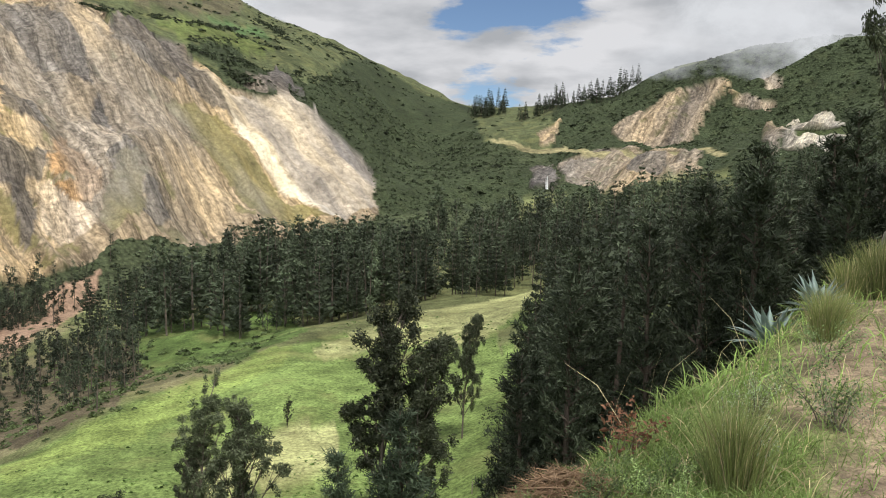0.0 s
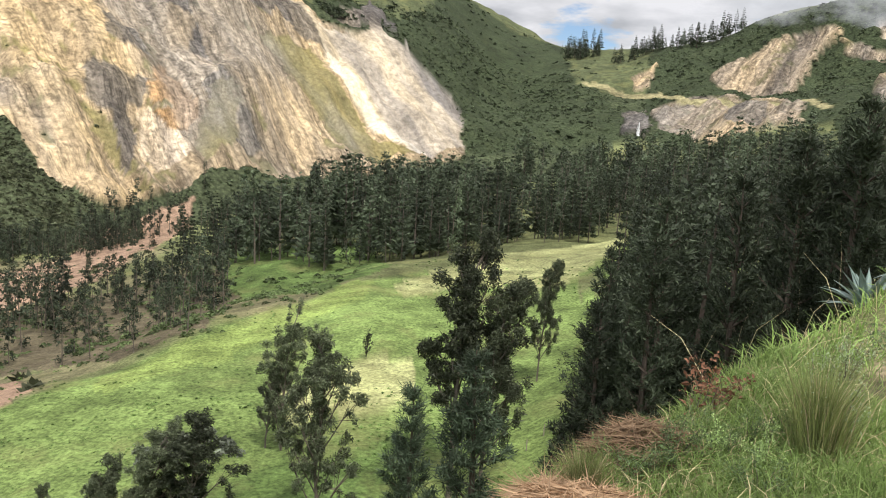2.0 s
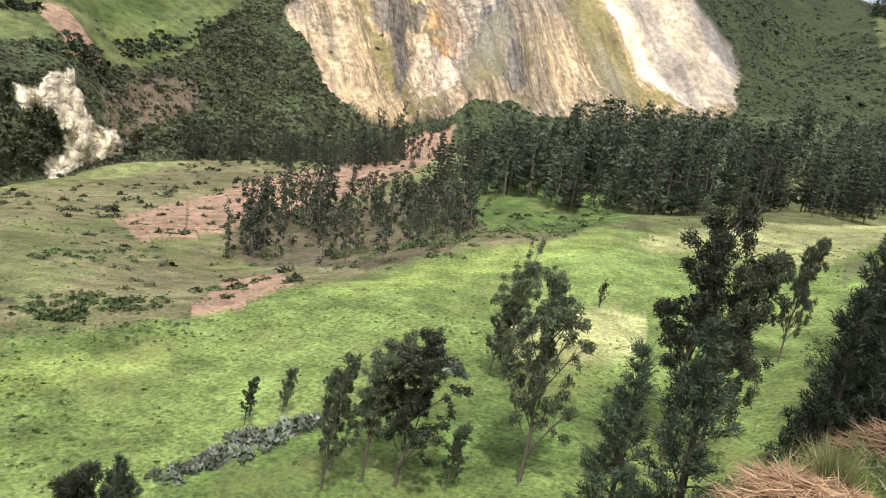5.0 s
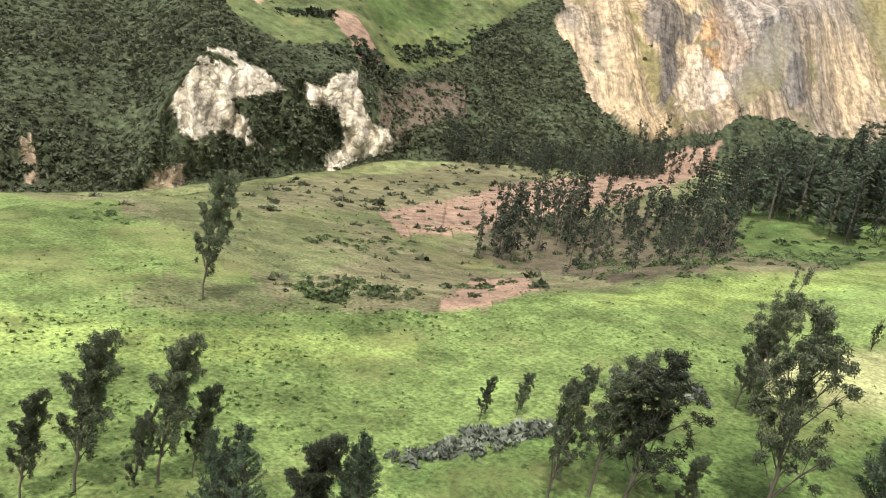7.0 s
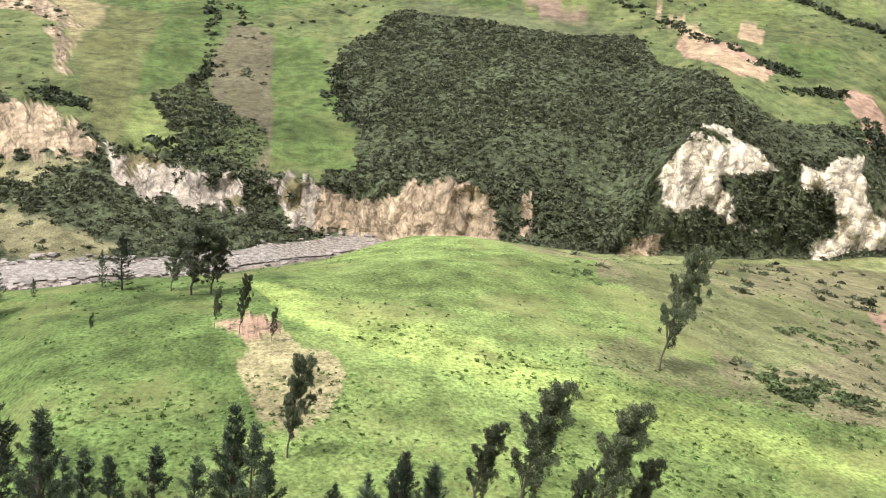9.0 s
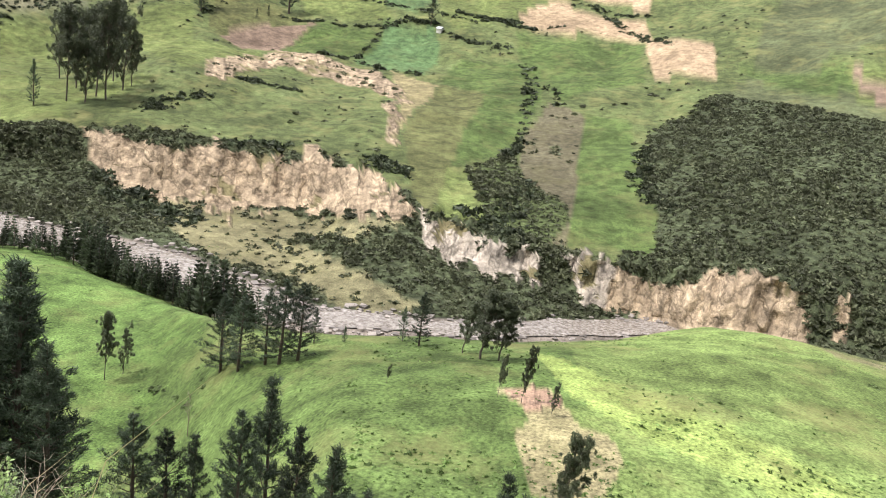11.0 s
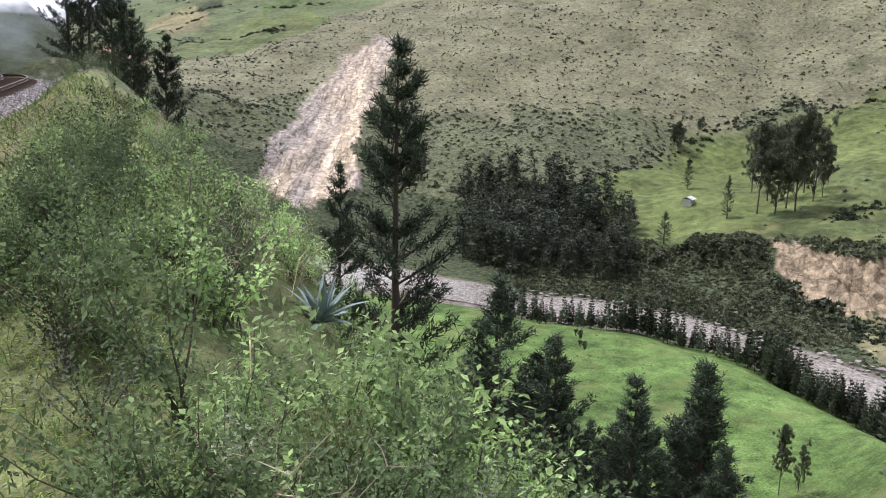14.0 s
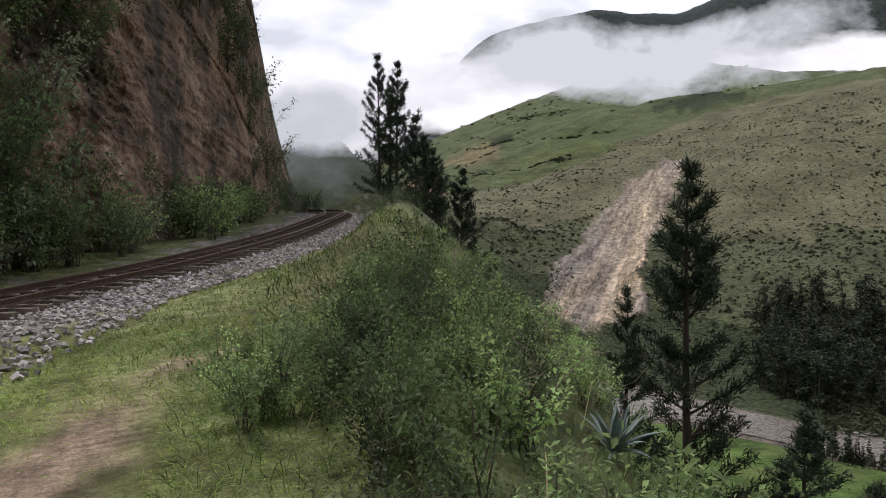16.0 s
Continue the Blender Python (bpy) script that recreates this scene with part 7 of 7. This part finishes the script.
for i in range(70):
    bearing = r.uniform(133, 165)
    edge = float(line_at(SHOULDER, np.array([bearing]))[0][0])
    x, y = spot(bearing, edge * r.uniform(0.72, 1.12))
    if float(nearest(PATH_LINE, np.array([x]), np.array([y]))[0][0]) < 1.9 or (abs(bearing - 148.6) < 4.5 and edge < 9):
        continue
    put(SHRUBS[int(r.choice([0, 1, 1, 2, 3, 4]))], x, y, r.uniform(0.5, 0.95) * (0.6 if bearing > 154 else 1.0), r.random() * 6.28)
for i in range(26):
    x, y = spot(r.uniform(159.5, 166.5), r.uniform(36, 58))
    put(SHRUBS[int(r.choice([1, 2, 4]))], x, y, r.uniform(0.5, 1.0), r.random() * 6.28)
for i in range(16):
    x, y = spot(r.uniform(168.6, 173), r.uniform(63, 72))
    put(BANK_SHRUBS[int(r.integers(0, 3))], x, y, r.uniform(1.0, 2.0), r.random() * 6.28)
for i in range(8):
    put(BANK_SHRUBS[int(r.integers(0, 3))], r.uniform(-10.5, -6.5), r.uniform(-57.5, -54), r.uniform(0.9, 1.5), r.random() * 6.28)
# bushes between the track and the cutting, and on top of it
for i in range(110):
    k = int(r.integers(50, 144))
    d = unit(np.gradient(TRACK_LINE, axis=0) * [1, 1, 0])[k]
    off = r.uniform(2.6, 7.0) + (1.6 if k > 112 else 0)
    p = TRACK_LINE[k, :2] - np.array([d[1], -d[0]]) * off * BALLAST_SIDE
    put(BANK_SHRUBS[int(r.choice([0, 1, 2, 3, 3]))], p[0], p[1], r.uniform(1.5, 2.9), r.random() * 6.28, 0.15)
r = np.random.default_rng(540)
for i in range(7):
    x, y = spot(r.uniform(-30, -8), r.uniform(4.5, 8.5))
    put(SHRUBS[int(r.choice([1, 2]))], x, y, r.uniform(0.25, 0.5), r.random() * 6)
# broad-leaved weeds and a rusty dock on the bank
for i, (x, y) in enumerate([(0.94, 4.49), (1.04, 4.26), (0.79, 4.14), (1.18, 4.16), (0.6, 4.1), (0.78, 4.23), (0.57, 4.0), (1.02, 4.36), (1.08, 3.85), (1.2, 4.49), (1.41, 4.6)]):
    put(SHRUBS[(1, 4, 1, 0)[i % 4]], x, y, r.uniform(0.2, 0.3), r.random() * 6)
RUST_LEAF = leaf_material("dock_leaves", (0.2, 0.1, 0.06), 0.4, 0.7, 0.3)
for i, (x, y) in enumerate([(1.11, 5.0), (1.22, 5.09), (1.03, 4.85)]):
    wood, leafage = shrub_shape(560 + i, 6, 110, 0.11)
    lone("dock_plant", x, y, 0.34, [("stalk", wood, GUM_BARK), ("foliage", leafage, RUST_LEAF)], "withered reddish-brown dock plant on the bank", "weed", "dock plants", i * 2.0)
# bushes that hang on the cutting and crown it
r = np.random.default_rng(550)
for i in range(150):
    bearing = r.uniform(171.4, 194)
    top = np.interp(bearing, [171.4, 173, 174.5, 176, 180, 186, 194], [0.15, 0.2, 0.4, 0.57, 0.56, 0.48, 0.42])
    t = min(1.0, top + 0.42 * r.random()) if i % 5 else 0.05 + 0.5 * r.random()
    if i % 5 == 0:
        bearing = r.uniform(182, 194)
    d, z = (float(v[0]) for v in cut_surface(np.array([bearing]), t))
    x, y = spot(bearing, d + 0.25)
    put(BANK_SHRUBS[int(r.integers(0, 3))], x, y, r.uniform(2.0, 3.9), r.random() * 6.28, 0.35, z)


# ---------------------------------------------------------------- small things
POST = plain("grey_post", (0.30, 0.26, 0.21), 0.9, 0, 8, 0.3)


def fence_post(x, y, height, lean):
    me = mesh_from("fence_post", *tube([(0, 0, -0.3), (lean * 0.5, 0, height * 0.5), (lean, lean * 0.4, height)], [0.06, 0.055, 0.045], 6))
    me.materials.append(POST)
    ob = tagged(new("fence_post", me), "weathered grey wooden fence post in the meadow", "fence post", "fence posts")
    ob.matrix_basis = pose(x, y, float(ground_height(x, y)[0]))


for i in range(9):
    fence_post(1.5 + i * 1.5, 72 + 2.2 * math.sin(i), 1.2, 0.05 * math.sin(i * 2.3))


def flower(x, y, height, seed):
    r = np.random.default_rng(seed)
    ob = tagged(new("yellow_flower"), "tall yellow wild flower on the bank", "flower", "yellow flowers")
    part("stalk", tube([(0, 0, 0), (0.02, 0.01, height * 0.5), (0.05, 0.02, height)], [0.006, 0.005, 0.003], 5), TUSSOCK_LEAF, ob)
    a = np.arange(12) * 6.283 / 12
    base = np.tile([(0.05, 0.02, height)], (12, 1))
    way = unit(np.stack([np.cos(a), np.sin(a), 0.35 + 0 * a], 1))
    part("blossom", blades(base, way, 0.011, 0.007), PETAL, ob)
    ob.matrix_basis = pose(x, y, float(ground_height(x, y)[0]) - 0.02)


PETAL = plain("yellow_petal", (0.75, 0.38, 0.02), 0.6)
for i, (b, d, h) in enumerate([(30.3, 2.75, 0.6), (29.2, 2.8, 0.55), (138.0, 5.2, 0.5), (137.2, 5.4, 0.45), (126.5, 3.4, 0.4)]):
    flower(*spot(b, d), h, 700 + i)


def fallen_pole(b0, d0, b1, d1):
    p, q = spot(b0, d0), spot(b1, d1)
    za, zb = float(ground_height(*p)[0]) + 0.55, float(ground_height(*q)[0]) + 0.5
    me = mesh_from("fallen_pole", *tube([(p[0], p[1], za), ((p[0] + q[0]) / 2, (p[1] + q[1]) / 2, (za + zb) / 2 + 0.04), (q[0], q[1], zb)], [0.09, 0.085, 0.07], 8))
    me.materials.append(POST)
    tagged(new("fallen_pole", me), "pale wooden pole lying in the bushes by the track", "pole")


fallen_pole(190.5, 22.5, 184.8, 24.5)
# tall dry grass stems that stand over the bank
r = np.random.default_rng(610)
b = np.concatenate([r.uniform(-22, -9, 26), r.uniform(118, 160, 60)])
d = np.array([float(line_at(SHOULDER, np.array([v]))[0][0]) for v in b]) * r.uniform(0.85, 1.15, len(b))
xy = np.stack([-d * np.sin(np.radians(b)), d * np.cos(np.radians(b))], 1)
grass("seed_stalks", xy, 0.5, 0.9, 0.0026, STRAW, "tall dry grass stems standing over the bank", 611, 0.25, 0.3)


def waterfall(x, y, z, wide, high):
    """Narrow white water that drops down the dark gorge."""
    ob = tagged(new("waterfall"), "narrow white waterfall in the dark gorge", "waterfall")
    d = unit(np.array([x, y, 0.0]))
    side = np.array([-d[1], d[0], 0])
    r = np.random.default_rng(620)
    for off, w, drop in ((0, 1.0, 0.0), (0.75, 0.45, 0.25)):
        rows = []
        for k in range(9):
            c = np.array([x, y, z]) - d * (6 + 0.25 * k ** 1.3) + side * (off * wide + r.normal() * 0.15) + [0, 0, high * (1 - drop) * (1 - k / 8)]
            q = wide * w * (0.4 + 0.12 * k) * (0.8 + 0.4 * r.random()) / 2
            rows += [c - side * q, c - d * 0.5, c + side * q]
        f = [(k * 3 + i, k * 3 + i + 1, k * 3 + i + 4, k * 3 + i + 3) for k in range(8) for i in range(2)]
        part("cascade", (np.array(rows), np.array(f)), FOAM, ob)


FOAM = plain("white_water", (0.55, 0.56, 0.56), 0.5, 0, 0.6, 0.25)

waterfall(86.9, 701.5, -11.0, 1.5, 11)


# ---------------------------------------------------------------- low cloud on the mountains
def cloud_material(seed, scale, dense, colour, glow):
    mat = bpy.data.materials.new("low_cloud")
    mat.use_nodes = True
    nt = mat.node_tree
    nt.nodes.clear()
    out = nt.nodes.new("ShaderNodeOutputMaterial")
    fade = nt.nodes.new("ShaderNodeAttribute")
    fade.attribute_name = "body"
    geo = nt.nodes.new("ShaderNodeNewGeometry")
    n = noise_at(nt, geo.outputs["Position"], scale, 7, 0.6, ((1, 1, 1.8), (0, 0, 0)))
    f = math_node(nt, "ADD", spread(nt, n, -0.75, 0.75, 0.25, 0.75), math_node(nt, "MULTIPLY", fade.outputs["Fac"], dense))
    f = spread(nt, f, 0.0, 1.0, 0.25, 1.05)
    clear = nt.nodes.new("ShaderNodeBsdfTransparent")
    # the sheet gives off its own light in place of sunlit cloud
    white = add(nt, "ShaderNodeEmission", Color=(*colour, 1), Strength=glow)
    mix = nt.nodes.new("ShaderNodeMixShader")
    nt.links.new(f, mix.inputs[0])
    nt.links.new(clear.outputs[0], mix.inputs[1])
    nt.links.new(white.outputs[0], mix.inputs[2])
    nt.links.new(mix.outputs[0], out.inputs["Surface"])
    return mat


def cloud_bank(b0, b1, distance, low, high, mat, label):
    """A bank of cloud along the mountains: a curved sheet that thins out towards its rim."""
    b, t = np.linspace(b0, b1, 40), np.linspace(0, 1, 14)
    B, T = np.meshgrid(np.radians(b), t)
    d = distance + 60 * np.sin(B * 23) * T
    v = np.stack([-d * np.sin(B), d * np.cos(B), low + (high - low) * T], -1).reshape(-1, 3)
    n = 40
    f = np.array([(k * n + i, k * n + i + 1, (k + 1) * n + i + 1, (k + 1) * n + i) for k in range(13) for i in range(n - 1)])
    me = mesh_from("cloud_bank", v, f)
    side = np.clip(np.minimum(B - radians(b0), radians(b1) - B) / radians((b1 - b0) * 0.25), 0, 1)
    body = np.sin(np.pi * T) ** 0.8 * side
    layer = me.attributes.new("body", "FLOAT", "POINT")
    layer.data.foreach_set("value", body.astype(np.float32).ravel())
    me.materials.append(mat)
    ob = tagged(new("cloud_bank", me), label, "cloud", kind="structure")
    ob.visible_shadow = False


THICK, WISP = cloud_material(1, 0.0036, 1.9, (1.0, 0.99, 0.98), 2.3), cloud_material(2, 0.0065, 1.0, (0.92, 0.94, 0.97), 0.95)
DRIFT = cloud_material(3, 0.006, 1.25, (0.97, 0.98, 1.0), 1.6)
# distance haze, done as a thin glowing sheet
VEIL = cloud_material(4, 0.002, 0.62, (0.80, 0.86, 0.92), 0.85)
cloud_bank(112, 190, 2700, 270, 560, THICK, "thick white cloud lying along the far mountains")
cloud_bank(132, 163, 1150, 158, 285, DRIFT, "thin white mist over the second ridge")
cloud_bank(160, 190, 2300, 150, 460, THICK, "white cloud filling the far valley")
cloud_bank(158, 184, 740, -60, 180, VEIL, "pale haze in the far valley")
cloud_bank(164, 177, 900, 70, 150, DRIFT, "mist on the top of the far wooded hill")
cloud_bank(-34, -8, 860, 85, 190, WISP, "thin grey mist along the ridge")
cloud_bank(8, 30, 1230, 190, 330, WISP, "thin grey mist on the green mountain")
